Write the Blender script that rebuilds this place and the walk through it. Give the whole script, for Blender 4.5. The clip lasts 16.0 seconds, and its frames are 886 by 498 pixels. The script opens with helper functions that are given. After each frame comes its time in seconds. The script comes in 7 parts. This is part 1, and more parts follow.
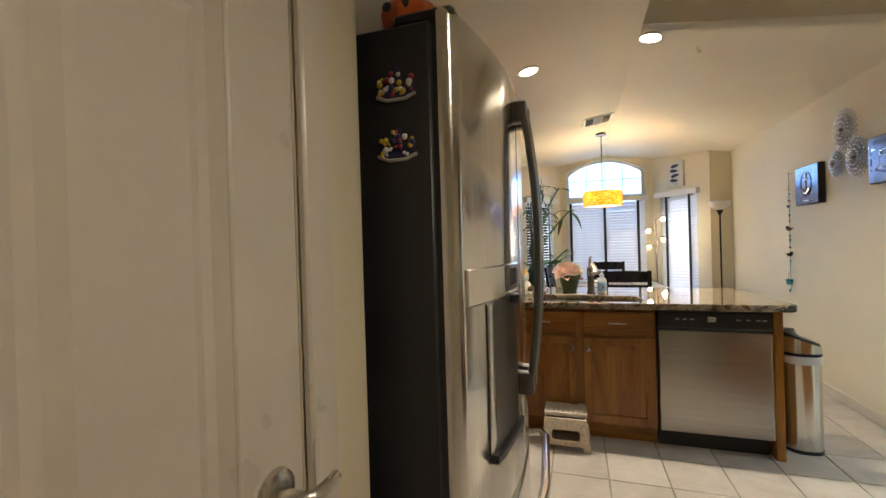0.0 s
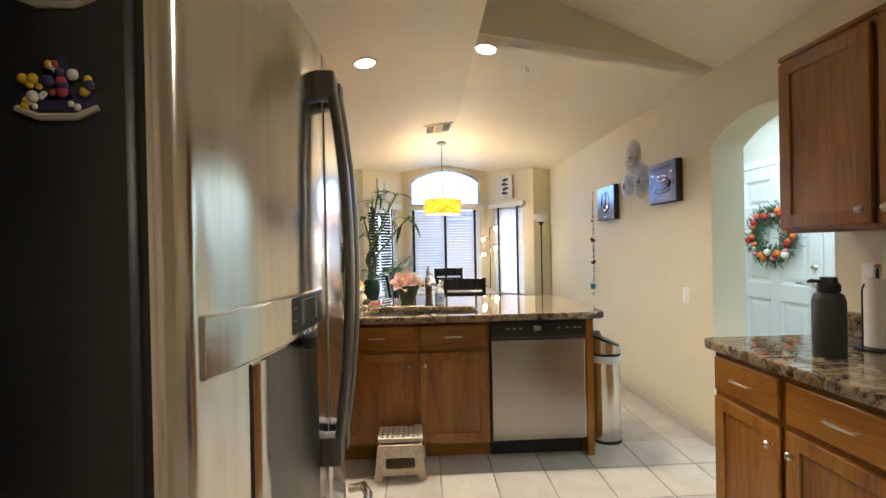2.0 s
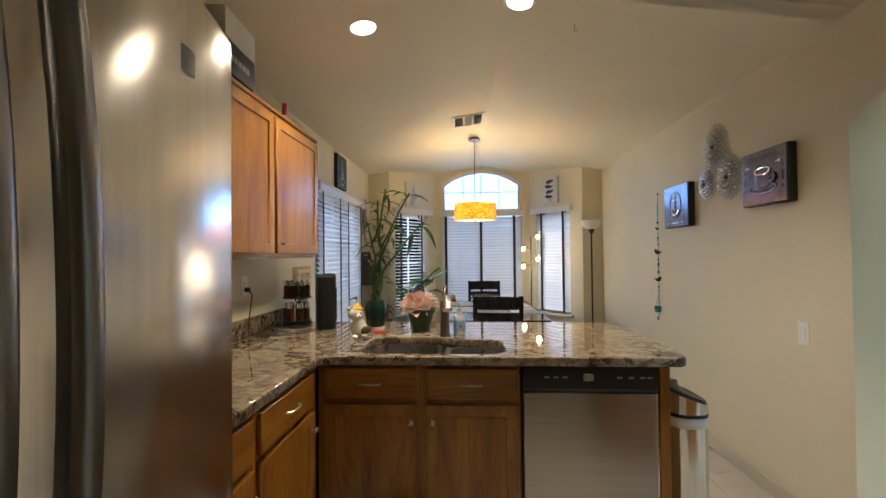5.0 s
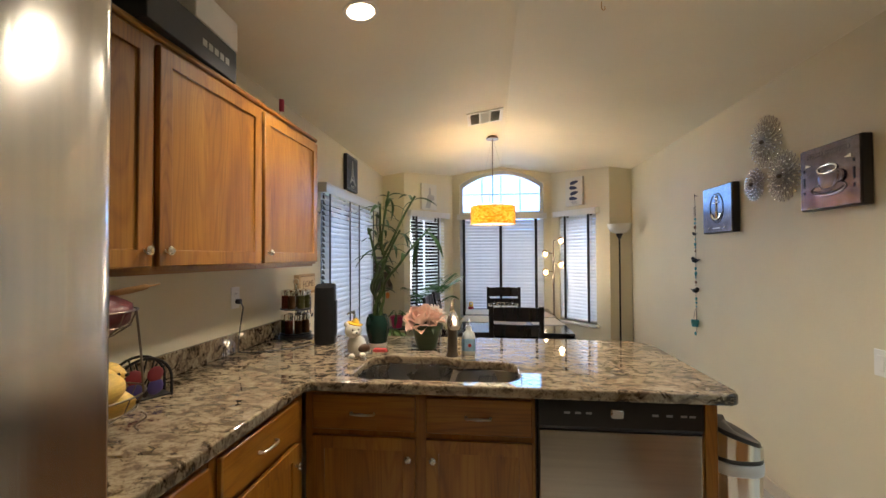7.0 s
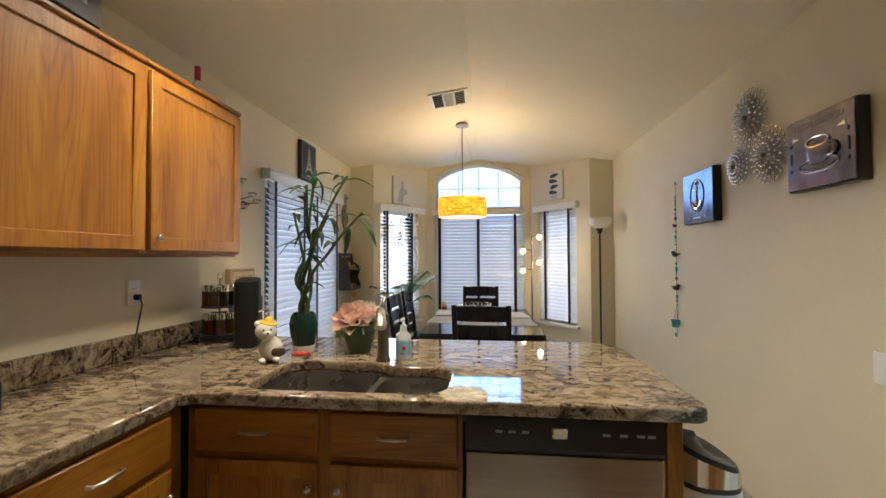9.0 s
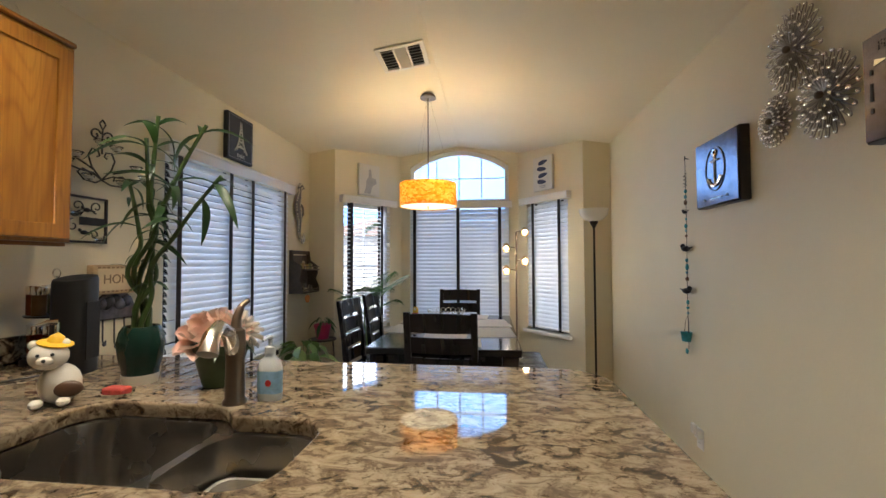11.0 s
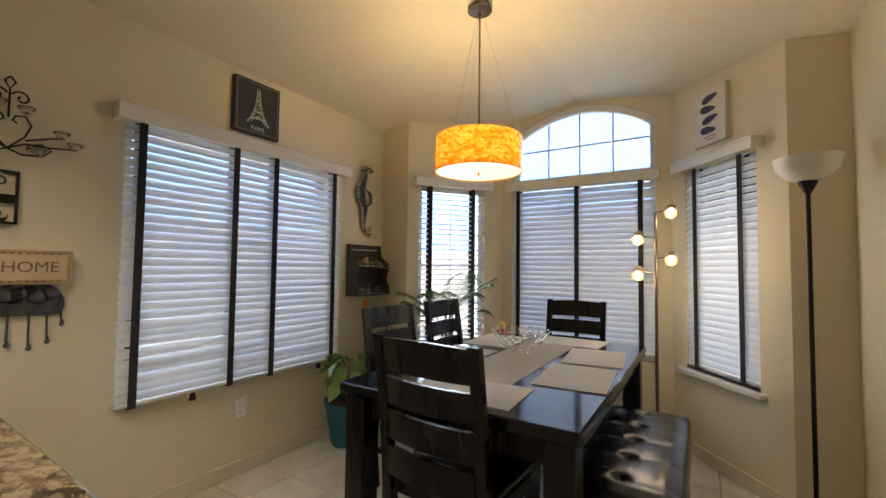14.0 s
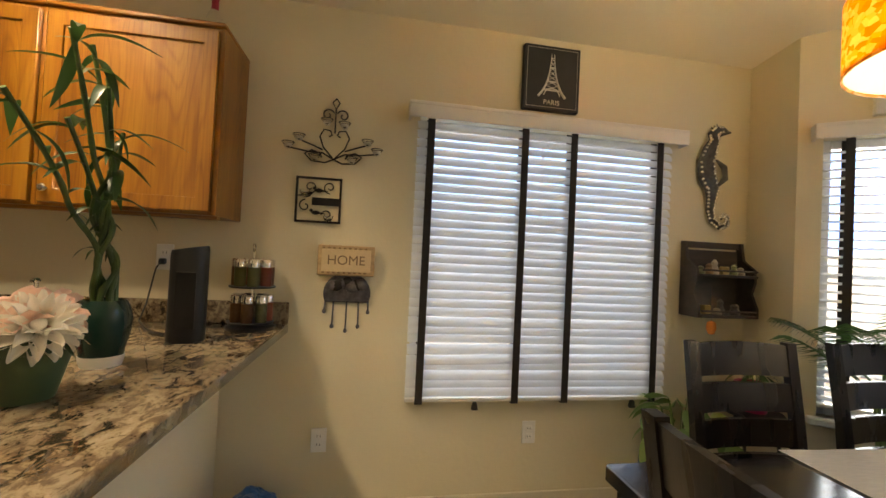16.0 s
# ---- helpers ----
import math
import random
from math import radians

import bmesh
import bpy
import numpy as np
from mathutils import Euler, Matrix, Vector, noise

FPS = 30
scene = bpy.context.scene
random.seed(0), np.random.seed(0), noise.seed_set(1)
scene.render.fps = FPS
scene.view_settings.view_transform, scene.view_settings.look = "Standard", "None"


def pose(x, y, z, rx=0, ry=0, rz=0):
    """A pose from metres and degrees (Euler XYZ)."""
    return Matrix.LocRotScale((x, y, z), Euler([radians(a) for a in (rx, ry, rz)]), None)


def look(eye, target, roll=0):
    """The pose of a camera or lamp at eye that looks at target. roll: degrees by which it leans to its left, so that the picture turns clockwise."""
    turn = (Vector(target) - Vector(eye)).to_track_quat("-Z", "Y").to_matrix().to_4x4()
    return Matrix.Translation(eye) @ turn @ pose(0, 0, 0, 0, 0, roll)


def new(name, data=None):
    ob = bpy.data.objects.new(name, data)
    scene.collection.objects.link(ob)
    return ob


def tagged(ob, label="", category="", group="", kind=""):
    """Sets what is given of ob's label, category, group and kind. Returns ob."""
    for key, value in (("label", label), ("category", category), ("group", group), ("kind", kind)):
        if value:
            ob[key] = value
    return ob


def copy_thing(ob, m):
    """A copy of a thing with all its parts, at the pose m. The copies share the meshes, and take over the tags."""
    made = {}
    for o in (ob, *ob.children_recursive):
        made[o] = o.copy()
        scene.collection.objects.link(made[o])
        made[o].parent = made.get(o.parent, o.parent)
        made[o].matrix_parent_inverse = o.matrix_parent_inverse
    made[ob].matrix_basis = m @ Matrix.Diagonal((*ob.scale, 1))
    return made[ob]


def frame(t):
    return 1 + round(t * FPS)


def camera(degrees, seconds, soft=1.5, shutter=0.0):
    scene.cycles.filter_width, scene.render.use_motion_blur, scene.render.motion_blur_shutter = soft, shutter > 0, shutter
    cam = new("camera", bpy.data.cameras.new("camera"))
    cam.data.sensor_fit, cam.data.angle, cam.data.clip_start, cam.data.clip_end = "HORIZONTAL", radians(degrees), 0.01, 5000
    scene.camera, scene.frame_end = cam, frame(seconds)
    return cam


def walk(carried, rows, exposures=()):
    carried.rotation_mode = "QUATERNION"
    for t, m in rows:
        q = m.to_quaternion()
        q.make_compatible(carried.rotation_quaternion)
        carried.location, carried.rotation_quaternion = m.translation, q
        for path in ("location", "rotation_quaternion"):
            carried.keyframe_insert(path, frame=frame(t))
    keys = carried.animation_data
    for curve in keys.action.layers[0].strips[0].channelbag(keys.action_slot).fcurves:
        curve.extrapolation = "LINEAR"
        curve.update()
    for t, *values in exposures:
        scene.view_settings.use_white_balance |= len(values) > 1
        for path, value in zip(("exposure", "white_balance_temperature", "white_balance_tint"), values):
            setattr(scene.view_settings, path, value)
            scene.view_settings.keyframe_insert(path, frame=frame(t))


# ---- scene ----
cam = camera(94.1, 16.0)
PATH = [
    (0, (0.263, 0.575, 1.302), (-0.361, 2.475, 1.29), -1.7),
    (0.5, (0.237, 0.633, 1.315), (-0.095, 2.605, 1.301), -1.5),
    (1, (0.233, 0.667, 1.339), (0.115, 2.663, 1.325), -1.4),
    (1.5, (0.281, 0.75, 1.322), (0.302, 2.75, 1.309), -1.2),
    (2, (0.314, 0.885, 1.332), (0.408, 2.883, 1.322), -1.1),
    (2.5, (0.322, 1.056, 1.329), (0.441, 3.053, 1.322), -1.0),
    (3, (0.356, 1.205, 1.33), (0.473, 3.202, 1.33), -0.9),
    (3.5, (0.422, 1.34, 1.339), (0.51, 3.338, 1.345), -0.8),
    (4, (0.43, 1.459, 1.331), (0.468, 3.458, 1.347), -0.8),
    (4.5, (0.455, 1.525, 1.346), (0.415, 3.524, 1.368), -0.7),
    (5, (0.479, 1.531, 1.372), (0.358, 3.527, 1.399), -0.6),
    (7.5, (0.601, 1.855, 1.415), (0.366, 3.841, 1.451), -0.3),
    (8, (0.691, 1.91, 1.373), (0.462, 3.896, 1.41), -0.3),
    (10.5, (0.943, 2.606, 1.327), (0.733, 4.594, 1.39), -0.2),
    (11, (1.049, 2.79, 1.297), (0.818, 4.776, 1.362), -0.2),
    (11.5, (1.151, 3.003, 1.303), (0.877, 4.983, 1.371), -0.1),
    (12, (1.317, 3.195, 1.291), (0.951, 5.16, 1.363), -0.1),
    (12.5, (1.451, 3.378, 1.277), (0.944, 5.311, 1.349), 0.1),
    (13, (1.512, 3.618, 1.26), (0.839, 5.5, 1.341), 0.2),
    (13.5, (1.548, 3.868, 1.243), (0.688, 5.671, 1.327), 0.4),
    (14, (1.54, 4.096, 1.24), (0.479, 5.789, 1.33), 0.7),
    (14.5, (1.487, 4.327, 1.242), (0.2, 5.856, 1.329), 1.2),
    (15, (1.4, 4.527, 1.236), (-0.143, 5.796, 1.323), 1.7),
    (15.5, (1.314, 4.677, 1.237), (-0.489, 5.538, 1.322), 2.2),
    (16, (1.211, 4.744, 1.256), (-0.76, 5.085, 1.299), 2.8),
]
walk(cam, [(t, look(eye, target, roll)) for t, eye, target, roll in PATH], [(0.0, 1.45, 6500, 10), (1.0, 1.52, 6500, 10), (2.0, 1.74, 6450, 10), (3.0, 1.56, 6400, 10), (3.5, 1.40, 6400, 10), (5.0, 1.05, 6500, 10), (8.0, 1.20, 6500, 10), (11.0, 0.94, 6400, 10), (12.0, 0.78, 6400, 10), (13.0, 0.83, 6600, 10), (14.0, 0.80, 7000, 10), (15.0, 0.68, 7400, 10), (15.5, 0.80, 7650, 10), (16.0, 1.05, 8400, 10)])

# ---- world and light ----
world = bpy.data.worlds.new("world")
scene.world = world
world.use_nodes = True
wn = world.node_tree
sky = wn.nodes.new("ShaderNodeTexSky")
sky.sky_type, sky.sun_disc = "NISHITA", False
sky.sun_elevation, sky.sun_rotation, sky.dust_density = radians(42), radians(165), 1.5
wn.links.new(sky.outputs[0], wn.nodes["Background"].inputs[0])
wn.nodes["Background"].inputs[1].default_value = 0.15


def lamp(name, kind, m, energy, colour, **more):
    data = bpy.data.lights.new(name, kind)
    data.energy, data.color = energy, colour
    for key, value in more.items():
        if key == "size":
            data.size = value
        elif key == "size_y":
            data.shape, data.size_y = "RECTANGLE", value
        elif key == "radius":
            data.shadow_soft_size = value
        elif key == "angle":
            data.angle = value
        elif key == "spot":
            data.spot_size, data.spot_blend = radians(value), 0.6
    ob = new(name, data)
    ob.matrix_world = m
    return ob


WARM, DAY = (1.0, 0.875, 0.70), (0.84, 0.92, 1.0)
lamp("sun", "SUN", look((0, 0, 0), (-0.2, 0.75, -0.7)), 3.0, (1, 0.95, 0.86), angle=radians(0.5))

# ---- mesh tools ----
from functools import partial


def mesh_of(bm, smooth=False, angle=None):
    me = bpy.data.meshes.new("m")
    bmesh.ops.recalc_face_normals(bm, faces=bm.faces)
    bm.to_mesh(me)
    bm.free()
    if smooth:
        for p in me.polygons:
            p.use_smooth = True
        if angle:
            me.set_sharp_from_angle(angle=radians(angle))
    return me


def part(name, bm, material, parent, label="", m=None, smooth=None):
    """Links a bmesh or mesh as one object under a thing or a part."""
    me = bm if isinstance(bm, bpy.types.Mesh) else mesh_of(bm, smooth is not False, 40 if smooth is None else smooth or None)
    if not me.materials:
        me.materials.append(material)
    ob = new(name, me)
    ob.parent = parent
    if m is not None:
        ob.matrix_basis = m
    return tagged(ob, label)


def thing(name, label, category, m=None, group="", kind=""):
    ob = new(name)
    ob.empty_display_size = 0.05
    if m is not None:
        ob.matrix_basis = m
    return tagged(ob, label, category, group, kind)


def structure(name, bm, material, label="", category="", m=None, smooth=None):
    ob = part(name, bm, material, None, label, m, smooth)
    return tagged(ob, label, category, kind="structure")


def box(x0, y0, z0, x1, y1, z1, bevel=0.0, bm=None, segments=1):
    own = bmesh.new()
    bmesh.ops.create_cube(own, size=1.0, matrix=Matrix.Translation(((x0 + x1) / 2, (y0 + y1) / 2, (z0 + z1) / 2)) @ Matrix.Diagonal((abs(x1 - x0), abs(y1 - y0), abs(z1 - z0), 1)))
    if bevel:
        bmesh.ops.bevel(own, geom=own.edges[:], offset=bevel, segments=segments, affect="EDGES", profile=0.5)
    return merged(bm, own)


def merged(bm, own):
    if bm is None:
        return own
    me = bpy.data.meshes.new("t")
    own.to_mesh(me)
    own.free()
    bm.from_mesh(me)
    bpy.data.meshes.remove(me)
    return bm


def lathe(profile, n=24, bm=None, centre=(0, 0, 0), sx=1.0, sy=1.0):
    """Turns (radius, height) pairs about z."""
    own = bmesh.new()
    rings = []
    for r, z in profile:
        if r < 1e-5:
            rings.append([own.verts.new((centre[0], centre[1], centre[2] + z))])
        else:
            rings.append([own.verts.new((centre[0] + sx * r * math.cos(2 * math.pi * k / n), centre[1] + sy * r * math.sin(2 * math.pi * k / n), centre[2] + z)) for k in range(n)])
    for a, b in zip(rings, rings[1:]):
        for k in range(n):
            j = (k + 1) % n
            if len(a) == 1 and len(b) == 1:
                continue
            if len(a) == 1:
                own.faces.new((a[0], b[k], b[j]))
            elif len(b) == 1:
                own.faces.new((a[k], b[0], a[j]))
            else:
                own.faces.new((a[k], b[k], b[j], a[j]))
    return merged(bm, own)


def tube(points, radius, n=8, bm=None, ends=True, flat=1.0):
    """A round rod along points; radius may be a list."""
    own = bmesh.new()
    pts = [Vector(p) for p in points]
    radii = radius if isinstance(radius, (list, tuple)) else [radius] * len(pts)
    rings, side = [], None
    for i, p in enumerate(pts):
        d = (pts[min(i + 1, len(pts) - 1)] - pts[max(i - 1, 0)]).normalized()
        if side is None:
            side = d.orthogonal().normalized()
        side = (side - d * side.dot(d))
        side = side.normalized() if side.length > 1e-6 else d.orthogonal().normalized()
        up = d.cross(side)
        rings.append([own.verts.new(p + radii[i] * (side * math.cos(2 * math.pi * k / n) + flat * up * math.sin(2 * math.pi * k / n))) for k in range(n)])
    for a, b in zip(rings, rings[1:]):
        for k in range(n):
            j = (k + 1) % n
            own.faces.new((a[k], b[k], b[j], a[j]))
    if ends:
        own.faces.new(rings[0][::-1])
        own.faces.new(rings[-1])
    return merged(bm, own)


def arc(centre, r, a0, a1, n=10, plane="xz"):
    out = []
    for k in range(n + 1):
        a = radians(a0 + (a1 - a0) * k / n)
        u, v = r * math.cos(a), r * math.sin(a)
        c = Vector(centre)
        out.append(c + Vector((u, 0, v) if plane == "xz" else (u, v, 0) if plane == "xy" else (0, u, v)))
    return out


def scroll(centre, r0, r1, a0, a1, n=16):
    """A flat spiral in the x-z plane."""
    return [Vector(centre) + (r0 + (r1 - r0) * k / n) * Vector((math.cos(radians(a0 + (a1 - a0) * k / n)), 0, math.sin(radians(a0 + (a1 - a0) * k / n)))) for k in range(n + 1)]


def slab(outline, holes=(), thick=0.04, bevel=0.0, z=0.0, segments=2):
    """A flat plate with holes, from z down to z - thick."""
    cu = bpy.data.curves.new("c", "CURVE")
    cu.dimensions, cu.fill_mode, cu.extrude, cu.bevel_depth, cu.bevel_resolution = "2D", "BOTH", thick / 2 - bevel, bevel, segments
    cu.offset = -bevel
    for ring in (outline, *holes):
        sp = cu.splines.new("POLY")
        sp.points.add(len(ring) - 1)
        for p, q in zip(sp.points, ring):
            p.co = (q[0], q[1], 0, 1)
        sp.use_cyclic_u = True
    ob = bpy.data.objects.new("c", cu)
    me = bpy.data.meshes.new_from_object(ob)
    bpy.data.objects.remove(ob)
    me.transform(Matrix.Translation((0, 0, z - thick / 2)))
    return me


def lettering(text, size, depth, align="CENTER"):
    cu = bpy.data.curves.new("f", "FONT")
    cu.body, cu.size, cu.extrude, cu.align_x, cu.align_y = text, size, depth, align, "CENTER"
    ob = bpy.data.objects.new("f", cu)
    me = bpy.data.meshes.new_from_object(ob)
    bpy.data.objects.remove(ob)
    return me


def rounded(x0, y0, x1, y1, r, n=6):
    out = []
    for cx, cy, a in ((x1 - r, y1 - r, 0), (x0 + r, y1 - r, 90), (x0 + r, y0 + r, 180), (x1 - r, y0 + r, 270)):
        for k in range(n + 1):
            t = radians(a + 90 * k / n)
            out.append((cx + r * math.cos(t), cy + r * math.sin(t)))
    return out


def loft(rings, cap0=False, cap1=False, bm=None):
    own = bmesh.new()
    made = [[own.verts.new(p) for p in ring] for ring in rings]
    n = len(made[0])
    for a, b in zip(made, made[1:]):
        for k in range(n):
            j = (k + 1) % n
            own.faces.new((a[k], a[j], b[j], b[k]))
    if cap0:
        own.faces.new(made[0][::-1])
    if cap1:
        own.faces.new(made[-1])
    return merged(bm, own)


# ---- materials ----
def nodes_of(name):
    m = bpy.data.materials.new(name)
    m.use_nodes = True
    t = m.node_tree
    return m, t, t.nodes["Principled BSDF"], partial(add_node, t)


def add_node(t, kind, **values):
    n = t.nodes.new(kind)
    for key, v in values.items():
        n.inputs[int(key[1:]) if key[0] == "i" and key[1:].isdigit() else key].default_value = v
    return n


def ramp(t, src, stops):
    n = t.nodes.new("ShaderNodeValToRGB")
    e = n.color_ramp.elements
    while len(e) < len(stops):
        e.new(0.5)
    for el, (p, c) in zip(e, stops):
        el.position, el.color = p, (*c, 1)
    t.links.new(src, n.inputs[0])
    return n.outputs[0]


def coords(t, scale=(1, 1, 1), world_space=False):
    if world_space:
        src = t.nodes.new("ShaderNodeNewGeometry").outputs["Position"]
    else:
        src = t.nodes.new("ShaderNodeTexCoord").outputs["Object"]
    n = t.nodes.new("ShaderNodeMapping")
    n.inputs["Scale"].default_value = scale
    t.links.new(src, n.inputs[0])
    return n.outputs[0]


def noise_tex(t, vec, scale, detail=4, rough=0.55, distort=0.0):
    n = t.nodes.new("ShaderNodeTexNoise")
    n.inputs["Scale"].default_value, n.inputs["Detail"].default_value = scale, detail
    n.inputs["Roughness"].default_value, n.inputs["Distortion"].default_value = rough, distort
    t.links.new(vec, n.inputs["Vector"])
    return n.outputs["Fac"]


def bumped(t, bsdf, height, strength, dist=0.002):
    b = t.nodes.new("ShaderNodeBump")
    b.inputs["Strength"].default_value, b.inputs["Distance"].default_value = strength, dist
    t.links.new(height, b.inputs["Height"])
    t.links.new(b.outputs[0], bsdf.inputs["Normal"])


def shade(c, k):
    return tuple(min(1.0, x * k) for x in c)


def surf(name, colour, rough=0.5, metal=0.0, vary=0.12, scale=6.0, bump=0.15, grain=90.0, stretch=(1, 1, 1), coat=0.0, rvary=0.08):
    """An everyday surface: two scales of colour change, uneven gloss and fine relief."""
    m, t, b, _ = nodes_of(name)
    v = coords(t, stretch)
    big, fine = noise_tex(t, v, scale, 3), noise_tex(t, v, grain, 3)
    mix = t.nodes.new("ShaderNodeMath")
    mix.operation = "MULTIPLY_ADD"
    mix.inputs[1].default_value = 0.35
    t.links.new(fine, mix.inputs[0])
    t.links.new(big, mix.inputs[2])
    col = ramp(t, mix.outputs[0], [(0.4, shade(colour, 1 - vary)), (0.95, shade(colour, 1 + vary))])
    t.links.new(col, b.inputs["Base Color"])
    r = t.nodes.new("ShaderNodeMapRange")
    r.inputs[3].default_value, r.inputs[4].default_value = max(0.02, rough - rvary), min(1, rough + rvary)
    t.links.new(big, r.inputs[0])
    t.links.new(r.outputs[0], b.inputs["Roughness"])
    b.inputs["Metallic"].default_value = metal
    b.inputs["Coat Weight"].default_value = coat
    if bump:
        bumped(t, b, fine, bump)
    return m


def wall_paint(name, colour):
    m, t, b, _ = nodes_of(name)
    v = coords(t, world_space=True)
    big, knock, fine = noise_tex(t, v, 1.3, 3), noise_tex(t, v, 38, 3, 0.6, 0.4), noise_tex(t, v, 260, 2)
    col = ramp(t, big, [(0.3, shade(colour, 0.96)), (0.7, shade(colour, 1.03))])
    t.links.new(col, b.inputs["Base Color"])
    b.inputs["Roughness"].default_value = 0.62
    h = t.nodes.new("ShaderNodeMath")
    h.operation = "MULTIPLY_ADD"
    h.inputs[1].default_value = 0.25
    t.links.new(fine, h.inputs[0])
    t.links.new(knock, h.inputs[2])
    bumped(t, b, h.outputs[0], 0.22, 0.004)
    return m


def oak(name, stretch, tone=0.62):
    """Golden oak: cathedral growth lines, long fine pores and a slow change of tone; every piece cut elsewhere."""
    m, t, b, _ = nodes_of(name)
    info = t.nodes.new("ShaderNodeObjectInfo")
    spread = t.nodes.new("ShaderNodeMath")
    spread.operation = "MULTIPLY"
    spread.inputs[1].default_value = 17.0
    t.links.new(info.outputs["Random"], spread.inputs[0])
    shift = t.nodes.new("ShaderNodeVectorMath")
    t.links.new(t.nodes.new("ShaderNodeTexCoord").outputs["Object"], shift.inputs[0])
    t.links.new(spread.outputs[0], shift.inputs[1])

    def along(k_cross, k_grain):
        n = t.nodes.new("ShaderNodeMapping")
        n.inputs["Scale"].default_value = [k_grain if c == 1.0 else k_cross for c in stretch]
        t.links.new(shift.outputs[0], n.inputs[0])
        return n.outputs[0]

    field = noise_tex(t, along(5.5, 0.75), 1.0, 1, 0.4, 0.25)
    lines = t.nodes.new("ShaderNodeMath")
    lines.operation = "PINGPONG"
    lines.inputs[1].default_value = 0.024
    t.links.new(field, lines.inputs[0])
    growth = t.nodes.new("ShaderNodeMapRange")
    growth.inputs[1].default_value, growth.inputs[2].default_value = 0.0, 0.011
    t.links.new(lines.outputs[0], growth.inputs[0])
    pore = noise_tex(t, along(150, 3.5), 1.0, 3, 0.6)
    slow = noise_tex(t, along(9, 1.2), 1.0, 3, 0.55)
    mix = t.nodes.new("ShaderNodeMath")
    mix.operation = "MULTIPLY_ADD"
    mix.inputs[1].default_value = 0.13
    t.links.new(growth.outputs[0], mix.inputs[0])
    t.links.new(slow, mix.inputs[2])
    mix2 = t.nodes.new("ShaderNodeMath")
    mix2.operation = "MULTIPLY_ADD"
    mix2.inputs[1].default_value = 0.42
    t.links.new(pore, mix2.inputs[0])
    t.links.new(mix.outputs[0], mix2.inputs[2])
    c0, c1, c2 = (0.25, 0.080, 0.008), (0.43, 0.165, 0.017), (0.56, 0.245, 0.030)
    col = ramp(t, mix2.outputs[0], [(0.52, shade(c0, tone)), (0.80, shade(c1, tone)), (1.0, shade(c2, tone))])
    t.links.new(col, b.inputs["Base Color"])
    b.inputs["Roughness"].default_value, b.inputs["Coat Weight"].default_value, b.inputs["Coat Roughness"].default_value = 0.38, 0.22, 0.16
    bumped(t, b, pore, 0.10)
    return m


def granite():
    """Cream and tan stone with drifting brown clouds, dark mineral clumps and fine black specks."""
    m, t, b, _ = nodes_of("granite")
    v = coords(t, world_space=True)
    drift = noise_tex(t, coords(t, (0.8, 1.2, 1), True), 7.0, 4, 0.6, 0.9)
    cloud = noise_tex(t, coords(t, (0.75, 1.3, 1), True), 21, 7, 0.68, 0.8)
    clump = noise_tex(t, coords(t, (0.85, 1.15, 1), True), 17, 8, 0.72, 1.1)
    fine = noise_tex(t, v, 62, 5, 0.68, 0.4)
    base = ramp(t, cloud, [(0.36, (0.115, 0.083, 0.058)), (0.45, (0.175, 0.128, 0.082)), (0.52, (0.285, 0.225, 0.148)), (0.66, (0.36, 0.30, 0.212))])
    sparse = t.nodes.new("ShaderNodeMath")
    sparse.operation = "MULTIPLY_ADD"
    sparse.inputs[1].default_value = 0.55
    t.links.new(drift, sparse.inputs[0])
    t.links.new(clump, sparse.inputs[2])
    dark = ramp(t, sparse.outputs[0], [(0.605, (0.075, 0.055, 0.05)), (0.655, (0.22, 0.17, 0.14)), (0.69, (0.62, 0.56, 0.50)), (0.72, (1, 1, 1))])
    speck = ramp(t, fine, [(0.33, (0.22, 0.18, 0.16)), (0.39, (0.62, 0.56, 0.50)), (0.44, (1, 1, 1))])
    m1 = t.nodes.new("ShaderNodeMixRGB")
    m1.blend_type, m1.inputs[0].default_value = "MULTIPLY", 0.95
    t.links.new(base, m1.inputs[1])
    t.links.new(dark, m1.inputs[2])
    m2 = t.nodes.new("ShaderNodeMixRGB")
    m2.blend_type, m2.inputs[0].default_value = "MULTIPLY", 0.8
    t.links.new(m1.outputs[0], m2.inputs[1])
    t.links.new(speck, m2.inputs[2])
    t.links.new(m2.outputs[0], b.inputs["Base Color"])
    b.inputs["Roughness"].default_value = 0.03
    b.inputs["IOR"].default_value = 1.55
    return m


def tile_mat():
    m, t, b, _ = nodes_of("floor_tile")
    v = coords(t, world_space=True)
    info = t.nodes.new("ShaderNodeObjectInfo")
    isl = t.nodes.new("ShaderNodeNewGeometry")
    add = t.nodes.new("ShaderNodeMath")
    t.links.new(info.outputs["Random"], add.inputs[0])
    t.links.new(isl.outputs["Random Per Island"], add.inputs[1])
    fr = t.nodes.new("ShaderNodeMath")
    fr.operation = "FRACT"
    t.links.new(add.outputs[0], fr.inputs[0])
    big = noise_tex(t, v, 5, 5, 0.6, 0.6)
    mx = t.nodes.new("ShaderNodeMath")
    mx.operation = "MULTIPLY_ADD"
    mx.inputs[1].default_value = 0.25
    t.links.new(fr.outputs[0], mx.inputs[0])
    t.links.new(big, mx.inputs[2])
    col = ramp(t, mx.outputs[0], [(0.35, (0.50, 0.46, 0.40)), (0.9, (0.66, 0.62, 0.55))])
    t.links.new(col, b.inputs["Base Color"])
    b.inputs["Roughness"].default_value = 0.22
    bumped(t, b, noise_tex(t, v, 30, 3), 0.05)
    return m


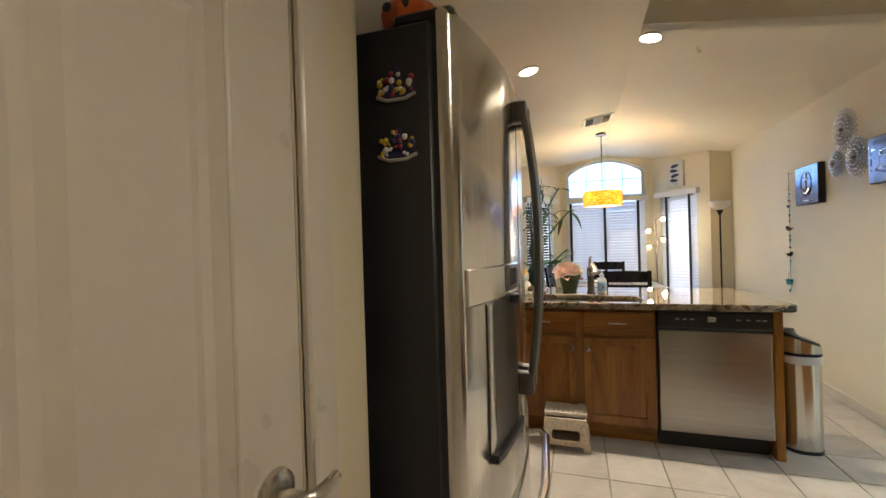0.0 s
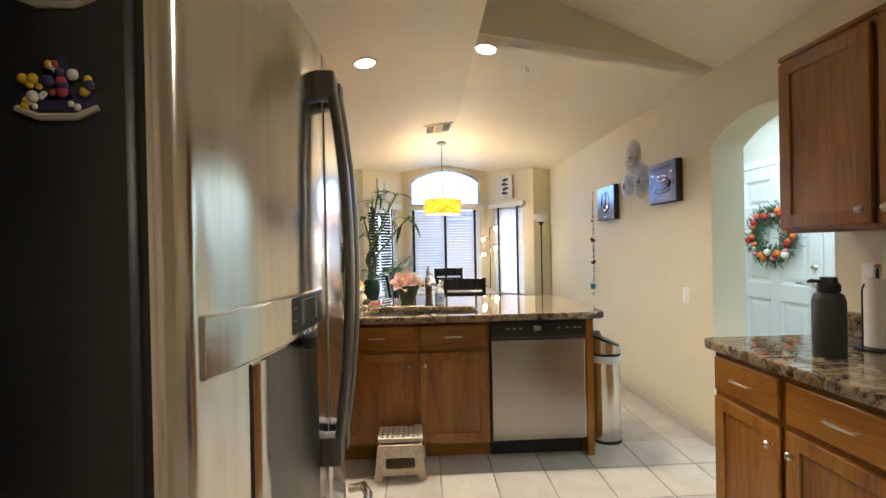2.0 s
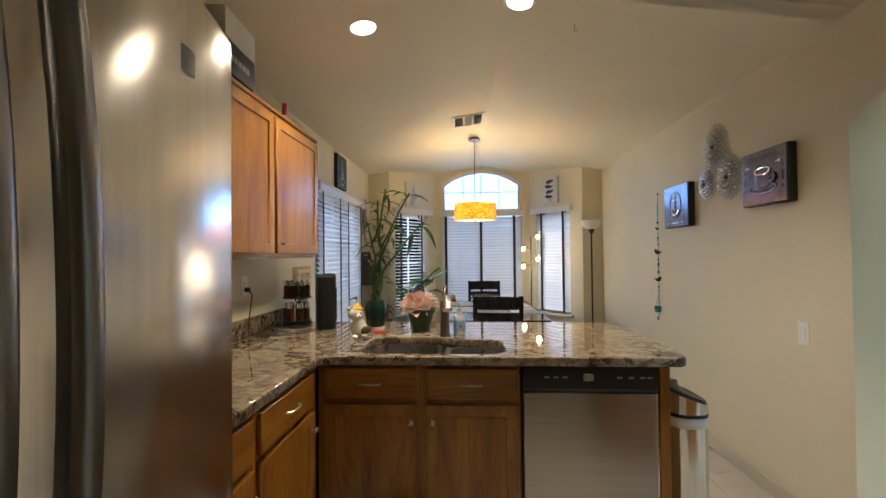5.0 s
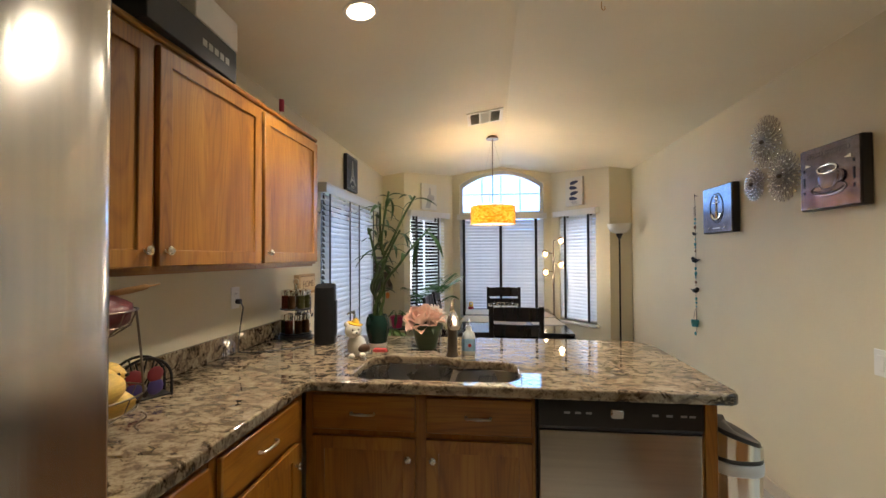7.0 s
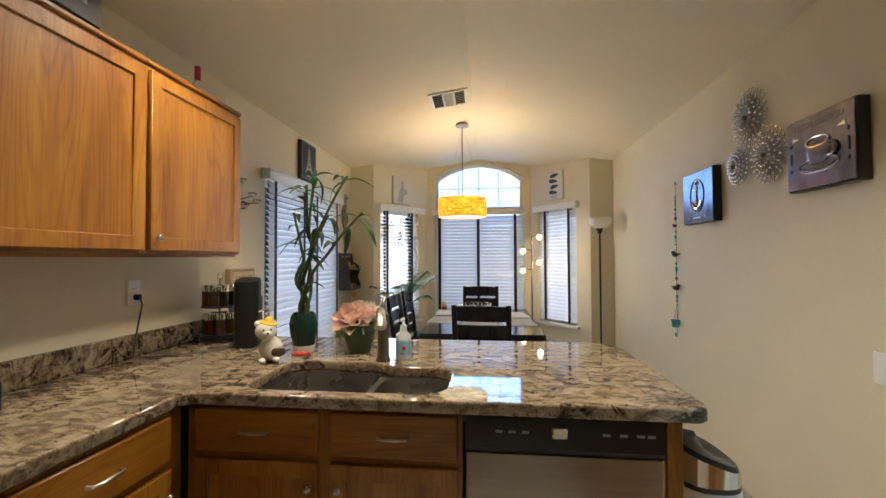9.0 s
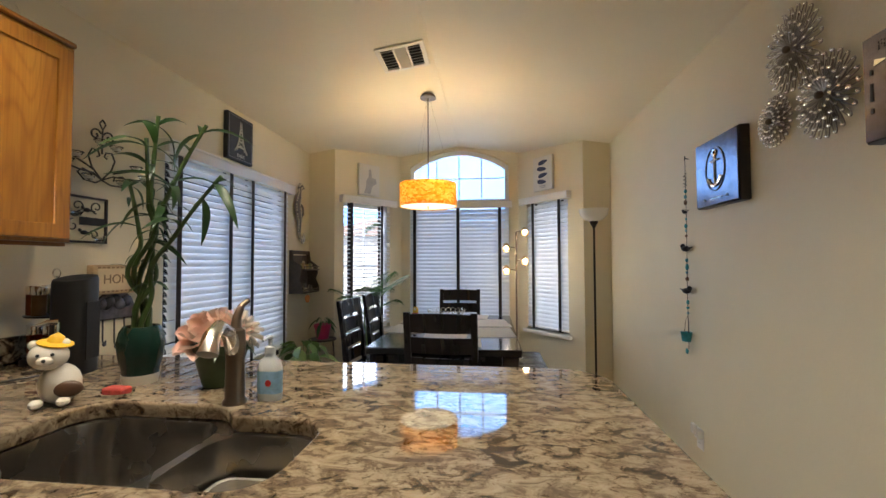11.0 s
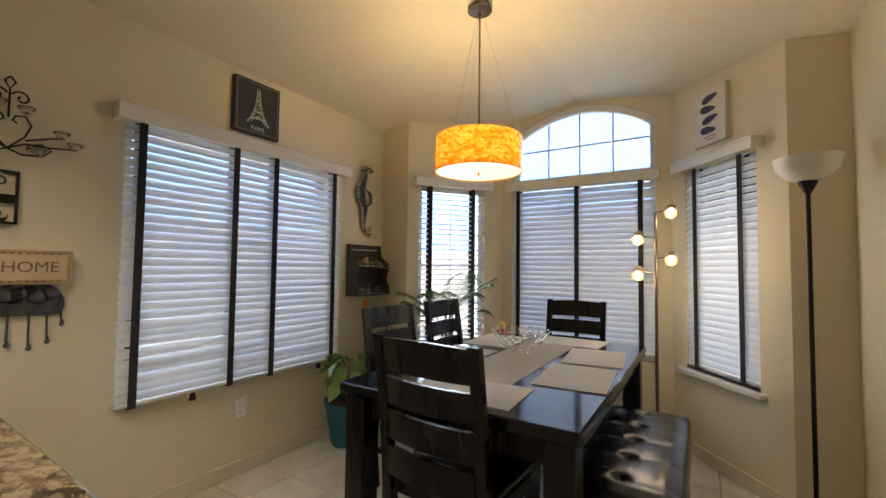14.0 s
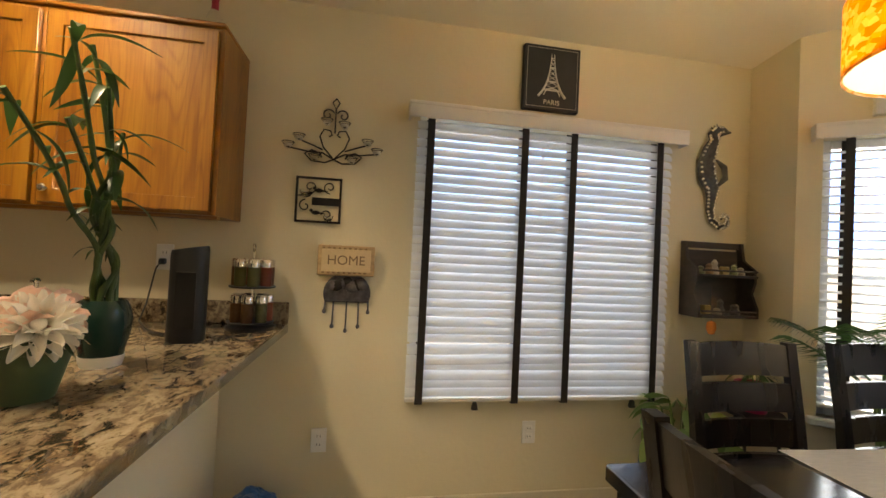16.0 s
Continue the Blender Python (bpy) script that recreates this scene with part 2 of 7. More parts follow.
def steel(name, colour, rough, stretch):
    m, t, b, _ = nodes_of(name)
    v = coords(t, stretch)
    fine, big = noise_tex(t, v, 60, 3), noise_tex(t, coords(t), 2.0, 2)
    b.inputs["Metallic"].default_value = 1.0
    t.links.new(ramp(t, fine, [(0.3, shade(colour, 0.92)), (0.7, shade(colour, 1.05))]), b.inputs["Base Color"])
    r = t.nodes.new("ShaderNodeMapRange")
    r.inputs[3].default_value, r.inputs[4].default_value = rough * 0.8, rough * 1.25
    t.links.new(big, r.inputs[0])
    t.links.new(r.outputs[0], b.inputs["Roughness"])
    wav = noise_tex(t, coords(t, (1, 1, 0.6)), 2.6, 1)
    h = t.nodes.new("ShaderNodeMath")
    h.operation = "MULTIPLY_ADD"
    h.inputs[1].default_value = 0.006
    t.links.new(fine, h.inputs[0])
    t.links.new(wav, h.inputs[2])
    bumped(t, b, h.outputs[0], 0.9, 0.032)
    b.inputs["Anisotropic"].default_value, b.inputs["Anisotropic Rotation"].default_value = 0.62, 0.25
    return m


def glow(name, colour, strength):
    m, t, b, _ = nodes_of(name)
    b.inputs["Base Color"].default_value = (*colour, 1)
    b.inputs["Emission Color"].default_value = (*colour, 1)
    b.inputs["Emission Strength"].default_value = strength
    return m


def glass(name, colour=(1, 1, 1), rough=0.02):
    m, t, b, _ = nodes_of(name)
    b.inputs["Base Color"].default_value, b.inputs["Roughness"].default_value = (*colour, 1), rough
    b.inputs["Transmission Weight"].default_value, b.inputs["IOR"].default_value = 1.0, 1.45
    return m


def pane_mat():
    m = bpy.data.materials.new("window_glass")
    m.use_nodes = True
    t = m.node_tree
    t.nodes.clear()
    out, mixn = t.nodes.new("ShaderNodeOutputMaterial"), t.nodes.new("ShaderNodeMixShader")
    tr, gl, fr = t.nodes.new("ShaderNodeBsdfTransparent"), t.nodes.new("ShaderNodeBsdfGlossy"), t.nodes.new("ShaderNodeFresnel")
    gl.inputs["Roughness"].default_value = 0.01
    t.links.new(fr.outputs[0], mixn.inputs[0])
    t.links.new(tr.outputs[0], mixn.inputs[1])
    t.links.new(gl.outputs[0], mixn.inputs[2])
    t.links.new(mixn.outputs[0], out.inputs[0])
    return m


def slat_mat():
    m = bpy.data.materials.new("blind_slat")
    m.use_nodes = True
    t = m.node_tree
    b = t.nodes["Principled BSDF"]
    out = t.nodes["Material Output"]
    v = coords(t, (1, 1, 1))
    t.links.new(ramp(t, noise_tex(t, v, 9, 3), [(0.3, (0.76, 0.77, 0.78)), (0.7, (0.84, 0.84, 0.84))]), b.inputs["Base Color"])
    b.inputs["Roughness"].default_value = 0.4
    tl, mixn = t.nodes.new("ShaderNodeBsdfTranslucent"), t.nodes.new("ShaderNodeMixShader")
    tl.inputs[0].default_value = (0.84, 0.87, 0.92, 1)
    mixn.inputs[0].default_value = 0.26
    t.links.new(b.outputs[0], mixn.inputs[1])
    t.links.new(tl.outputs[0], mixn.inputs[2])
    t.links.new(mixn.outputs[0], out.inputs[0])
    return m


def shell_mat():
    """Thin orange shell pieces that let lamplight through."""
    m = bpy.data.materials.new("shell_shade")
    m.use_nodes = True
    t = m.node_tree
    b, out = t.nodes["Principled BSDF"], t.nodes["Material Output"]
    v = coords(t, (1, 1, 1.5))
    vo = t.nodes.new("ShaderNodeTexVoronoi")
    vo.inputs["Scale"].default_value = 52
    t.links.new(v, vo.inputs["Vector"])
    sep = t.nodes.new("ShaderNodeSeparateColor")
    t.links.new(vo.outputs["Color"], sep.inputs[0])
    col = ramp(t, sep.outputs[0], [(0.1, (0.78, 0.36, 0.05)), (0.5, (0.92, 0.58, 0.14)), (0.9, (0.97, 0.78, 0.38))])
    t.links.new(col, b.inputs["Base Color"])
    b.inputs["Roughness"].default_value = 0.25
    tl, mixn = t.nodes.new("ShaderNodeBsdfTranslucent"), t.nodes.new("ShaderNodeMixShader")
    t.links.new(col, tl.inputs[0])
    mixn.inputs[0].default_value = 0.46
    t.links.new(b.outputs[0], mixn.inputs[1])
    t.links.new(tl.outputs[0], mixn.inputs[2])
    t.links.new(mixn.outputs[0], out.inputs[0])
    return m


PAINT = wall_paint("wall_paint", (0.70, 0.63, 0.46))
CEIL = wall_paint("ceiling_paint", (0.80, 0.74, 0.60))
HALLP = wall_paint("hall_paint", (0.66, 0.62, 0.52))
WHITE = surf("white_trim", (0.76, 0.74, 0.70), 0.38, vary=0.04, bump=0.05)
DOORP = surf("cream_door_paint", (0.66, 0.60, 0.52), 0.3, vary=0.05, bump=0.06, grain=60)
OAKV, OAKH = oak("oak_upright", (9, 9, 1.0)), oak("oak_level", (1.0, 9, 9))
OAKHY = oak("oak_side", (9, 1.0, 9))
GRANITE, TILE = granite(), tile_mat()
GROUT = surf("grout", (0.30, 0.26, 0.21), 0.9, bump=0.3)
STEEL = steel("brushed_steel", (0.74, 0.72, 0.69), 0.18, (1, 1, 0.03))
STEELX = steel("brushed_steel_level", (0.42, 0.395, 0.365), 0.30, (0.03, 1, 1))
DARKSTEEL = steel("smoky_steel", (0.20, 0.195, 0.19), 0.3, (1, 1, 0.03))
CHROME = surf("chrome", (0.78, 0.77, 0.74), 0.12, 1.0, vary=0.04, bump=0.0)
NICKEL = surf("satin_nickel", (0.62, 0.58, 0.52), 0.28, 1.0, vary=0.06, bump=0.03)
BRONZE = surf("bronze", (0.20, 0.155, 0.12), 0.3, 0.9, vary=0.15, bump=0.05)
BLACK = surf("black_plastic", (0.016, 0.016, 0.018), 0.35, vary=0.2, bump=0.08)
FRIDGESIDE = surf("fridge_side_enamel", (0.022, 0.023, 0.026), 0.42, vary=0.15, bump=0.25, grain=220)
IRON = surf("black_iron", (0.02, 0.018, 0.017), 0.5, 0.6, vary=0.3, bump=0.3, grain=150)
ESPRESSO = surf("espresso_wood", (0.010, 0.0065, 0.0055), 0.28, vary=0.35, scale=4, bump=0.1, grain=40, stretch=(3, 3, 0.6), coat=0.06)
TABLETOP = surf("espresso_tabletop", (0.008, 0.007, 0.009), 0.13, vary=0.3, scale=4, bump=0.06, grain=40, stretch=(4, 0.5, 4), coat=0.15)
for wood in (ESPRESSO, TABLETOP):
    wood.node_tree.nodes["Principled BSDF"].inputs["Specular IOR Level"].default_value = 0.32
LEATHER = surf("black_leather", (0.007, 0.0065, 0.0065), 0.25, vary=0.2, bump=0.35, grain=140)
SLAT, PANE, SHELL = slat_mat(), pane_mat(), shell_mat()
TAPE = surf("dark_blind_tape", (0.022, 0.017, 0.015), 0.8, vary=0.2, bump=0.3)
VINYL = surf("white_vinyl", (0.74, 0.75, 0.77), 0.35, vary=0.03, bump=0.0)
FROST = surf("frosted_white_glass", (0.80, 0.77, 0.70), 0.25, vary=0.03, bump=0.0)
CLEAR = glass("clear_glass")

# ---- the room: walls, floor, ceiling ----
LEFT, RIGHT, BAY, FAR = -0.815, 2.18, 6.85, 7.56
RIDGE_X, RIDGE_Z, SLOPE = 0.68, 2.65, 0.147


def run(x0, y0, x1, y1):
    """A wall's frame: x along it, -y into the room, z up; and its length."""
    return pose(x0, y0, 0, 0, 0, math.degrees(math.atan2(y1 - y0, x1 - x0))), math.hypot(x1 - x0, y1 - y0)


def wall(name, m, length, holes=(), top=2.72, thick=0.14, material=None, low=0.0, ends=(0, 0)):
    me = slab([(-ends[0], low), (length + ends[1], low), (length + ends[1], top), (-ends[0], top)], holes, thick)
    me.transform(m @ pose(0, 0, 0, 90))
    return structure(name, me, material or PAINT, "cream painted wall with a light knockdown texture", "wall", smooth=False)


def arch_ring(u0, u1, z0, spring, peak, n=18):
    out = [(u0, z0), (u1, z0)]
    c, a, b = (u0 + u1) / 2, (u1 - u0) / 2, peak - spring
    return out + [(c + a * math.cos(math.pi * k / n), spring + b * math.sin(math.pi * k / n)) for k in range(n + 1)]


def segment_ring(u0, u1, z0, spring, peak, n=16):
    """A low arch: part of a circle above upright sides."""
    h, a, c = peak - spring, (u1 - u0) / 2, (u0 + u1) / 2
    r = (a * a + h * h) / (2 * h)
    t = math.asin(a / r)
    return [(u0, z0), (u1, z0)] + [(c + r * math.sin(t - 2 * t * k / n), peak - r + r * math.cos(t - 2 * t * k / n)) for k in range(n + 1)]


def rect_ring(u0, z0, u1, z1):
    return [(u0, z0), (u1, z0), (u1, z1), (u0, z1)]


W_LEFT, L_LEFT = run(LEFT, 1.30, LEFT, BAY)
W_STUBL, L_STUBL = run(LEFT, BAY, -0.54, BAY)
W_BAYL, L_BAYL = run(-0.54, BAY, 0.0, FAR)
W_FAR, L_FAR = run(0.0, FAR, 1.36, FAR)
W_BAYR, L_BAYR = run(1.36, FAR, 1.93, BAY)
W_STUBR, L_STUBR = run(1.93, BAY, RIGHT, BAY)
W_RIGHT, L_RIGHT = run(RIGHT, BAY, RIGHT, -1.2)
W_BACK, L_BACK = run(RIGHT, -1.2, -0.12, -1.2)
W_DOOR, L_DOOR = run(-0.12, -1.2, -0.12, 1.245)
W_NOOK, L_NOOK = run(-0.12, 1.30, LEFT, 1.30)

wall("wall_west", W_LEFT, L_LEFT, [rect_ring(3.65, 0.57, 5.01, 1.95)], ends=(0.14, 0.14))
wall("wall_stub_west", W_STUBL, L_STUBL)
wall("wall_bay_west", W_BAYL, L_BAYL, [rect_ring(0.10, 0.57, 0.72, 1.94)], ends=(0.0, 0.05))
wall("wall_north", W_FAR, L_FAR, [segment_ring(0.10, 1.26, 0.55, 2.42, 2.612)], ends=(0.05, 0.05))
wall("wall_bay_east", W_BAYR, L_BAYR, [rect_ring(0.14, 0.57, 0.72, 1.94)], ends=(0.05, 0.0))
wall("wall_stub_east", W_STUBR, L_STUBR)
wall("wall_east", W_RIGHT, L_RIGHT, [segment_ring(3.38, 4.18, -0.01, 1.94, 2.08)], thick=0.22, ends=(0.14, 0.14), low=-0.02)
wall("wall_south", W_BACK, L_BACK, top=3.3)
wall("wall_pantry", W_DOOR, L_DOOR, [rect_ring(1.55, -0.01, 2.27, 2.05)], ends=(0.14, 0.0), thick=0.1, low=-0.02)
nook = [(LEFT, 1.20), (-0.22, 1.20), (-0.22, 1.2455), (-0.12, 1.2455)] + [(-0.175 + 0.055 * math.cos(radians(a)), 1.246 + 0.055 * math.sin(radians(a))) for a in range(0, 91, 10)] + [(LEFT, 1.301)]
structure("wall_nook", slab(nook, (), 2.72, 0.0, 2.72), PAINT, "cream painted wall with a rounded corner beside the fridge", "wall", smooth=30)


def ceiling_piece(corners, drop=0.12):
    bm = bmesh.new()
    low = [bm.verts.new(c) for c in corners]
    up = [bm.verts.new((c[0], c[1], c[2] + drop)) for c in corners]
    n = len(low)
    bm.faces.new(low)
    bm.faces.new(up[::-1])
    for k in range(n):
        bm.faces.new((low[k], low[(k + 1) % n], up[(k + 1) % n], up[k]))
    return bm


def vault(x):
    return RIDGE_Z - SLOPE * abs(x - RIDGE_X)


xl, xr, fold = LEFT - 0.14, RIGHT + 0.22, 3.43
c1 = ceiling_piece([(xl, -1.35, vault(xl)), (RIDGE_X, -1.35, RIDGE_Z), (RIDGE_X, 7.75, RIDGE_Z), (xl, 7.75, vault(xl))])
structure("ceiling", c1, CEIL, "cream textured vaulted ceiling", "ceiling", smooth=False)
c2 = ceiling_piece([(RIDGE_X, fold, RIDGE_Z), (xr, fold, vault(xr)), (xr, 7.75, vault(xr)), (RIDGE_X, 7.75, RIDGE_Z)])
structure("ceiling_east", c2, CEIL, "cream textured ceiling slope", "ceiling", smooth=False)
rise = 0.42
c3 = ceiling_piece([(RIDGE_X, -1.35, vault(RIGHT) + rise * (RIGHT - RIDGE_X)), (xr, -1.35, vault(RIGHT) - rise * 0.22), (xr, fold, vault(RIGHT) - rise * 0.22), (RIDGE_X, fold, vault(RIGHT) + rise * (RIGHT - RIDGE_X))])
structure("ceiling_high", c3, CEIL, "cream steeper ceiling slope over the kitchen", "ceiling", smooth=False)
hz = vault(RIGHT) + rise * (RIGHT - RIDGE_X) + 0.1
bm = bmesh.new()
gv = [(RIDGE_X, RIDGE_Z), (RIGHT, vault(RIGHT)), (RIDGE_X, hz)]
front, back = [bm.verts.new((x, fold - 0.006, z)) for x, z in gv], [bm.verts.new((x, fold + 0.10, z)) for x, z in gv]
bm.faces.new(front)
bm.faces.new(back[::-1])
for k in range(3):
    bm.faces.new((front[k], front[(k + 1) % 3], back[(k + 1) % 3], back[k]))
structure("ceiling_gable", bm, CEIL, "small upright gable where the ceiling steps", "ceiling", smooth=False)
structure("ceiling_step", box(RIDGE_X - 0.06, -1.35, RIDGE_Z + 0.02, RIDGE_X, fold, hz), CEIL, "upright step along the ceiling ridge", "ceiling", smooth=False)

# ---- hallway beyond the arch ----
structure("hall_wall_east", box(3.60, 1.0, 0, 3.74, 7.0, 2.60), HALLP, "pale painted hallway wall", "wall", smooth=False)
structure("hall_wall_north", box(RIGHT + 0.22, 5.6, 0, 3.60, 5.74, 2.60), HALLP, "pale painted hallway wall", "wall", smooth=False)
structure("hall_wall_south", box(RIGHT + 0.22, 0.9, 0, 3.74, 1.0, 2.60), HALLP, "pale painted hallway wall", "wall", smooth=False)
structure("hall_ceiling", box(RIGHT + 0.22, 0.9, 2.58, 3.74, 5.74, 2.70), CEIL, "pale flat hallway ceiling", "ceiling", smooth=False)

# ---- floor tiles ----
PITCH = 0.3065
floor = structure("floor", box(-1.1, -1.4, -0.12, 3.8, 7.9, -0.006), GROUT, "cream square ceramic floor tiles with tan grout", "floor", smooth=False)
tile_mesh = mesh_of(box(-0.1505, -0.1505, -0.008, 0.1505, 0.1505, 0.0, 0.0025), True, 40)
tile_mesh.materials.append(TILE)


def indoors(x, y):
    if y > FAR + 0.1 or x < LEFT - 0.15 or y < -1.2:
        return False
    if x > RIGHT + 0.1:
        return 1.0 < y < 5.6 and x < 3.6
    if y > BAY:
        return -0.54 - 0.2 + (y - BAY) * 0.76 < x < 1.93 + 0.2 - (y - BAY) * 0.80
    return not (x < -0.3 and y < 1.2)


rng = random.Random(4)
far_tiles = bmesh.new()
for i in range(-4, 13):
    for j in range(-14, 17):
        x, y = 0.083 + (i + 0.5) * PITCH, 2.985 + (j + 0.5) * PITCH
        if not indoors(x, y):
            continue
        if y < 0.5 or x > RIGHT + 0.1:
            box(x - 0.1505, y - 0.1505, -0.008, x + 0.1505, y + 0.1505, 0.0, 0, far_tiles)
            continue
        part("tile", tile_mesh, TILE, floor, m=pose(x, y, rng.uniform(-0.0006, 0.0004), rng.uniform(-0.12, 0.12), rng.uniform(-0.12, 0.12), 0))
tagged(part("tile_field", far_tiles, TILE, floor, smooth=False), kind="stuff")


def skirting(name, m, u0, u1, h=0.085):
    structure(name, box(u0, -0.014, 0, u1, -0.001, h, 0.004), BASE, "cream painted baseboard", "baseboard", m)


BASE = surf("baseboard_paint", (0.66, 0.60, 0.48), 0.4, vary=0.04, bump=0.05)
for nm, m, a, b in (("baseboard", W_LEFT, 3.1, L_LEFT), ("baseboard_stub_west", W_STUBL, 0, L_STUBL), ("baseboard_bay_west", W_BAYL, 0, L_BAYL),
                    ("baseboard_north", W_FAR, 0, L_FAR), ("baseboard_bay_east", W_BAYR, 0, L_BAYR), ("baseboard_stub_east", W_STUBR, 0, L_STUBR),
                    ("baseboard_east", W_RIGHT, 0, 3.37)):
    skirting(nm, m, a, b)


# ---- windows ----
def bar(bm, u0, z0, u1, z1, y0=0.05, y1=0.10, bevel=0.004):
    return box(u0, y0, z0, u1, y1, z1, bevel, bm)


def window(name, m, u0, z0, u1, z1, columns, rows, label, sill=True, arch=None):
    w = thing(name, label, "window", m, kind="structure")
    f = bmesh.new()
    for a in ((u0 + 0.001, z0 + 0.001, u0 + 0.045, z1), (u1 - 0.045, z0 + 0.001, u1 - 0.001, z1), (u0 + 0.045, z0 + 0.001, u1 - 0.045, z0 + 0.045)):
        bar(f, *a)
    if arch is None:
        bar(f, u0 + 0.045, z1 - 0.045, u1 - 0.045, z1 - 0.001)
    else:
        bar(f, u0 + 0.045, arch - 0.04, u1 - 0.045, arch + 0.03)
    part("window_frame", f, VINYL, w)
    top = arch - 0.04 if arch else z1 - 0.045
    mb = bmesh.new()
    for k in range(1, columns):
        u = u0 + 0.045 + (u1 - u0 - 0.09) * k / columns
        bar(mb, u - 0.008, z0 + 0.045, u + 0.008, top, 0.065, 0.08, 0)
    for k in range(1, rows):
        z = z0 + 0.045 + (top - z0 - 0.045) * k / rows
        bar(mb, u0 + 0.045, z - 0.008, u1 - 0.045, z + 0.008, 0.066, 0.081, 0)
    if columns * rows > 1:
        part("muntins", mb, VINYL, w)
    p = part("pane", box(u0 + 0.04, 0.071, z0 + 0.04, u1 - 0.04, 0.075, top + 0.005), PANE, w, smooth=False)
    p.visible_shadow = False
    if sill:
        part("window_sill", box(u0 - 0.04, -0.045, z0 - 0.035, u1 + 0.04, 0.05, z0, 0.006), WHITE, w)
    return w


window("window_1", W_LEFT, 3.65, 0.57, 5.01, 1.95, 2, 1, "wide white vinyl window behind closed blinds", False)
window("window_2", W_BAYL, 0.10, 0.57, 0.72, 1.94, 2, 4, "narrow white vinyl window with a grid of muntins")
wc = window("window_3", W_FAR, 0.10, 0.55, 1.26, 2.29, 2, 1, "tall white vinyl window with an arched top light", False, arch=1.97)
window("window_4", W_BAYR, 0.14, 0.57, 0.72, 1.94, 2, 1, "narrow white vinyl window behind closed blinds")

# arched top light
outer, inner = segment_ring(0.102, 1.258, 2.0, 2.418, 2.610), segment_ring(0.145, 1.215, 2.035, 2.375, 2.563)
me = slab(outer, [inner], 0.05)
me.transform(pose(0, 0.05, 0, 90))
part("arch_frame", me, VINYL, wc, "white arched frame", smooth=False)
mb = bmesh.new()
for k in (1, 2, 3):
    u = 0.15 + 1.06 * k / 4
    bar(mb, u - 0.007, 2.035, u + 0.007, 2.556 if k == 2 else 2.52, 0.066, 0.08, 0)
bar(mb, 0.15, 2.275, 1.21, 2.289, 0.067, 0.081, 0)
part("arch_muntins", mb, VINYL, wc)
me = slab(inner, (), 0.004)
me.transform(pose(0, 0.072, 0, 90))
p = part("arch_pane", me, PANE, wc, smooth=False)
p.visible_shadow = False


# ---- blinds ----
slat_cache = {}


def slat_mesh(width, tilt):
    key = (round(width, 3), tilt)
    if key not in slat_cache:
        bm = bmesh.new()
        rows = []
        for k in range(5):
            s = (k / 4 - 0.5) * 0.05
            a = radians(tilt)
            crown = 0.0075 * (1 - (k / 2 - 1) ** 2)
            y, z = s * math.cos(a) - crown * math.sin(a), s * math.sin(a) + crown * math.cos(a)
            ring = []
            for t in (0.0016, -0.0016):
                ring.append((y - t * math.sin(a), z + t * math.cos(a)))
            rows.append(ring)
        loop = [r[0] for r in rows] + [r[1] for r in rows[::-1]]
        loft([[(0, y, z) for y, z in loop], [(width, y, z) for y, z in loop]], True, True, bm)
        slat_cache[key] = mesh_of(bm, True, 50)
        slat_cache[key].materials.append(SLAT)
    return slat_cache[key]


def prism_tassel(u, y, z0):
    tb = box(u - 0.017, y - 0.058, z0 - 0.045, u + 0.017, y - 0.035, z0 - 0.006, 0.004)
    for v in tb.verts:
        if v.co.z > z0 - 0.02:
            v.co.x = u + (v.co.x - u) * 0.55
    return tb


def blind(m, u0, u1, z0, z1, tilt, tapes, label, valance, seed, y=0.0, pitch=0.0432, gaps={}, tassels=()):
    b = thing("window_blind", label, "blind", m, "window blinds")
    r = random.Random(seed)
    v0, v1, vz0, vz1 = valance
    vb = box(v0, -0.075, vz0, v1, -0.062, vz1, 0.003)
    box(v0, -0.078, vz1 - 0.02, v1, -0.058, vz1, 0.004, vb)
    box(v0, -0.0615, vz0, v0 + 0.012, -0.002, vz1, 0.002, vb)
    box(v1 - 0.012, -0.0615, vz0, v1, -0.002, vz1, 0.002, vb)
    part("valance", vb, WHITE, b, "white moulded valance")
    part("headrail", box(u0, y - 0.045, vz0 + 0.02, u1, y - 0.005, vz1 - 0.012, 0.002), WHITE, b)
    me = slat_mesh(u1 - u0, tilt)
    n = int((vz0 + 0.01 - z0 - 0.03) / pitch)
    for k in range(n):
        z = z0 + 0.04 + pitch * k
        part("slat", me, SLAT, b, m=pose(u0, y - 0.025, z - gaps.get(k, (0, 0))[0], r.uniform(-3, 3), r.uniform(-0.12, 0.12) + gaps.get(k, (0, 0))[1], 0))
    for u in tassels:
        part("tassel", prism_tassel(u, y, z0), TAPE, b, "dark cord tassel", smooth=False)
    part("bottom_rail", box(u0, y - 0.05, z0 - 0.005, u1, y + 0.0, z0 + 0.014, 0.004), WHITE, b)
    for u in tapes:
        tb = box(u - 0.018, y - 0.0535, z0 - 0.012, u + 0.018, y - 0.0518, vz0 + 0.01)
        box(u - 0.018, y + 0.0015, z0 - 0.012, u + 0.018, y + 0.003, vz0 + 0.01, 0, tb)
        box(u - 0.018, y - 0.0535, z0 - 0.014, u + 0.018, y + 0.003, z0 - 0.011, 0, tb)
        part("tape", tb, TAPE, b, "dark cloth ladder tape", smooth=False)
    return b


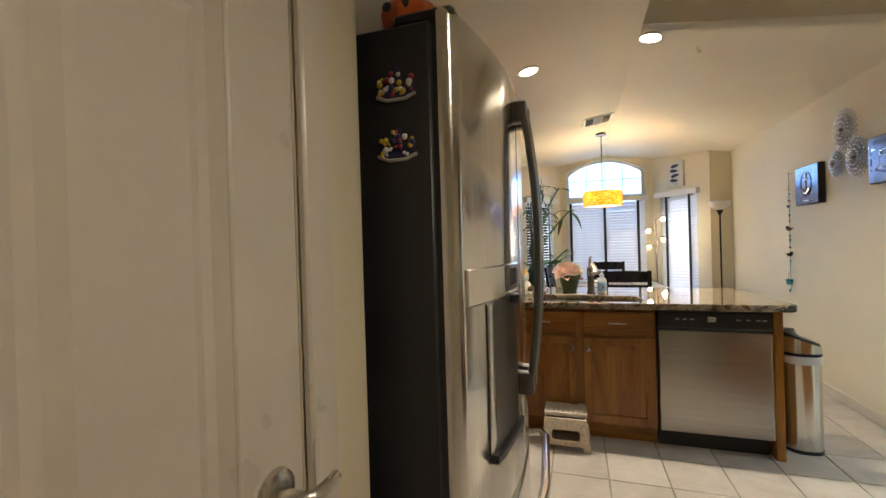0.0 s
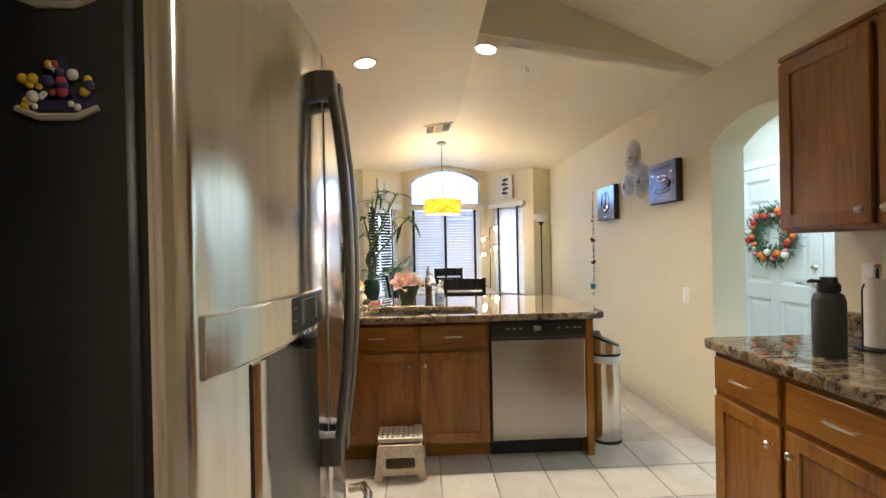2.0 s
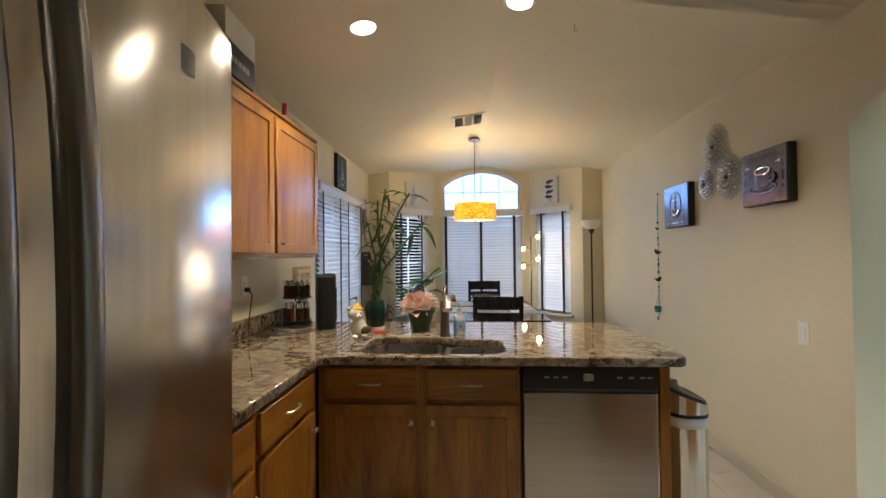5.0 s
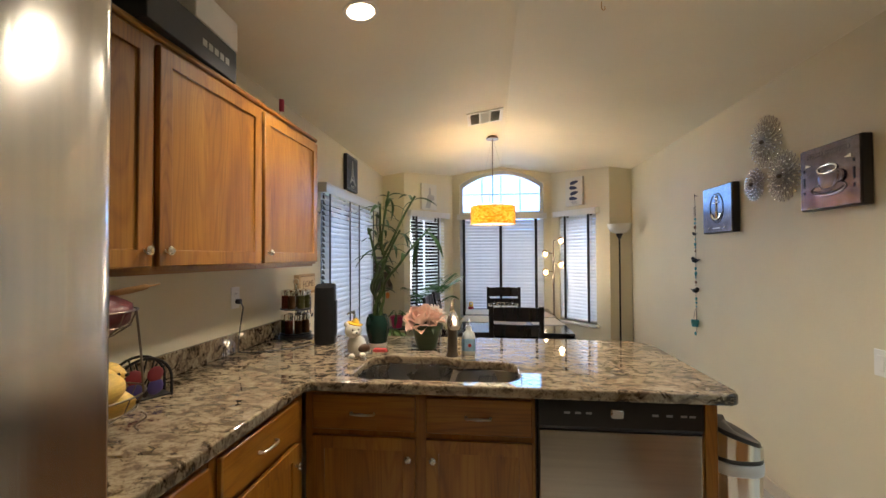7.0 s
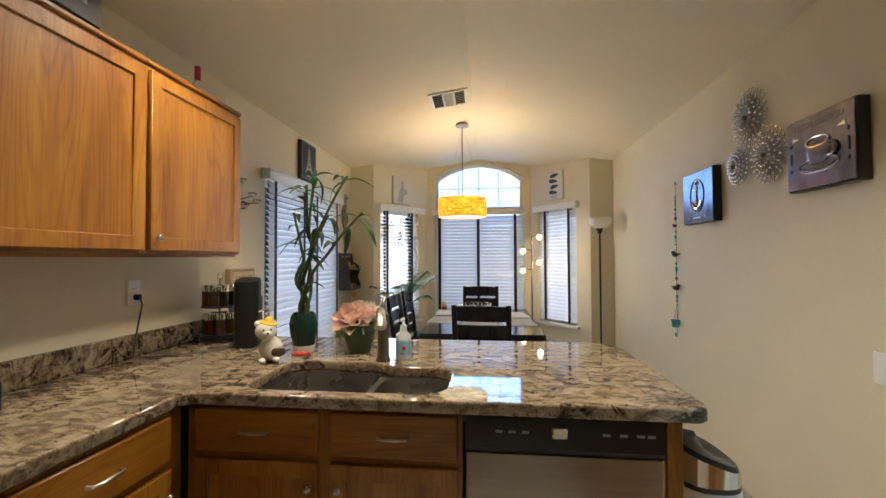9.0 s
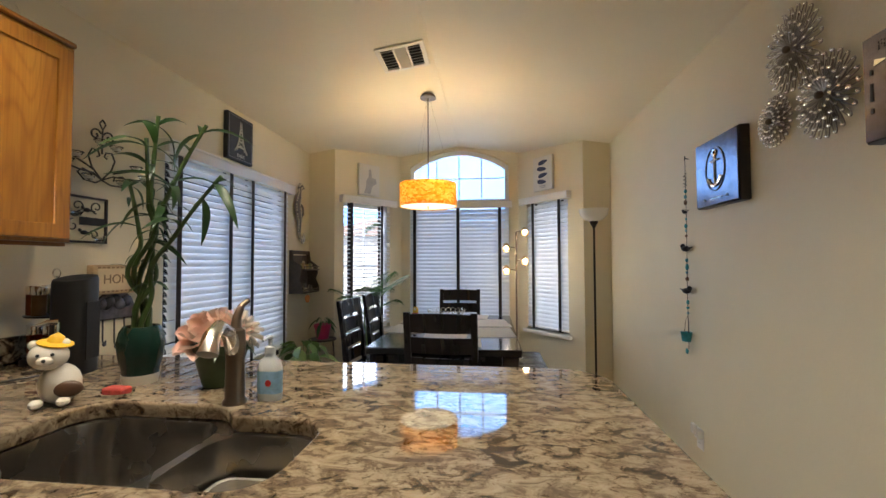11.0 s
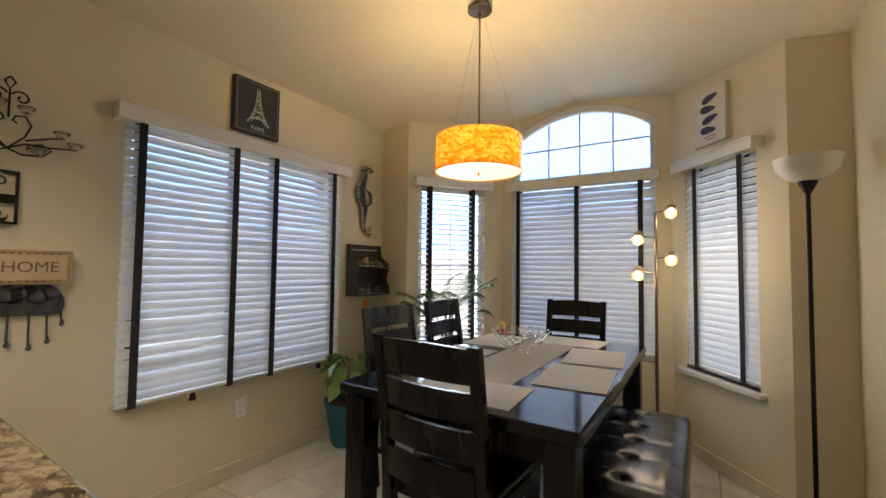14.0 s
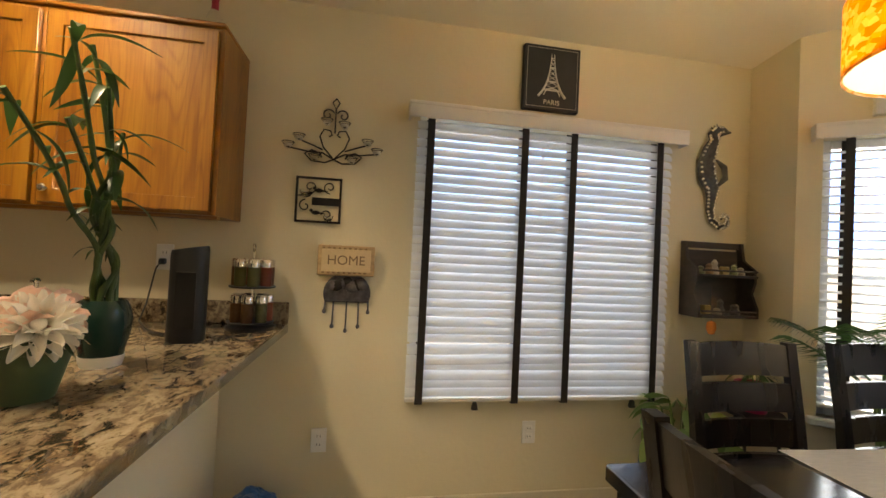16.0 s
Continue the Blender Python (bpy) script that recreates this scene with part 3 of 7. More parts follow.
blind(W_LEFT, 3.635, 5.02, 0.565, 1.95, 58, (3.70, 4.18, 4.445, 4.94), "white slatted blind with dark tapes, closed, sagging a little", (3.59, 5.10, 1.925, 2.005), 1, y=-0.006, gaps={2: (0.006, 0.2), 4: (0.022, -0.75), 5: (0.012, -0.45), 6: (-0.004, 0.25), 8: (0.008, -0.3)}, tassels=(3.98, 4.83))
blind(W_BAYL, 0.105, 0.715, 0.62, 1.94, 5, (0.20, 0.60), "white slatted blind with dark tapes, slats open", (0.05, 0.77, 1.925, 2.0), 2, y=0.045)
blind(W_FAR, 0.106, 1.254, 0.60, 1.94, 58, (0.16, 0.67, 1.15), "white slatted blind with dark tapes, closed", (0.07, 1.29, 1.92, 1.995), 3, y=0.045)
blind(W_BAYR, 0.145, 0.715, 0.60, 1.94, 58, (0.24, 0.61), "white slatted blind with dark tapes, closed", (0.09, 0.77, 1.925, 2.0), 4, y=0.045)

# ---- daylight at the openings, the room's lamps and a hall fill ----
for nm, m, u, z, sx, sy, e in (("daylight_side", W_LEFT, 4.33, 1.26, 1.3, 1.3, 9.5), ("daylight_bay_west", W_BAYL, 0.41, 1.25, 0.55, 1.3, 16), ("daylight_far", W_FAR, 0.68, 1.26, 1.1, 1.3, 5.5), ("daylight_bay_east", W_BAYR, 0.43, 1.25, 0.55, 1.3, 6.5)):
    lamp(nm, "AREA", m @ pose(u, 0.22, z, -90), e, DAY, size=sx, size_y=sy)
lamp("daylight_arch", "AREA", W_FAR @ pose(0.68, 0.20, 2.27, -66), 2.0, (0.30, 0.58, 1.0), size=1.05, size_y=0.42)


def downlight(x, y, energy=38):
    slope = math.degrees(math.atan(SLOPE)) * (1 if x < RIDGE_X else -1)
    d = thing("recessed_downlight", "round white recessed ceiling light, switched on", "ceiling light", pose(x, y, vault(x), 0, -slope, 0), "recessed ceiling lights")
    part("trim_ring", lathe([(0.082, -0.001), (0.080, -0.008), (0.064, -0.006), (0.062, 0.0)]), WHITE, d)
    part("lens", lathe([(0.0, -0.004), (0.062, -0.004), (0.062, -0.001), (0, -0.001)]), GLOWLAMP, d, "glowing lens")
    lamp("downlight_lamp", "SPOT", pose(x, y, vault(x) - 0.03), energy, WARM, radius=0.06, spot=125)


GLOWLAMP = glow("lamp_lens", (1.0, 0.86, 0.62), 7)
GLOWBULB = glow("bulb", (1.0, 0.84, 0.58), 9)
downlight(-0.045, 3.605)
downlight(0.752, 3.608)
# unseen third downlight, assumed; placed to brighten the near end and the fridge
downlight(1.05, 0.70, 17)
# added fill below the hall ceiling; no fixture or window is built for it
lamp("hall_daylight", "AREA", pose(2.95, 3.4, 2.5, 0, 0, 0), 17, (0.58, 0.80, 1.0), size=0.9, size_y=3.0)

# ---- outdoors ----
GROUND = surf("dry_ground", (0.36, 0.31, 0.25), 0.95, vary=0.2, scale=0.6, grain=14, bump=0.4)
structure("ground", box(-300, -300, -0.5, 300, 400, -0.16), GROUND, "pale dry ground outside the house", "ground", smooth=False)
STUCCO = surf("outdoor_stucco", (0.74, 0.72, 0.70), 0.9, vary=0.08, scale=1, grain=40, bump=0.4)

# ---- kitchen cabinets ----
def knob(parent, x, z, y=0.0, name="knob"):
    return part(name, lathe([(0.0, 0.026), (0.009, 0.025), (0.0145, 0.019), (0.013, 0.013), (0.006, 0.009), (0.006, 0.0), (0, 0)], 14), NICKEL, parent, "satin nickel knob", pose(x, y, z, 90))


def pull(parent, x, z, y=0.0):
    pts = [(-0.048, 0, 0), (-0.046, -0.016, 0), (-0.030, -0.024, 0.002), (0, -0.027, 0.003), (0.030, -0.024, 0.002), (0.046, -0.016, 0), (0.048, 0, 0)]
    bm = tube(pts, [0.006, 0.005, 0.0045, 0.006, 0.0045, 0.005, 0.006], 8)
    return part("pull", bm, NICKEL, parent, "arched satin nickel pull", pose(x, y, z))


def framed_panel(w, h, raised=True):
    """A cabinet door: stiles and rails round a flat raised panel; front at y = -0.02."""
    s = 0.052
    me = slab(rect_ring(0, 0, w, h), [rect_ring(s, s, w - s, h - s)], 0.0195, 0.003, segments=1)
    me.transform(pose(0, -0.02, 0, 90))
    return me


def cabinet_door(parent, x, z, w, h, hinge, base=True, handle_z=None):
    d = part("door", framed_panel(w, h), OAKV, parent, m=pose(x, 0, z))
    inner = box(0.052, -0.012, 0.052, w - 0.052, -0.004, h - 0.052)
    loft([[(0.053, -0.0115, 0.053), (w - 0.053, -0.0115, 0.053), (w - 0.053, -0.0115, h - 0.053), (0.053, -0.0115, h - 0.053)],
          [(0.066, -0.0085, 0.066), (w - 0.066, -0.0085, 0.066), (w - 0.066, -0.0085, h - 0.066), (0.066, -0.0085, h - 0.066)]], False, False, inner)
    part("panel", inner, OAKV, d, smooth=False)
    kx = w - 0.028 if hinge == "l" else 0.028
    knob(d, kx, handle_z if handle_z is not None else (h - 0.075 if base else 0.05), -0.02)
    return d


def base_cabinet(m, w, doors, drawers, label, depth=0.58, hollow=False, group="base cabinets"):
    c = thing("base_cabinet", label, "cabinet", m, group)
    part("body", box(0, 0.001, 0.10, w, depth, 0.60 if hollow else 0.868), OAKV, c, smooth=False)
    if hollow:
        part("face_frame", box(0, 0.001, 0.6005, w, 0.012, 0.868), OAKV, c, smooth=False)
    part("toe_kick", box(0.0, 0.06, 0.0, w, depth, 0.0995), OAKH, c, smooth=False)
    for x, ww in drawers:
        d = part("drawer", box(x, -0.02, 0.705, x + ww, 0, 0.848, 0.005), OAKH, c)
        pull(d, x + ww / 2, 0.776, -0.02)
    for x, ww, hinge in doors:
        cabinet_door(c, x, 0.125, ww, 0.555, hinge)
    return c


def wall_cabinet(m, w, doors, label, z0=1.375, z1=2.10, depth=0.31):
    c = thing("wall_cabinet", label, "cabinet", m, "wall cabinets")
    part("body", box(0, 0.001, z0, w, depth, z1), OAKV, c, smooth=False)
    part("top_trim", box(-0.003, -0.012, z1 + 0.0005, w + 0.003, depth, z1 + 0.022, 0.006), OAKH, c)
    part("light_rail", box(0, 0.02, z0 - 0.014, w, 0.05, z0 - 0.0005), OAKH, c, smooth=False)
    for x, ww, hinge in doors:
        cabinet_door(c, x, z0 + 0.012, ww, z1 - z0 - 0.03, hinge, False)
    return c


# peninsula
sinkcab = base_cabinet(pose(-0.235, 3.45, 0), 0.945, [(0.035, 0.434, "l"), (0.512, 0.42, "r")], [(0.035, 0.434), (0.512, 0.42)], "golden oak sink cabinet with two doors and two drawer fronts", hollow=True)
structure("peninsula_wall", box(LEFT + 0.01, 4.03, 0, 1.36, 4.10, 0.866), PAINT, "cream painted half wall behind the peninsula", "wall", smooth=False)
part("end_panel", box(1.56, -0.02, 0.0, 1.605, 0.58, 0.868, 0.002), OAKV, sinkcab, smooth=False)
# run along the west wall
base_cabinet(pose(-0.235, 2.85, 0, 0, 0, 90), 0.565, [(0.03, 0.47, "l")], [(0.03, 0.47)], "golden oak base cabinet with one drawer and one door")
base_cabinet(pose(-0.235, 2.34, 0, 0, 0, 90), 0.505, [(0.02, 0.47, "l")], [(0.02, 0.47)], "golden oak base cabinet with one drawer and one door")
wall_cabinet(pose(-0.50, 3.545, 0, 0, 0, 90), 0.60, [(0.012, 0.57, "r")], "golden oak wall cabinet with one raised-panel door")
wall_cabinet(pose(-0.50, 2.42, 0, 0, 0, 90), 1.122, [(0.015, 0.495, "l"), (0.535, 0.575, "r")], "golden oak wall cabinet with two raised-panel doors")
# run along the east wall
base_cabinet(pose(1.56, 2.60, 0, 0, 0, -90), 0.345, [(0.015, 0.315, "l")], [(0.015, 0.315)], "golden oak base cabinet with one drawer and one door", 0.61)
base_cabinet(pose(1.56, 2.254, 0, 0, 0, -90), 0.425, [(0.015, 0.39, "r")], [(0.015, 0.39)], "golden oak base cabinet with one drawer and one door", 0.61)
wall_cabinet(pose(1.88, 2.615, 0, 0, 0, -90), 0.39, [(0.012, 0.365, "l")], "golden oak wall cabinet with one raised-panel door", depth=0.295)
wall_cabinet(pose(1.88, 2.223, 0, 0, 0, -90), 0.46, [(0.012, 0.435, "r")], "golden oak wall cabinet with one raised-panel door", depth=0.295)

# ---- worktops ----
sink_l, sink_r = rounded(-0.050, 3.478, 0.358, 3.835, 0.085), rounded(0.382, 3.478, 0.650, 3.765, 0.08)
cut = [p for p in rounded(-0.055, 3.452, 0.655, 3.842, 0.09, 8)]
cut = [(x, y) for x, y in cut if not (x > 0.30 and y > 3.6)]
tail = [(0.565 + 0.09 * math.cos(radians(a)), 3.682 + 0.09 * math.sin(radians(a))) for a in range(0, 91, 12)] + [(0.42, 3.774), (0.395, 3.782), (0.372, 3.806), (0.345, 3.830), (0.315, 3.842)]
cut = tail + cut
out = [(LEFT + 0.003, 2.315), (-0.205, 2.315), (-0.205, 3.37), (-0.18, 3.395), (1.40, 3.385), (1.425, 3.40), (1.44, 3.44)]
out += [(1.44 - 0.17 + 0.17 * math.cos(radians(a)), 4.17 + 0.17 * math.sin(radians(a))) for a in range(0, 91, 10)]
out += [(LEFT + 0.003, 4.38)]
wt = thing("worktop", "polished cream, brown and black granite worktop", "worktop")
part("slab", slab(out, [cut], 0.042, 0.008, 0.912), GRANITE, wt, smooth=30)
part("backsplash", box(LEFT + 0.003, 2.315, 0.913, LEFT + 0.022, 4.38, 1.015, 0.003), GRANITE, wt)
wt2 = thing("worktop", "polished cream, brown and black granite worktop", "worktop")
out2 = [(1.53, 1.83), (2.177, 1.83), (2.177, 2.645), (1.56, 2.645), (1.535, 2.635), (1.525, 2.61)]
part("slab", slab(out2, (), 0.042, 0.008, 0.912), GRANITE, wt2, smooth=30)
part("backsplash", box(2.157, 1.83, 0.913, 2.177, 2.63, 1.015, 0.003), GRANITE, wt2)

# ---- sink and tap ----
sk = thing("kitchen_sink", "undermounted stainless steel sink with two bowls", "sink", pose(0, 0, 0))


def basin(ring, depth):
    cx, cy = sum(p[0] for p in ring) / len(ring), sum(p[1] for p in ring) / len(ring)
    rings = []
    for k, z in ((1.0, 0.8665), (0.995, 0.862), (0.975, 0.80), (0.95, 0.868 - depth * 0.85), (0.88, 0.868 - depth), (0.12, 0.862 - depth)):
        rings.append([(cx + (x - cx) * k, cy + (y - cy) * k, z) for x, y in ring])
    return loft(rings, False, True)


flange = slab(rounded(-0.075, 3.466, 0.675, 3.862, 0.06), [sink_l, sink_r], 0.003, 0.0, 0.8695)
SINKSTEEL = surf("sink_steel", (0.42, 0.395, 0.365), 0.27, 1.0, vary=0.12, bump=0.05)
part("deck", flange, SINKSTEEL, sk, smooth=False)
b1 = part("bowl", basin(sink_l, 0.2), SINKSTEEL, sk)
b2 = part("bowl", basin(sink_r, 0.17), SINKSTEEL, sk)
part("drain", lathe([(0.0, 0.006), (0.025, 0.007), (0.042, 0.004), (0.044, 0)], 18), CHROME, b1, m=pose(0.145, 3.64, 0.664))
part("drain", lathe([(0.0, 0.006), (0.025, 0.007), (0.042, 0.004), (0.044, 0)], 18), CHROME, b2, m=pose(0.515, 3.61, 0.694))

tap = thing("kitchen_tap", "bronze pull-out kitchen tap with a side lever", "tap", pose(0.345, 3.865, 0.912))
part("base", lathe([(0.0, 0), (0.032, 0), (0.032, 0.008), (0.026, 0.016), (0.024, 0.12), (0.027, 0.16), (0.024, 0.20), (0, 0.215)], 20), BRONZE, tap)
part("spout", tube([(0.0, -0.005, 0.14), (0.005, -0.04, 0.20), (0.01, -0.085, 0.222), (0.02, -0.125, 0.205), (0.026, -0.15, 0.165)], [0.02, 0.019, 0.018, 0.021, 0.024], 14), NICKEL, tap, "brushed pull-out spray head")
part("lever", tube([(0, 0, 0.20), (-0.004, 0.012, 0.235), (-0.002, 0.03, 0.265), (0.006, 0.05, 0.278)], [0.016, 0.012, 0.009, 0.007], 10), BRONZE, tap)

# ---- dishwasher ----
dw = thing("dishwasher", "built-in dishwasher with a stainless door and black control strip", "dishwasher", pose(0.715, 3.45, 0))
part("body", box(0.003, 0.02, 0.10, 0.603, 0.57, 0.866), BLACK, dw, smooth=False)
part("door", box(0.008, -0.022, 0.115, 0.598, 0.018, 0.742, 0.006, segments=2), STEELX, dw, "brushed stainless door")
strip = loft([[(0.006, y, z) for y, z in ((0.018, 0.746), (-0.022, 0.748), (-0.034, 0.765), (-0.034, 0.83), (-0.026, 0.862), (0.018, 0.864))],
              [(0.600, y, z) for y, z in ((0.018, 0.746), (-0.022, 0.748), (-0.034, 0.765), (-0.034, 0.83), (-0.026, 0.862), (0.018, 0.864))]], True, True)
cp = part("control_panel", strip, BLACK, dw, "glossy black control strip", smooth=30)
part("latch", box(0.268, -0.048, 0.800, 0.318, -0.034, 0.838, 0.006), CHROME, cp, "chrome latch")
GREYPRINT = surf("grey_print", (0.30, 0.30, 0.31), 0.5, vary=0.05, bump=0)
for x in (0.10, 0.14, 0.18, 0.42, 0.47, 0.52, 0.55):
    part("button", box(x, -0.0355, 0.812, x + 0.022, -0.0338, 0.820), GREYPRINT, cp, smooth=False)
part("toe_kick", box(0.006, 0.05, 0.0, 0.60, 0.07, 0.112), BLACK, dw, smooth=False)
part("side_trim", box(0.5985, -0.018, 0.115, 0.606, 0.018, 0.742, 0.002), CHROME, dw)


# ---- refrigerator ----
FR0, FR1 = 1.372, 2.298


def bow(y):
    """How far the pair of doors stands out at y: one shallow arc over both."""
    return 0.092 - 0.055 * ((y - 1.835) / 0.44) ** 2


def door_shell(y0, y1, z0, z1, r0, r1, n=14):
    """A door that follows the arc, with rounded upright edges r0 and r1 and eased top and bottom."""
    prof = []
    for k in range(7):
        a = radians(90 - 15 * k)
        prof.append((bow(y0 + r0) - r0 + r0 * math.cos(a), y0 + r0 - r0 * math.sin(a)))
    for k in range(1, n):
        y = y0 + r0 + (y1 - r1 - y0 - r0) * k / n
        prof.append((bow(y), y))
    for k in range(7):
        a = radians(15 * k)
        prof.append((bow(y1 - r1) - r1 + r1 * math.cos(a), y1 - r1 + r1 * math.sin(a)))
    ring = [(0.0, y0)] + prof + [(0.0, y1)]
    rows = []
    for z, ins in ((z0, 0.010), (z0 + 0.003, 0.004), (z0 + 0.010, 0.0), (z1 - 0.018, 0.0), (z1 - 0.006, 0.005), (z1, 0.016)):
        rows.append([(x - ins if x > 0.0 else x, y, z) for x, y in ring])
    return loft(rows, True, True)


def bowed(y0, y1, z0, z1, proud, back=0.02, n=10):
    """A plate that follows the arc of the doors and stands proud of them."""
    ring = [(bow(y0) - back, y0)] + [(bow(y0 + (y1 - y0) * k / n) + proud - (0.003 if k in (0, n) else 0), y0 + (y1 - y0) * k / n) for k in range(n + 1)] + [(bow(y1) - back, y1)]
    return loft([[(x - (i if 0 < q <= n + 1 else 0), y, z) for q, (x, y) in enumerate(ring)] for z, i in ((z0, 0.003), (z0 + 0.003, 0), (z1 - 0.003, 0), (z1, 0.003))], True, True)


fr = thing("refrigerator", "stainless french-door refrigerator with black sides", "refrigerator", pose(0, 0, 0))
part("body", box(-0.77, FR0 - 0.006, 0.03, -0.012, FR1, 1.765, 0.006), FRIDGESIDE, fr, "textured black cabinet")
part("hinge_cover", box(-0.10, 1.378, 1.766, 0.035, 1.44, 1.795, 0.008), BLACK, fr)
part("hinge_cover", box(-0.10, 2.23, 1.766, 0.015, 2.292, 1.795, 0.008), BLACK, fr)
part("toe_grille", box(-0.05, 1.39, 0.0, -0.02, 2.28, 0.075), BLACK, fr, smooth=False)
part("gasket", box(-0.0115, FR0 + 0.004, 0.09, -0.0005, FR1 - 0.004, 1.76), BLACK, fr, smooth=False)
d1 = part("door", door_shell(FR0, 1.832, 0.635, 1.79, 0.030, 0.010), STEEL, fr)
d2 = part("door", door_shell(1.838, FR1, 0.635, 1.79, 0.010, 0.030), STEEL, fr)
d3 = part("freezer_drawer", door_shell(FR0, FR1, 0.085, 0.625, 0.030, 0.030, 24), STEEL, fr)
for d, y in ((d1, 1.792), (d2, 1.862)):
    rows = []
    for k in range(17):
        t = k / 16
        z, out = 0.885 + 0.815 * t, 0.118 + 0.034 * (1 - (2 * t - 1) ** 2)
        rows.append([(out + 0.011 * math.copysign(abs(math.cos(a)) ** 0.7, math.cos(a)), y + 0.0175 * math.copysign(abs(math.sin(a)) ** 0.7, math.sin(a)), z) for a in [2 * math.pi * q / 12 for q in range(12)]])
    h = part("handle", loft(rows, True, True), DARKSTEEL, d, "bowed smoky steel handle")
    for z0, z1 in ((0.865, 0.93), (1.655, 1.715)):
        part("handle_mount", box(0.084, y - 0.019, z0, 0.1315, y + 0.019, z1, 0.007, segments=2), DARKSTEEL, h, "smoky steel end block")
pts = [(0.060, 1.44, 0.555), (0.105, 1.445, 0.565), (0.128, 1.50, 0.57), (0.150, 1.835, 0.57), (0.128, 2.17, 0.57), (0.105, 2.225, 0.565), (0.060, 2.23, 0.555)]
part("handle", tube(pts, 0.014, 10), CHROME, d3, "long chrome drawer handle")
# ice and water dispenser on the nearer door
part("dispenser", bowed(1.405, 1.772, 1.172, 1.252, 0.008), STEEL, d1, "water and ice dispenser")
panel = part("dispenser_panel", bowed(1.604, 1.768, 1.182, 1.249, 0.0105), BLACK, d1, "dark touch panel")
part("screen", bowed(1.636, 1.722, 1.194, 1.243, 0.0120), surf("grey_display", (0.10, 0.11, 0.125), 0.12, vary=0.05, bump=0), panel, "grey display")
for k, (y, z) in enumerate(((1.611, 1.226), (1.611, 1.205), (1.731, 1.226), (1.731, 1.205))):
    part("touch_key", bowed(y, y + 0.016, z, z + 0.006, 0.0118, n=2), GREYPRINT, panel, smooth=False)
for k in range(3):
    part("button", bowed(1.642 + 0.030 * k, 1.666 + 0.030 * k, 1.174, 1.184, 0.0125, n=3), CHROME, d1, "silver push key")
# no real recess: a dark plate on the door carries the bay's shade
part("dispenser_cavity", bowed(1.500, 1.762, 0.80, 1.168, 0.002), DARKSTEEL, d1, "smoky plate coloured like the shaded dispenser recess")
part("bay_edge", bowed(1.492, 1.499, 0.80, 1.168, 0.003, n=2), BLACK, d1, "dark edge of the bay", smooth=False)
part("bay_trim", bowed(1.5005, 1.545, 0.80, 1.166, 0.0035, n=4), STEEL, d1, "bright side trim")
part("dispenser_nozzle", lathe([(0, -0.022), (0.012, -0.020), (0.014, 0.0), (0, 0.0)], 14), BLACK, d1, m=pose(0.100, 1.66, 1.1705))
part("dispenser_tray", bowed(1.51, 1.755, 0.795, 0.815, 0.018), BLACK, d1, "black drip tray")
part("badge", bowed(2.092, 2.132, 1.640, 1.682, 0.003, n=3), GREYPRINT, d2, "small grey maker's badge", smooth=False)

# ---- pantry door beside the fridge ----
pd = thing("door_1", "cream panelled pantry door, closed, with a satin lever", "door", pose(-0.12, 0.35, 0, 0, 0, 90), kind="structure")
slabd = bmesh.new()
DW, DH = 0.716, 2.035
for a in ((0.0, 0, 0.115, DH), (DW - 0.115, 0, DW, DH), (0.315, 0.0, 0.40, DH)):
    box(a[0], -0.004, a[1] + 0.008, a[2], 0.03, a[3], 0.003, slabd)
for z0, z1 in ((0.008, 0.2), (0.82, 0.95), (1.60, 1.70), (1.93, DH)):
    for u0, u1 in ((0.115, 0.315), (0.40, DW - 0.115)):
        box(u0, -0.0035, z0, u1, 0.03, z1, 0.002, slabd)
part("leaf", slabd, DOORP, pd)
for z0, z1 in ((0.2, 0.82), (0.95, 1.60), (1.70, 1.93)):
    for u0, u1 in ((0.115, 0.315), (0.40, DW - 0.115)):
        bmp = loft([[(u0, 0.0, z0), (u1, 0.0, z0), (u1, 0.0, z1), (u0, 0.0, z1)], [(u0 + 0.014, 0.012, z0 + 0.014), (u1 - 0.014, 0.012, z0 + 0.014), (u1 - 0.014, 0.012, z1 - 0.014), (u0 + 0.014, 0.012, z1 - 0.014)],
                    [(u0 + 0.028, 0.012, z0 + 0.028), (u1 - 0.028, 0.012, z0 + 0.028), (u1 - 0.028, 0.012, z1 - 0.028), (u0 + 0.028, 0.012, z1 - 0.028)],
                    [(u0 + 0.045, 0.003, z0 + 0.045), (u1 - 0.045, 0.003, z0 + 0.045), (u1 - 0.045, 0.003, z1 - 0.045), (u0 + 0.045, 0.003, z1 - 0.045)]], False, True)
        part("panel", bmp, DOORP, pd, smooth=20)
for a in ((-0.07, 0, -0.002, 2.105), (DW + 0.006, 0, DW + 0.072, 2.105), (-0.002, 2.04, DW + 0.006, 2.105)):
    part("casing", box(a[0], -0.018, a[1], a[2], -0.0005, a[3], 0.005), DOORP, pd)
hd = part("door_handle", lathe([(0.0, 0.014), (0.022, 0.014), (0.031, 0.008), (0.033, 0.0), (0, 0)], 20), NICKEL, pd, "satin nickel lever handle", pose(DW - 0.06, -0.004, 0.99, 90))
part("lever", tube([(0, 0, 0.01), (0, 0, 0.045), (0.012, 0.0, 0.056), (0.03, 0.002, 0.058), (0.055, 0.004, 0.056)], [0.011, 0.010, 0.010, 0.009, 0.008], 10), NICKEL, hd)
part("strike_plate", box(DW + 0.0065, -0.0195, 0.96, DW + 0.016, -0.0175, 1.03), NICKEL, pd, smooth=False)

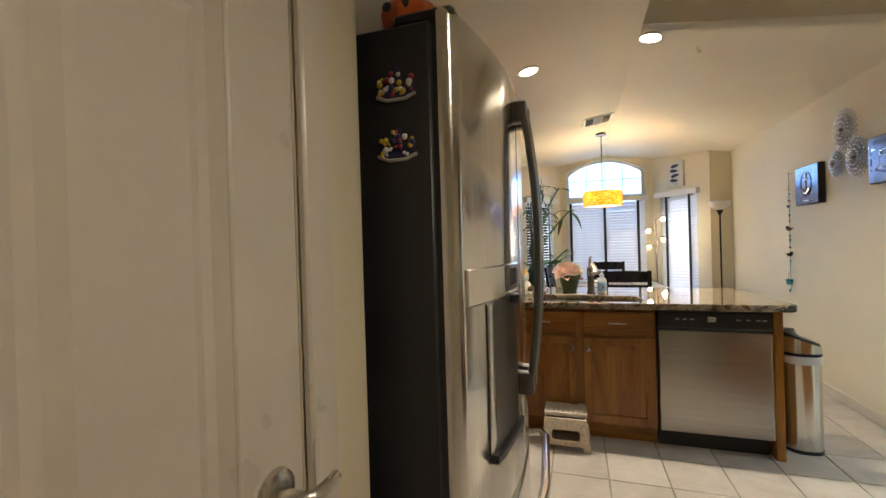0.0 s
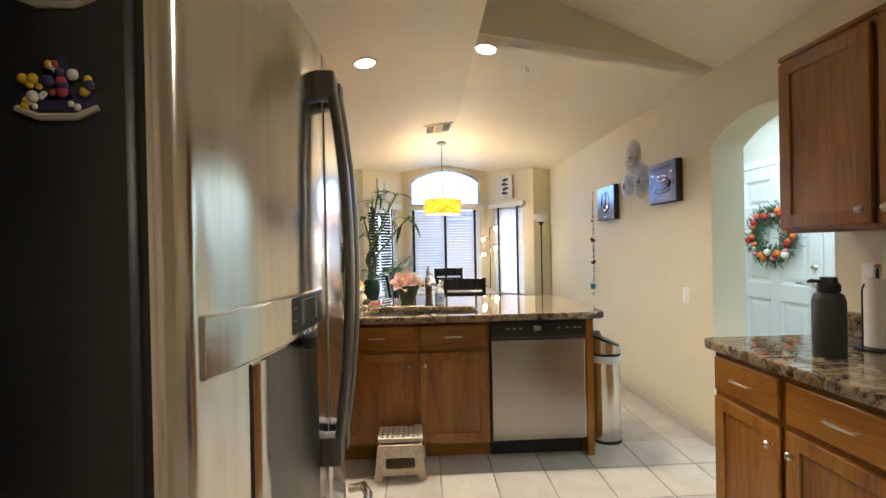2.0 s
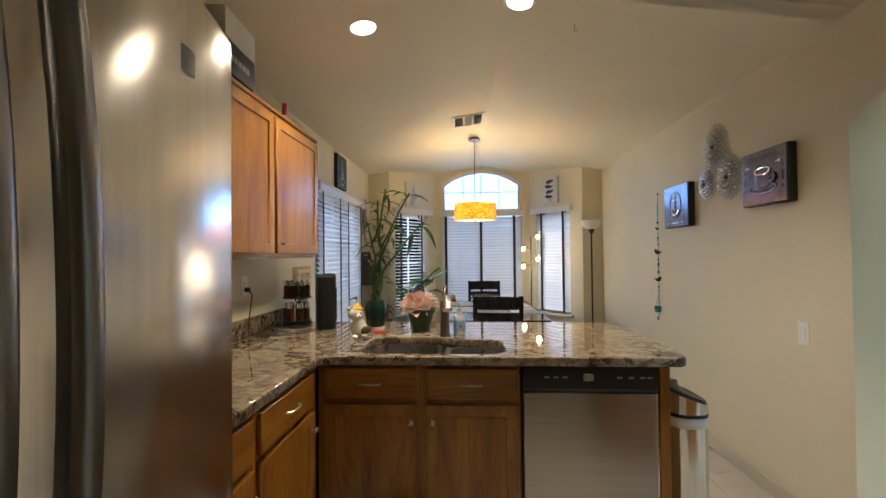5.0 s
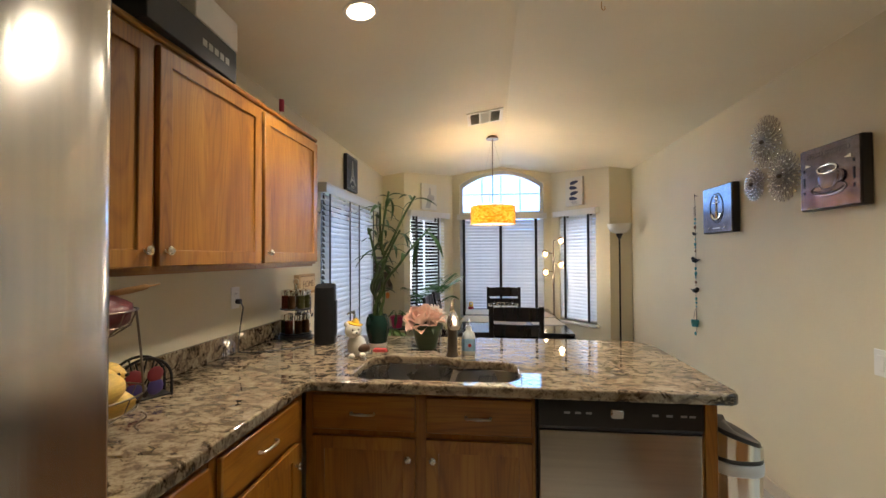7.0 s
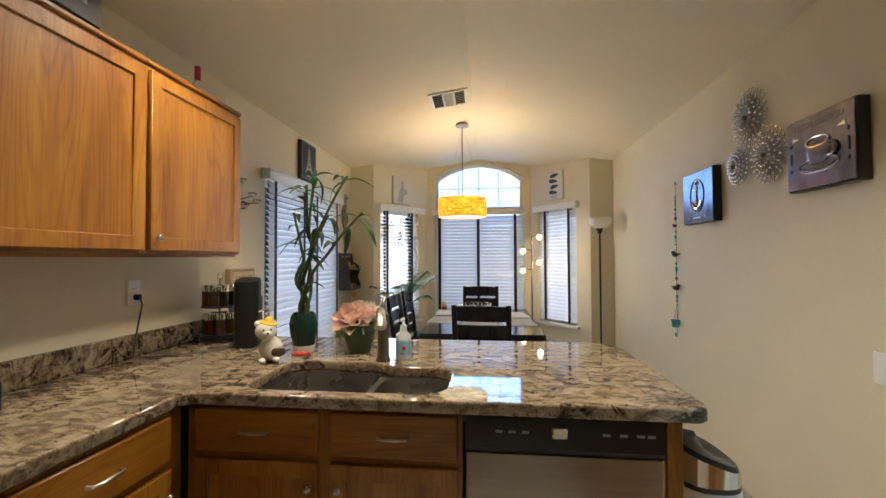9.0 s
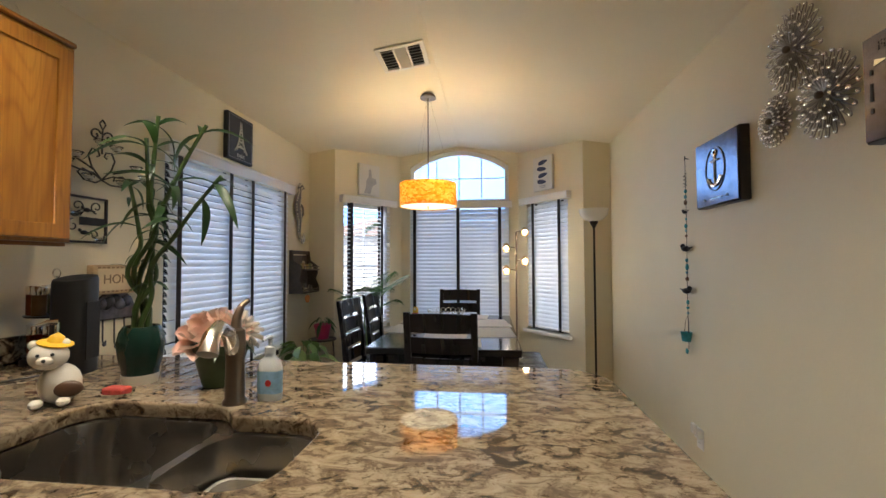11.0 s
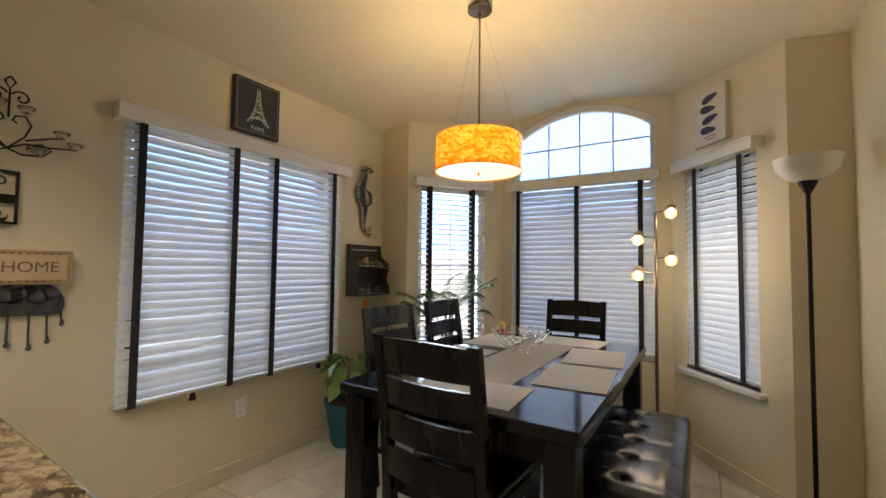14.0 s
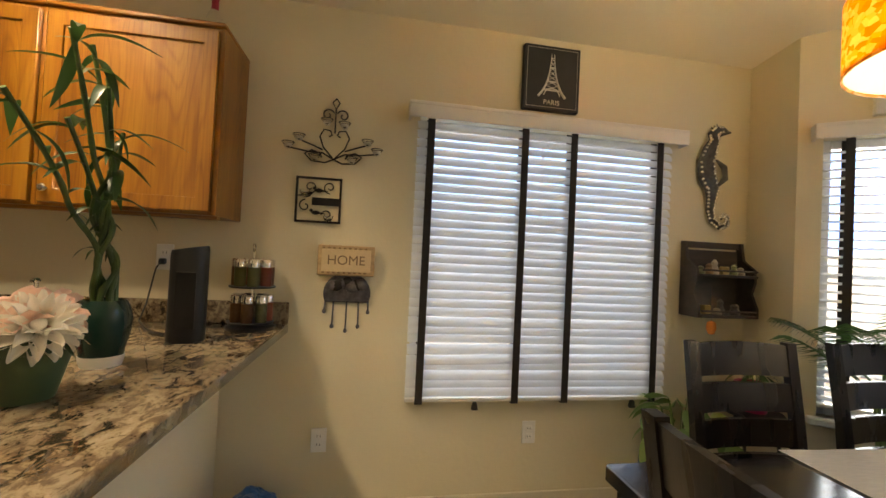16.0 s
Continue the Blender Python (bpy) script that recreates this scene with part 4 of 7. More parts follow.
# ---- dining table, chairs and bench ----
tb = thing("dining_table", "espresso wooden dining table with thick square legs", "table", pose(0.25, 5.35, 0))
part("tabletop", box(0, 0, 0.715, 0.985, 1.66, 0.76, 0.006), TABLETOP, tb)
for a in ((0.122, 0.05, 0.863, 0.07), (0.122, 1.59, 0.863, 1.61), (0.05, 0.122, 0.07, 1.538), (0.915, 0.122, 0.935, 1.538)):
    part("apron", box(a[0], a[1], 0.62, a[2], a[3], 0.714), ESPRESSO, tb, smooth=False)
for x in (0.02, 0.865):
    for y in (0.02, 1.54):
        part("leg", box(x, y, 0, x + 0.10, y + 0.10, 0.7135, 0.006), ESPRESSO, tb)


def chair(m, label):
    """Seat towards +y of the back; the back stands at y = 0."""
    c = thing("dining_chair", label, "chair", m, "dining chairs")
    for x in (-0.225, 0.185):
        pts = [(x, 0.03, 0), (x, 0.005, 0.25), (x, 0.0, 0.45), (x, -0.02, 0.70), (x, -0.065, 0.995)]
        rows = []
        for px, py, pz in pts:
            w, d = (0.04, 0.042) if pz < 0.6 else (0.04, 0.03)
            rows.append([(px, py, pz), (px + w, py, pz), (px + w, py + d, pz), (px, py + d, pz)])
        part("back_post", loft(rows, True, True), ESPRESSO, c, smooth=20)
    for z0, z1 in ((0.872, 0.985), (0.745, 0.845), (0.618, 0.718), (0.491, 0.591)):
        rows = []
        n = 8
        for k in range(n + 1):
            x = -0.185 + 0.37 * k / n
            bow = -0.022 * (1 - (2 * k / n - 1) ** 2)
            y0 = -0.02 - 0.045 * max(0.0, (z0 - 0.70) / 0.295)
            y1 = -0.02 - 0.045 * max(0.0, (z1 - 0.70) / 0.295)
            crown = 0.008 * (1 - (2 * k / n - 1) ** 2) if z0 > 0.85 else 0
            rows.append([(x, y0 + bow + 0.006, z0), (x, y0 + bow + 0.026, z0), (x, y1 + bow + 0.026, z1 + crown), (x, y1 + bow + 0.006, z1 + crown)])
        part("back_slat", loft(rows, True, True), ESPRESSO, c, smooth=30)
    part("seat_frame", box(-0.21, 0.0425, 0.395, 0.21, 0.45, 0.445, 0.003), ESPRESSO, c)
    cush = bmesh.new()
    rings = []
    for k, z in ((1.0, 0.446), (1.02, 0.462), (1.0, 0.485), (0.9, 0.497), (0.6, 0.503)):
        rings.append([(x * k, 0.235 + (y - 0.235) * k, z) for x, y in rounded(-0.215, 0.03, 0.215, 0.455, 0.04)])
    loft(rings, True, True, cush)
    part("seat_cushion", cush, LEATHER, c, "black leatherette seat pad", smooth=60)
    for x in (-0.205, 0.165):
        part("leg", loft([[(x, 0.41, 0), (x + 0.034, 0.41, 0), (x + 0.034, 0.445, 0), (x, 0.445, 0)], [(x - 0.004, 0.405, 0.394), (x + 0.044, 0.405, 0.394), (x + 0.044, 0.449, 0.394), (x - 0.004, 0.449, 0.394)]], True, True), ESPRESSO, c, smooth=20)
        part("stretcher", box(x + 0.006, 0.045, 0.18, x + 0.026, 0.408, 0.21), ESPRESSO, c, smooth=False)
    return c


c0 = chair(pose(0.745, 5.30, 0, 0, 0, -4), "espresso ladder-back dining chair with a black seat pad")
for m, label in ((pose(0.70, 7.37, 0, 0, 0, 180), "espresso ladder-back dining chair under the arched window"),
                 (pose(-0.085, 6.13, 0, 0, 0, -92), "espresso ladder-back dining chair facing the bench"),
                 (pose(-0.085, 6.76, 0, 0, 0, -90), "espresso ladder-back dining chair beside the palm")):
    tagged(copy_thing(c0, m), label)

bn = thing("bench", "black tufted leatherette bench on dark legs", "bench", pose(1.10, 5.62, 0))
BW, BL = 0.385, 0.98
rings = []
for k, z, o in ((1.0, 0.335, 0), (1.0, 0.355, 0), (1.0, 0.455, 0), (0.985, 0.475, 0), (0.95, 0.487, 0)):
    rings.append([(BW / 2 + (x - BW / 2) * k, BL / 2 + (y - BL / 2) * (1 - (1 - k) * 0.4), z) for x, y in rounded(0, 0, BW, BL, 0.025)])
bm = loft(rings, True, False)
part("cushion_side", bm, LEATHER, bn, smooth=40)
gx, gy = 24, 56
bm = bmesh.new()
buttons = [(BW * fx, BL * (k + 0.5) / 5) for k in range(5) for fx in (0.46,)]
grid = []
for i in range(gx + 1):
    row = []
    for j in range(gy + 1):
        x, y = 0.010 + (BW - 0.02) * i / gx, 0.005 + (BL - 0.01) * j / gy
        edge = min(i, gx - i) / 3
        edge2 = min(j, gy - j) / 3
        z = 0.488 + 0.014 * min(1, edge) * min(1, edge2)
        for bx, by in buttons:
            d = math.hypot(x - bx, y - by)
            z -= 0.022 * math.exp(-(d / 0.024) ** 2)
        z += 0.004 * abs(math.cos(math.pi * 5 * y / BL)) ** 0.8 * min(1, edge) - 0.003
        for k in range(5):
            z -= 0.004 * math.exp(-((y - BL * (k + 0.5) / 5) / 0.007) ** 2)
        row.append(bm.verts.new((x, y, z)))
    grid.append(row)
for i in range(gx):
    for j in range(gy):
        bm.faces.new((grid[i][j], grid[i + 1][j], grid[i + 1][j + 1], grid[i][j + 1]))
part("tufted_top", bm, LEATHER, bn, smooth=80)
for bx, by in buttons:
    part("button", lathe([(0, 0.010), (0.008, 0.008), (0.012, 0.002), (0.011, 0)], 10), LEATHER, bn, m=pose(bx, by, 0.478))
for x in (0.01, BW - 0.06):
    for y in (0.01, BL - 0.06):
        part("leg", box(x, y, 0, x + 0.05, y + 0.05, 0.3345, 0.004), ESPRESSO, bn)

# ---- pendant and lamps ----
pn = thing("pendant_lamp", "drum pendant of glowing orange shell pieces on a thin rod", "pendant lamp", pose(0.56, 6.0, 0))
part("canopy", lathe([(0, 0.03), (0.05, 0.028), (0.062, 0.012), (0.064, 0.0), (0, 0.0)], 24), BRONZE, pn, m=pose(0, 0, vault(0.56) - 0.03))
part("rod", tube([(0, 0, 1.72), (0, 0, vault(0.56) - 0.02)], 0.005, 8), BRONZE, pn)
for a in (20, 140, 260):
    part("wire", tube([(0.2 * math.cos(radians(a)), 0.2 * math.sin(radians(a)), 1.915), (0.012 * math.cos(radians(a)), 0.012 * math.sin(radians(a)), vault(0.56) - 0.03)], 0.0012, 5), NICKEL, pn)
part("shade", lathe([(0.226, 1.735), (0.226, 1.915), (0.223, 1.915), (0.223, 1.735), (0.226, 1.735)], 48), SHELL, pn, "orange shell mosaic drum shade")
dm, dt, db, _ = nodes_of("diffuser_glow")
db.inputs["Base Color"].default_value = (0.9, 0.8, 0.6, 1)
db.inputs["Emission Color"].default_value, db.inputs["Emission Strength"].default_value = (1, 0.84, 0.56, 1), 0.8
part("diffuser", lathe([(0.0, 1.742), (0.222, 1.742), (0.222, 1.746), (0.0, 1.746)], 40), dm, pn, "glowing cream diffuser")
part("finial", lathe([(0, 1.722), (0.008, 1.725), (0.010, 1.735), (0.006, 1.742)], 12), NICKEL, pn)
lamp("pendant_light", "POINT", pose(0.56, 6.0, 1.875), 7.5, (1.0, 0.81, 0.48), radius=0.05)

fl = thing("floor_lamp", "slim black torchiere with a white glass bowl, unlit", "floor lamp", pose(1.96, 6.58, 0))
part("base", lathe([(0, 0.0), (0.125, 0.0), (0.125, 0.012), (0.10, 0.028), (0.03, 0.045), (0.012, 0.06), (0, 0.06)], 28), IRON, fl)
part("pole", tube([(0, 0, 0.05), (0, 0, 0.9), (0, 0, 1.62)], 0.0095, 10), IRON, fl)
part("cup", lathe([(0.0, 1.60), (0.012, 1.60), (0.035, 1.645), (0.038, 1.66), (0, 1.66)], 18), IRON, fl)
part("bowl", lathe([(0.03, 1.655), (0.08, 1.672), (0.115, 1.71), (0.128, 1.765), (0.122, 1.765), (0.108, 1.715), (0.075, 1.68), (0.0, 1.665)], 32), FROST, fl, "white frosted glass bowl")
for k in range(3):
    part("cord_loop", tube([(0.03 * math.cos(a / 6 * 2 * math.pi) + 0.02 * k, -0.012, 0.10 + 0.07 * math.sin(a / 6 * 2 * math.pi)) for a in range(7)], 0.0025, 6), BLACK, fl)

tl = thing("floor_lamp", "bronze tree lamp with four lit spot heads", "floor lamp", pose(1.30, 6.98, 0))
part("base", lathe([(0, 0), (0.12, 0), (0.12, 0.012), (0.02, 0.03), (0, 0.03)], 24), IRON, tl)
part("pole", tube([(0, 0, 0.02), (0, 0, 1.60)], 0.0095, 10), BRONZE, tl)
BRASS = surf("aged_brass", (0.55, 0.36, 0.14), 0.3, 0.9, vary=0.1, bump=0.03)
for x, z in ((0.085, 1.60), (-0.10, 1.44), (0.085, 1.31), (-0.10, 1.215)):
    h = part("spot_head", lathe([(0.0, 0.05), (0.03, 0.05), (0.034, 0.04), (0.036, -0.02), (0.033, -0.02), (0.031, 0.04), (0, 0.045)], 18), BRASS, tl, "brass spot head", pose(x, -0.015, z, -58, 0, 0))
    part("arm", tube([(-x, 0.008, 0.013), (-x * 0.4, 0.006, 0.030), (0, 0, 0.048)], 0.005, 8), BRONZE, h)
    part("bulb", lathe([(0.0, -0.026), (0.013, -0.023), (0.021, -0.012), (0.022, 0.0), (0.012, 0.03), (0, 0.03)], 16), GLOWBULB, h, "lit bulb")
    lamp("tree_lamp_light", "POINT", pose(1.30 + x, 6.98 - 0.04, z - 0.05), 0.9, (1.0, 0.82, 0.55), radius=0.03)

# ---- small tools for decor ----
def on_east(y, z):
    return W_RIGHT @ pose(BAY - y, 0, z)


def on_west(y, z):
    return W_LEFT @ pose(y - 1.30, 0, z)


def plain(name, colour, rough=0.5, **more):
    return surf(name, colour, rough, **more)


def plate(w, h, d, bevel=0.004):
    """A slab centred on x and z whose back lies at y = 0."""
    return box(-w / 2, -d, -h / 2, w / 2, 0, h / 2, bevel)


def flat_text(parent, text, size, x, z, y, material, name="lettering"):
    me = lettering(text, size, 0.0008)
    me.transform(pose(x, y, z, 90))
    return part(name, me, material, parent, smooth=False)


def ball(r, n=12, bm=None, centre=(0, 0, 0), sz=1.0, sx=1.0, sy=1.0):
    m = max(5, n // 2)
    prof = [(r * math.sin(math.pi * k / m), -r * sz * math.cos(math.pi * k / m)) for k in range(m + 1)]
    return lathe(prof, n, bm, centre, sx, sy)


def leaf(length, width, droop, fold=0.15, n=6):
    """A blade that starts at the origin and runs along +x, arching down."""
    bm = bmesh.new()
    rows = []
    for k in range(n + 1):
        t = k / n
        w = width * (math.sin(math.pi * min(1, t * 0.93 + 0.06)) ** 0.8) * 0.5
        x, z = length * t * (1 - 0.25 * droop * t), -droop * length * t * t * 0.7
        rows.append([bm.verts.new((x, -w, z + fold * w)), bm.verts.new((x, 0, z)), bm.verts.new((x, w, z + fold * w))])
    for a, b in zip(rows, rows[1:]):
        for i in (0, 1):
            bm.faces.new((a[i], b[i], b[i + 1], a[i + 1]))
    return bm


def leaf_mat(name, c0, c1):
    m, t, b, _ = nodes_of(name)
    info = t.nodes.new("ShaderNodeObjectInfo")
    isl = t.nodes.new("ShaderNodeNewGeometry")
    a = t.nodes.new("ShaderNodeMath")
    t.links.new(info.outputs["Random"], a.inputs[0])
    t.links.new(isl.outputs["Random Per Island"], a.inputs[1])
    f = t.nodes.new("ShaderNodeMath")
    f.operation = "FRACT"
    t.links.new(a.outputs[0], f.inputs[0])
    v = noise_tex(t, coords(t, (3, 30, 3)), 6, 3)
    mx = t.nodes.new("ShaderNodeMath")
    mx.operation = "MULTIPLY_ADD"
    mx.inputs[1].default_value = 0.4
    t.links.new(v, mx.inputs[0])
    t.links.new(f.outputs[0], mx.inputs[2])
    t.links.new(ramp(t, mx.outputs[0], [(0.1, c0), (1.0, c1)]), b.inputs["Base Color"])
    b.inputs["Roughness"].default_value = 0.38
    tl, mixn, out = t.nodes.new("ShaderNodeBsdfTranslucent"), t.nodes.new("ShaderNodeMixShader"), t.nodes["Material Output"]
    tl.inputs[0].default_value = (*shade(c1, 1.6), 1)
    mixn.inputs[0].default_value = 0.2
    t.links.new(b.outputs[0], mixn.inputs[1])
    t.links.new(tl.outputs[0], mixn.inputs[2])
    t.links.new(mixn.outputs[0], out.inputs[0])
    return m


LEAF = leaf_mat("green_leaf", (0.012, 0.035, 0.012), (0.045, 0.105, 0.026))
LEAFL = leaf_mat("light_leaf", (0.06, 0.13, 0.03), (0.20, 0.30, 0.08))
STALK = plain("green_stalk", (0.10, 0.17, 0.04), 0.4, vary=0.3, scale=20)
SOIL = plain("soil", (0.035, 0.024, 0.016), 0.95, vary=0.4, bump=0.8, grain=60)
PLATEW = plain("switch_white", (0.82, 0.81, 0.78), 0.35, vary=0.03, bump=0)
TEAL = plain("teal_glaze", (0.012, 0.10, 0.13), 0.25, vary=0.15, bump=0.05)
TURQ = plain("turquoise_bead", (0.06, 0.30, 0.34), 0.25, vary=0.3, scale=40)
RED = plain("red_plastic", (0.45, 0.03, 0.03), 0.4)
PINK = plain("magenta_pot", (0.45, 0.02, 0.10), 0.4)
YELLOW = plain("yellow_plastic", (0.75, 0.45, 0.03), 0.4)
CANVAS = plain("white_canvas", (0.66, 0.63, 0.56), 0.8, vary=0.06, bump=0.2, grain=300)
INK = plain("navy_ink", (0.035, 0.045, 0.10), 0.7, vary=0.4, scale=25)
GREYINK = plain("grey_ink", (0.42, 0.41, 0.39), 0.8, vary=0.15, scale=25)
CHALK = plain("chalk_print", (0.55, 0.54, 0.50), 0.7, vary=0.25, scale=40)
SLATE = plain("black_print", (0.02, 0.02, 0.022), 0.55, vary=0.3, scale=10)

# ---- doors, plates and vent ----
fd = thing("door_2", "white six-panel front door with a brushed lever, closed", "door", pose(3.60, 5.02, 0, 0, 0, -90), kind="structure")
FDW = 0.91
lf = bmesh.new()
for a in ((0.0, 0.12), (0.405, 0.505), (FDW - 0.12, FDW)):
    box(a[0], -0.03, 0.01, a[1], -0.001, 2.03, 0.003, lf)
zr = ((0.01, 0.22), (0.78, 0.93), (1.55, 1.66), (1.91, 2.03))
for z0, z1 in zr:
    for u0, u1 in ((0.12, 0.405), (0.505, FDW - 0.12)):
        box(u0, -0.0295, z0, u1, -0.001, z1, 0.002, lf)
WHITEDOOR = plain("white_door_paint", (0.80, 0.80, 0.79), 0.35, vary=0.03, bump=0.03)
part("leaf", lf, WHITEDOOR, fd)
for z0, z1 in ((0.22, 0.78), (0.93, 1.55), (1.66, 1.91)):
    for u0, u1 in ((0.12, 0.405), (0.505, FDW - 0.12)):
        q = lambda i, y: [(u0 + i, y, z0 + i), (u1 - i, y, z0 + i), (u1 - i, y, z1 - i), (u0 + i, y, z1 - i)]
        part("panel", loft([q(0, -0.022), q(0.02, -0.010), q(0.035, -0.010), q(0.06, -0.022)], False, True), WHITEDOOR, fd, smooth=20)
for a in ((-0.08, 0, -0.004, 2.12), (FDW + 0.004, 0, FDW + 0.08, 2.12), (-0.004, 2.04, FDW + 0.004, 2.12)):
    part("casing", box(a[0], -0.02, a[1], a[2], -0.001, a[3], 0.004), WHITEDOOR, fd)
dh = part("door_handle", lathe([(0, 0.018), (0.022, 0.016), (0.032, 0.0), (0, 0)], 18), NICKEL, fd, "brushed lever handle", pose(FDW - 0.065, -0.03, 0.96, 90))
part("lever", tube([(0, 0, 0.01), (0, 0, 0.05), (-0.03, 0, 0.06), (-0.11, 0.004, 0.058)], 0.009, 8), NICKEL, dh)
part("deadbolt", lathe([(0, 0.02), (0.02, 0.018), (0.03, 0.0), (0, 0)], 18), NICKEL, fd, m=pose(FDW - 0.065, -0.03, 1.10, 90))

wr = thing("wreath", "round green wreath with red, orange and white baubles", "wreath", pose(3.565, 4.56, 1.385, 0, 0, -90))
r = random.Random(7)
PINE = leaf_mat("pine_needles", (0.02, 0.05, 0.02), (0.07, 0.13, 0.05))
nb = bmesh.new()
for k in range(1500):
    a, q = r.uniform(0, 2 * math.pi), r.gauss(-0.01, 0.045)
    c = Vector((math.cos(a) * (0.195 + q), -0.03 + r.uniform(-0.03, 0.03), math.sin(a) * (0.195 + q)))
    d = Vector((math.cos(a + r.uniform(-1.2, 1.2)), r.uniform(-0.7, 0.3), math.sin(a + r.uniform(-1.2, 1.2)))).normalized() * 0.055
    s = d.orthogonal().normalized() * 0.005
    vs = [nb.verts.new(p) for p in (c - s, c + s, c + d)]
    nb.faces.new(vs)
part("needles", nb, PINE, wr, smooth=False)
part("ring", tube([(0.195 * math.cos(2 * math.pi * k / 24), -0.025, 0.195 * math.sin(2 * math.pi * k / 24)) for k in range(25)], 0.02, 8), PINE, wr)
BAUBLES = [plain("bauble_red", (0.50, 0.02, 0.03), 0.25), plain("bauble_orange", (0.75, 0.16, 0.02), 0.3), plain("bauble_cream", (0.75, 0.68, 0.55), 0.4), plain("bauble_pink", (0.7, 0.18, 0.25), 0.4)]
for k in range(30):
    a = 2 * math.pi * k / 30 + r.uniform(-0.1, 0.1)
    rad = 0.2 + r.uniform(-0.05, 0.05)
    part("bauble", ball(r.uniform(0.018, 0.034), 12), BAUBLES[k % 4 if k % 5 else 1], wr, m=pose(rad * math.cos(a), -0.055, rad * math.sin(a)))


def wall_plate(m, kind, label):
    w = thing("light_switch" if kind == "switch" else "power_outlet", label, "switch" if kind == "switch" else "outlet", m, "wall plates")
    part("cover", plate(0.072, 0.115, 0.006, 0.003), PLATEW, w)
    if kind == "switch":
        part("rocker", plate(0.033, 0.066, 0.0095, 0.002), PLATEW, w)
    else:
        for z in (0.020, -0.020):
            s = part("socket", plate(0.034, 0.028, 0.0075, 0.002), PLATEW, w, m=pose(0, 0, z))
            for x in (-0.007, 0.007):
                part("slot", box(x - 0.0012, -0.008, -0.005, x + 0.0012, -0.0074, 0.005), BLACK, s, smooth=False)
    return w


wall_plate(on_east(3.74, 0.953), "switch", "cream rocker light switch on the wall")
wall_plate(on_east(5.22, 0.33), "outlet", "cream power outlet low on the wall")
wall_plate(on_west(4.545, 0.372), "outlet", "cream power outlet low on the wall")
wall_plate(on_west(5.585, 0.385), "outlet", "cream power outlet below the wide window")
wall_plate(on_west(3.84, 1.20), "outlet", "cream power outlet above the granite worktop")
nl = thing("night_light", "small clear plug-in night light", "night light", on_east(5.20, 0.36))
part("body", box(-0.02, -0.035, -0.02, 0.02, -0.0085, 0.03, 0.004), PLATEW, nl)
part("shade", box(-0.022, -0.055, 0.005, 0.022, -0.0355, 0.06, 0.006), FROST, nl)

vslope = math.degrees(math.atan(SLOPE))
vt = thing("ceiling_vent", "square white ceiling air vent with angled louvres", "vent", pose(0.495, 5.36, vault(0.495) - 0.001, 0, -vslope, 1))
vb = bmesh.new()
for a in ((-0.155, -0.155, 0.155, -0.125), (-0.155, 0.125, 0.155, 0.155), (-0.155, -0.125, -0.125, 0.125), (0.125, -0.125, 0.155, 0.125), (-0.05, -0.125, -0.035, 0.125), (0.035, -0.125, 0.05, 0.125)):
    box(a[0], a[1], -0.010, a[2], a[3], 0.0, 0.002, vb)
part("frame", vb, WHITE, vt)
# black sheet in place of the duct's shade; the ceiling has no hole
part("backing", box(-0.13, -0.13, -0.003, 0.13, 0.13, -0.001), BLACK, vt, smooth=False)
for k in range(7):
    for x0, x1, tilt in ((-0.124, -0.051, 35), (-0.034, 0.034, -35), (0.051, 0.124, 35)):
        part("louvre", box(x0, -0.014, -0.001, x1, 0.014, 0.001), WHITE, vt, m=pose(0, -0.105 + 0.035 * k, -0.008, tilt), smooth=False)
hk = thing("ceiling_hook", "small brass ceiling hook", "hook", pose(1.06, 3.757, vault(1.06)))
part("hook", tube([(0, 0, 0.0), (0, 0, -0.03), (0.008, 0, -0.042), (0.016, 0, -0.036), (0.014, 0, -0.024)], 0.0025, 6), BRASS, hk)

# ---- east wall decor ----
METALART = surf("blackened_metal", (0.17, 0.157, 0.19), 0.2, 0.9, vary=0.35, scale=14, bump=0.25, grain=30)


def metal_plaque(m, w, h, label, motif):
    p = thing("wall_plaque", label, "plaque", m, "metal plaques")
    part("box_frame", plate(w, h, 0.045, 0.004), BLACK, p)
    face = part("face", box(-w / 2 + 0.006, -0.052, -h / 2 + 0.006, w / 2 - 0.006, -0.0455, h / 2 - 0.006, 0.002), METALART, p, "embossed dark metal face")
    motif(face)
    return p


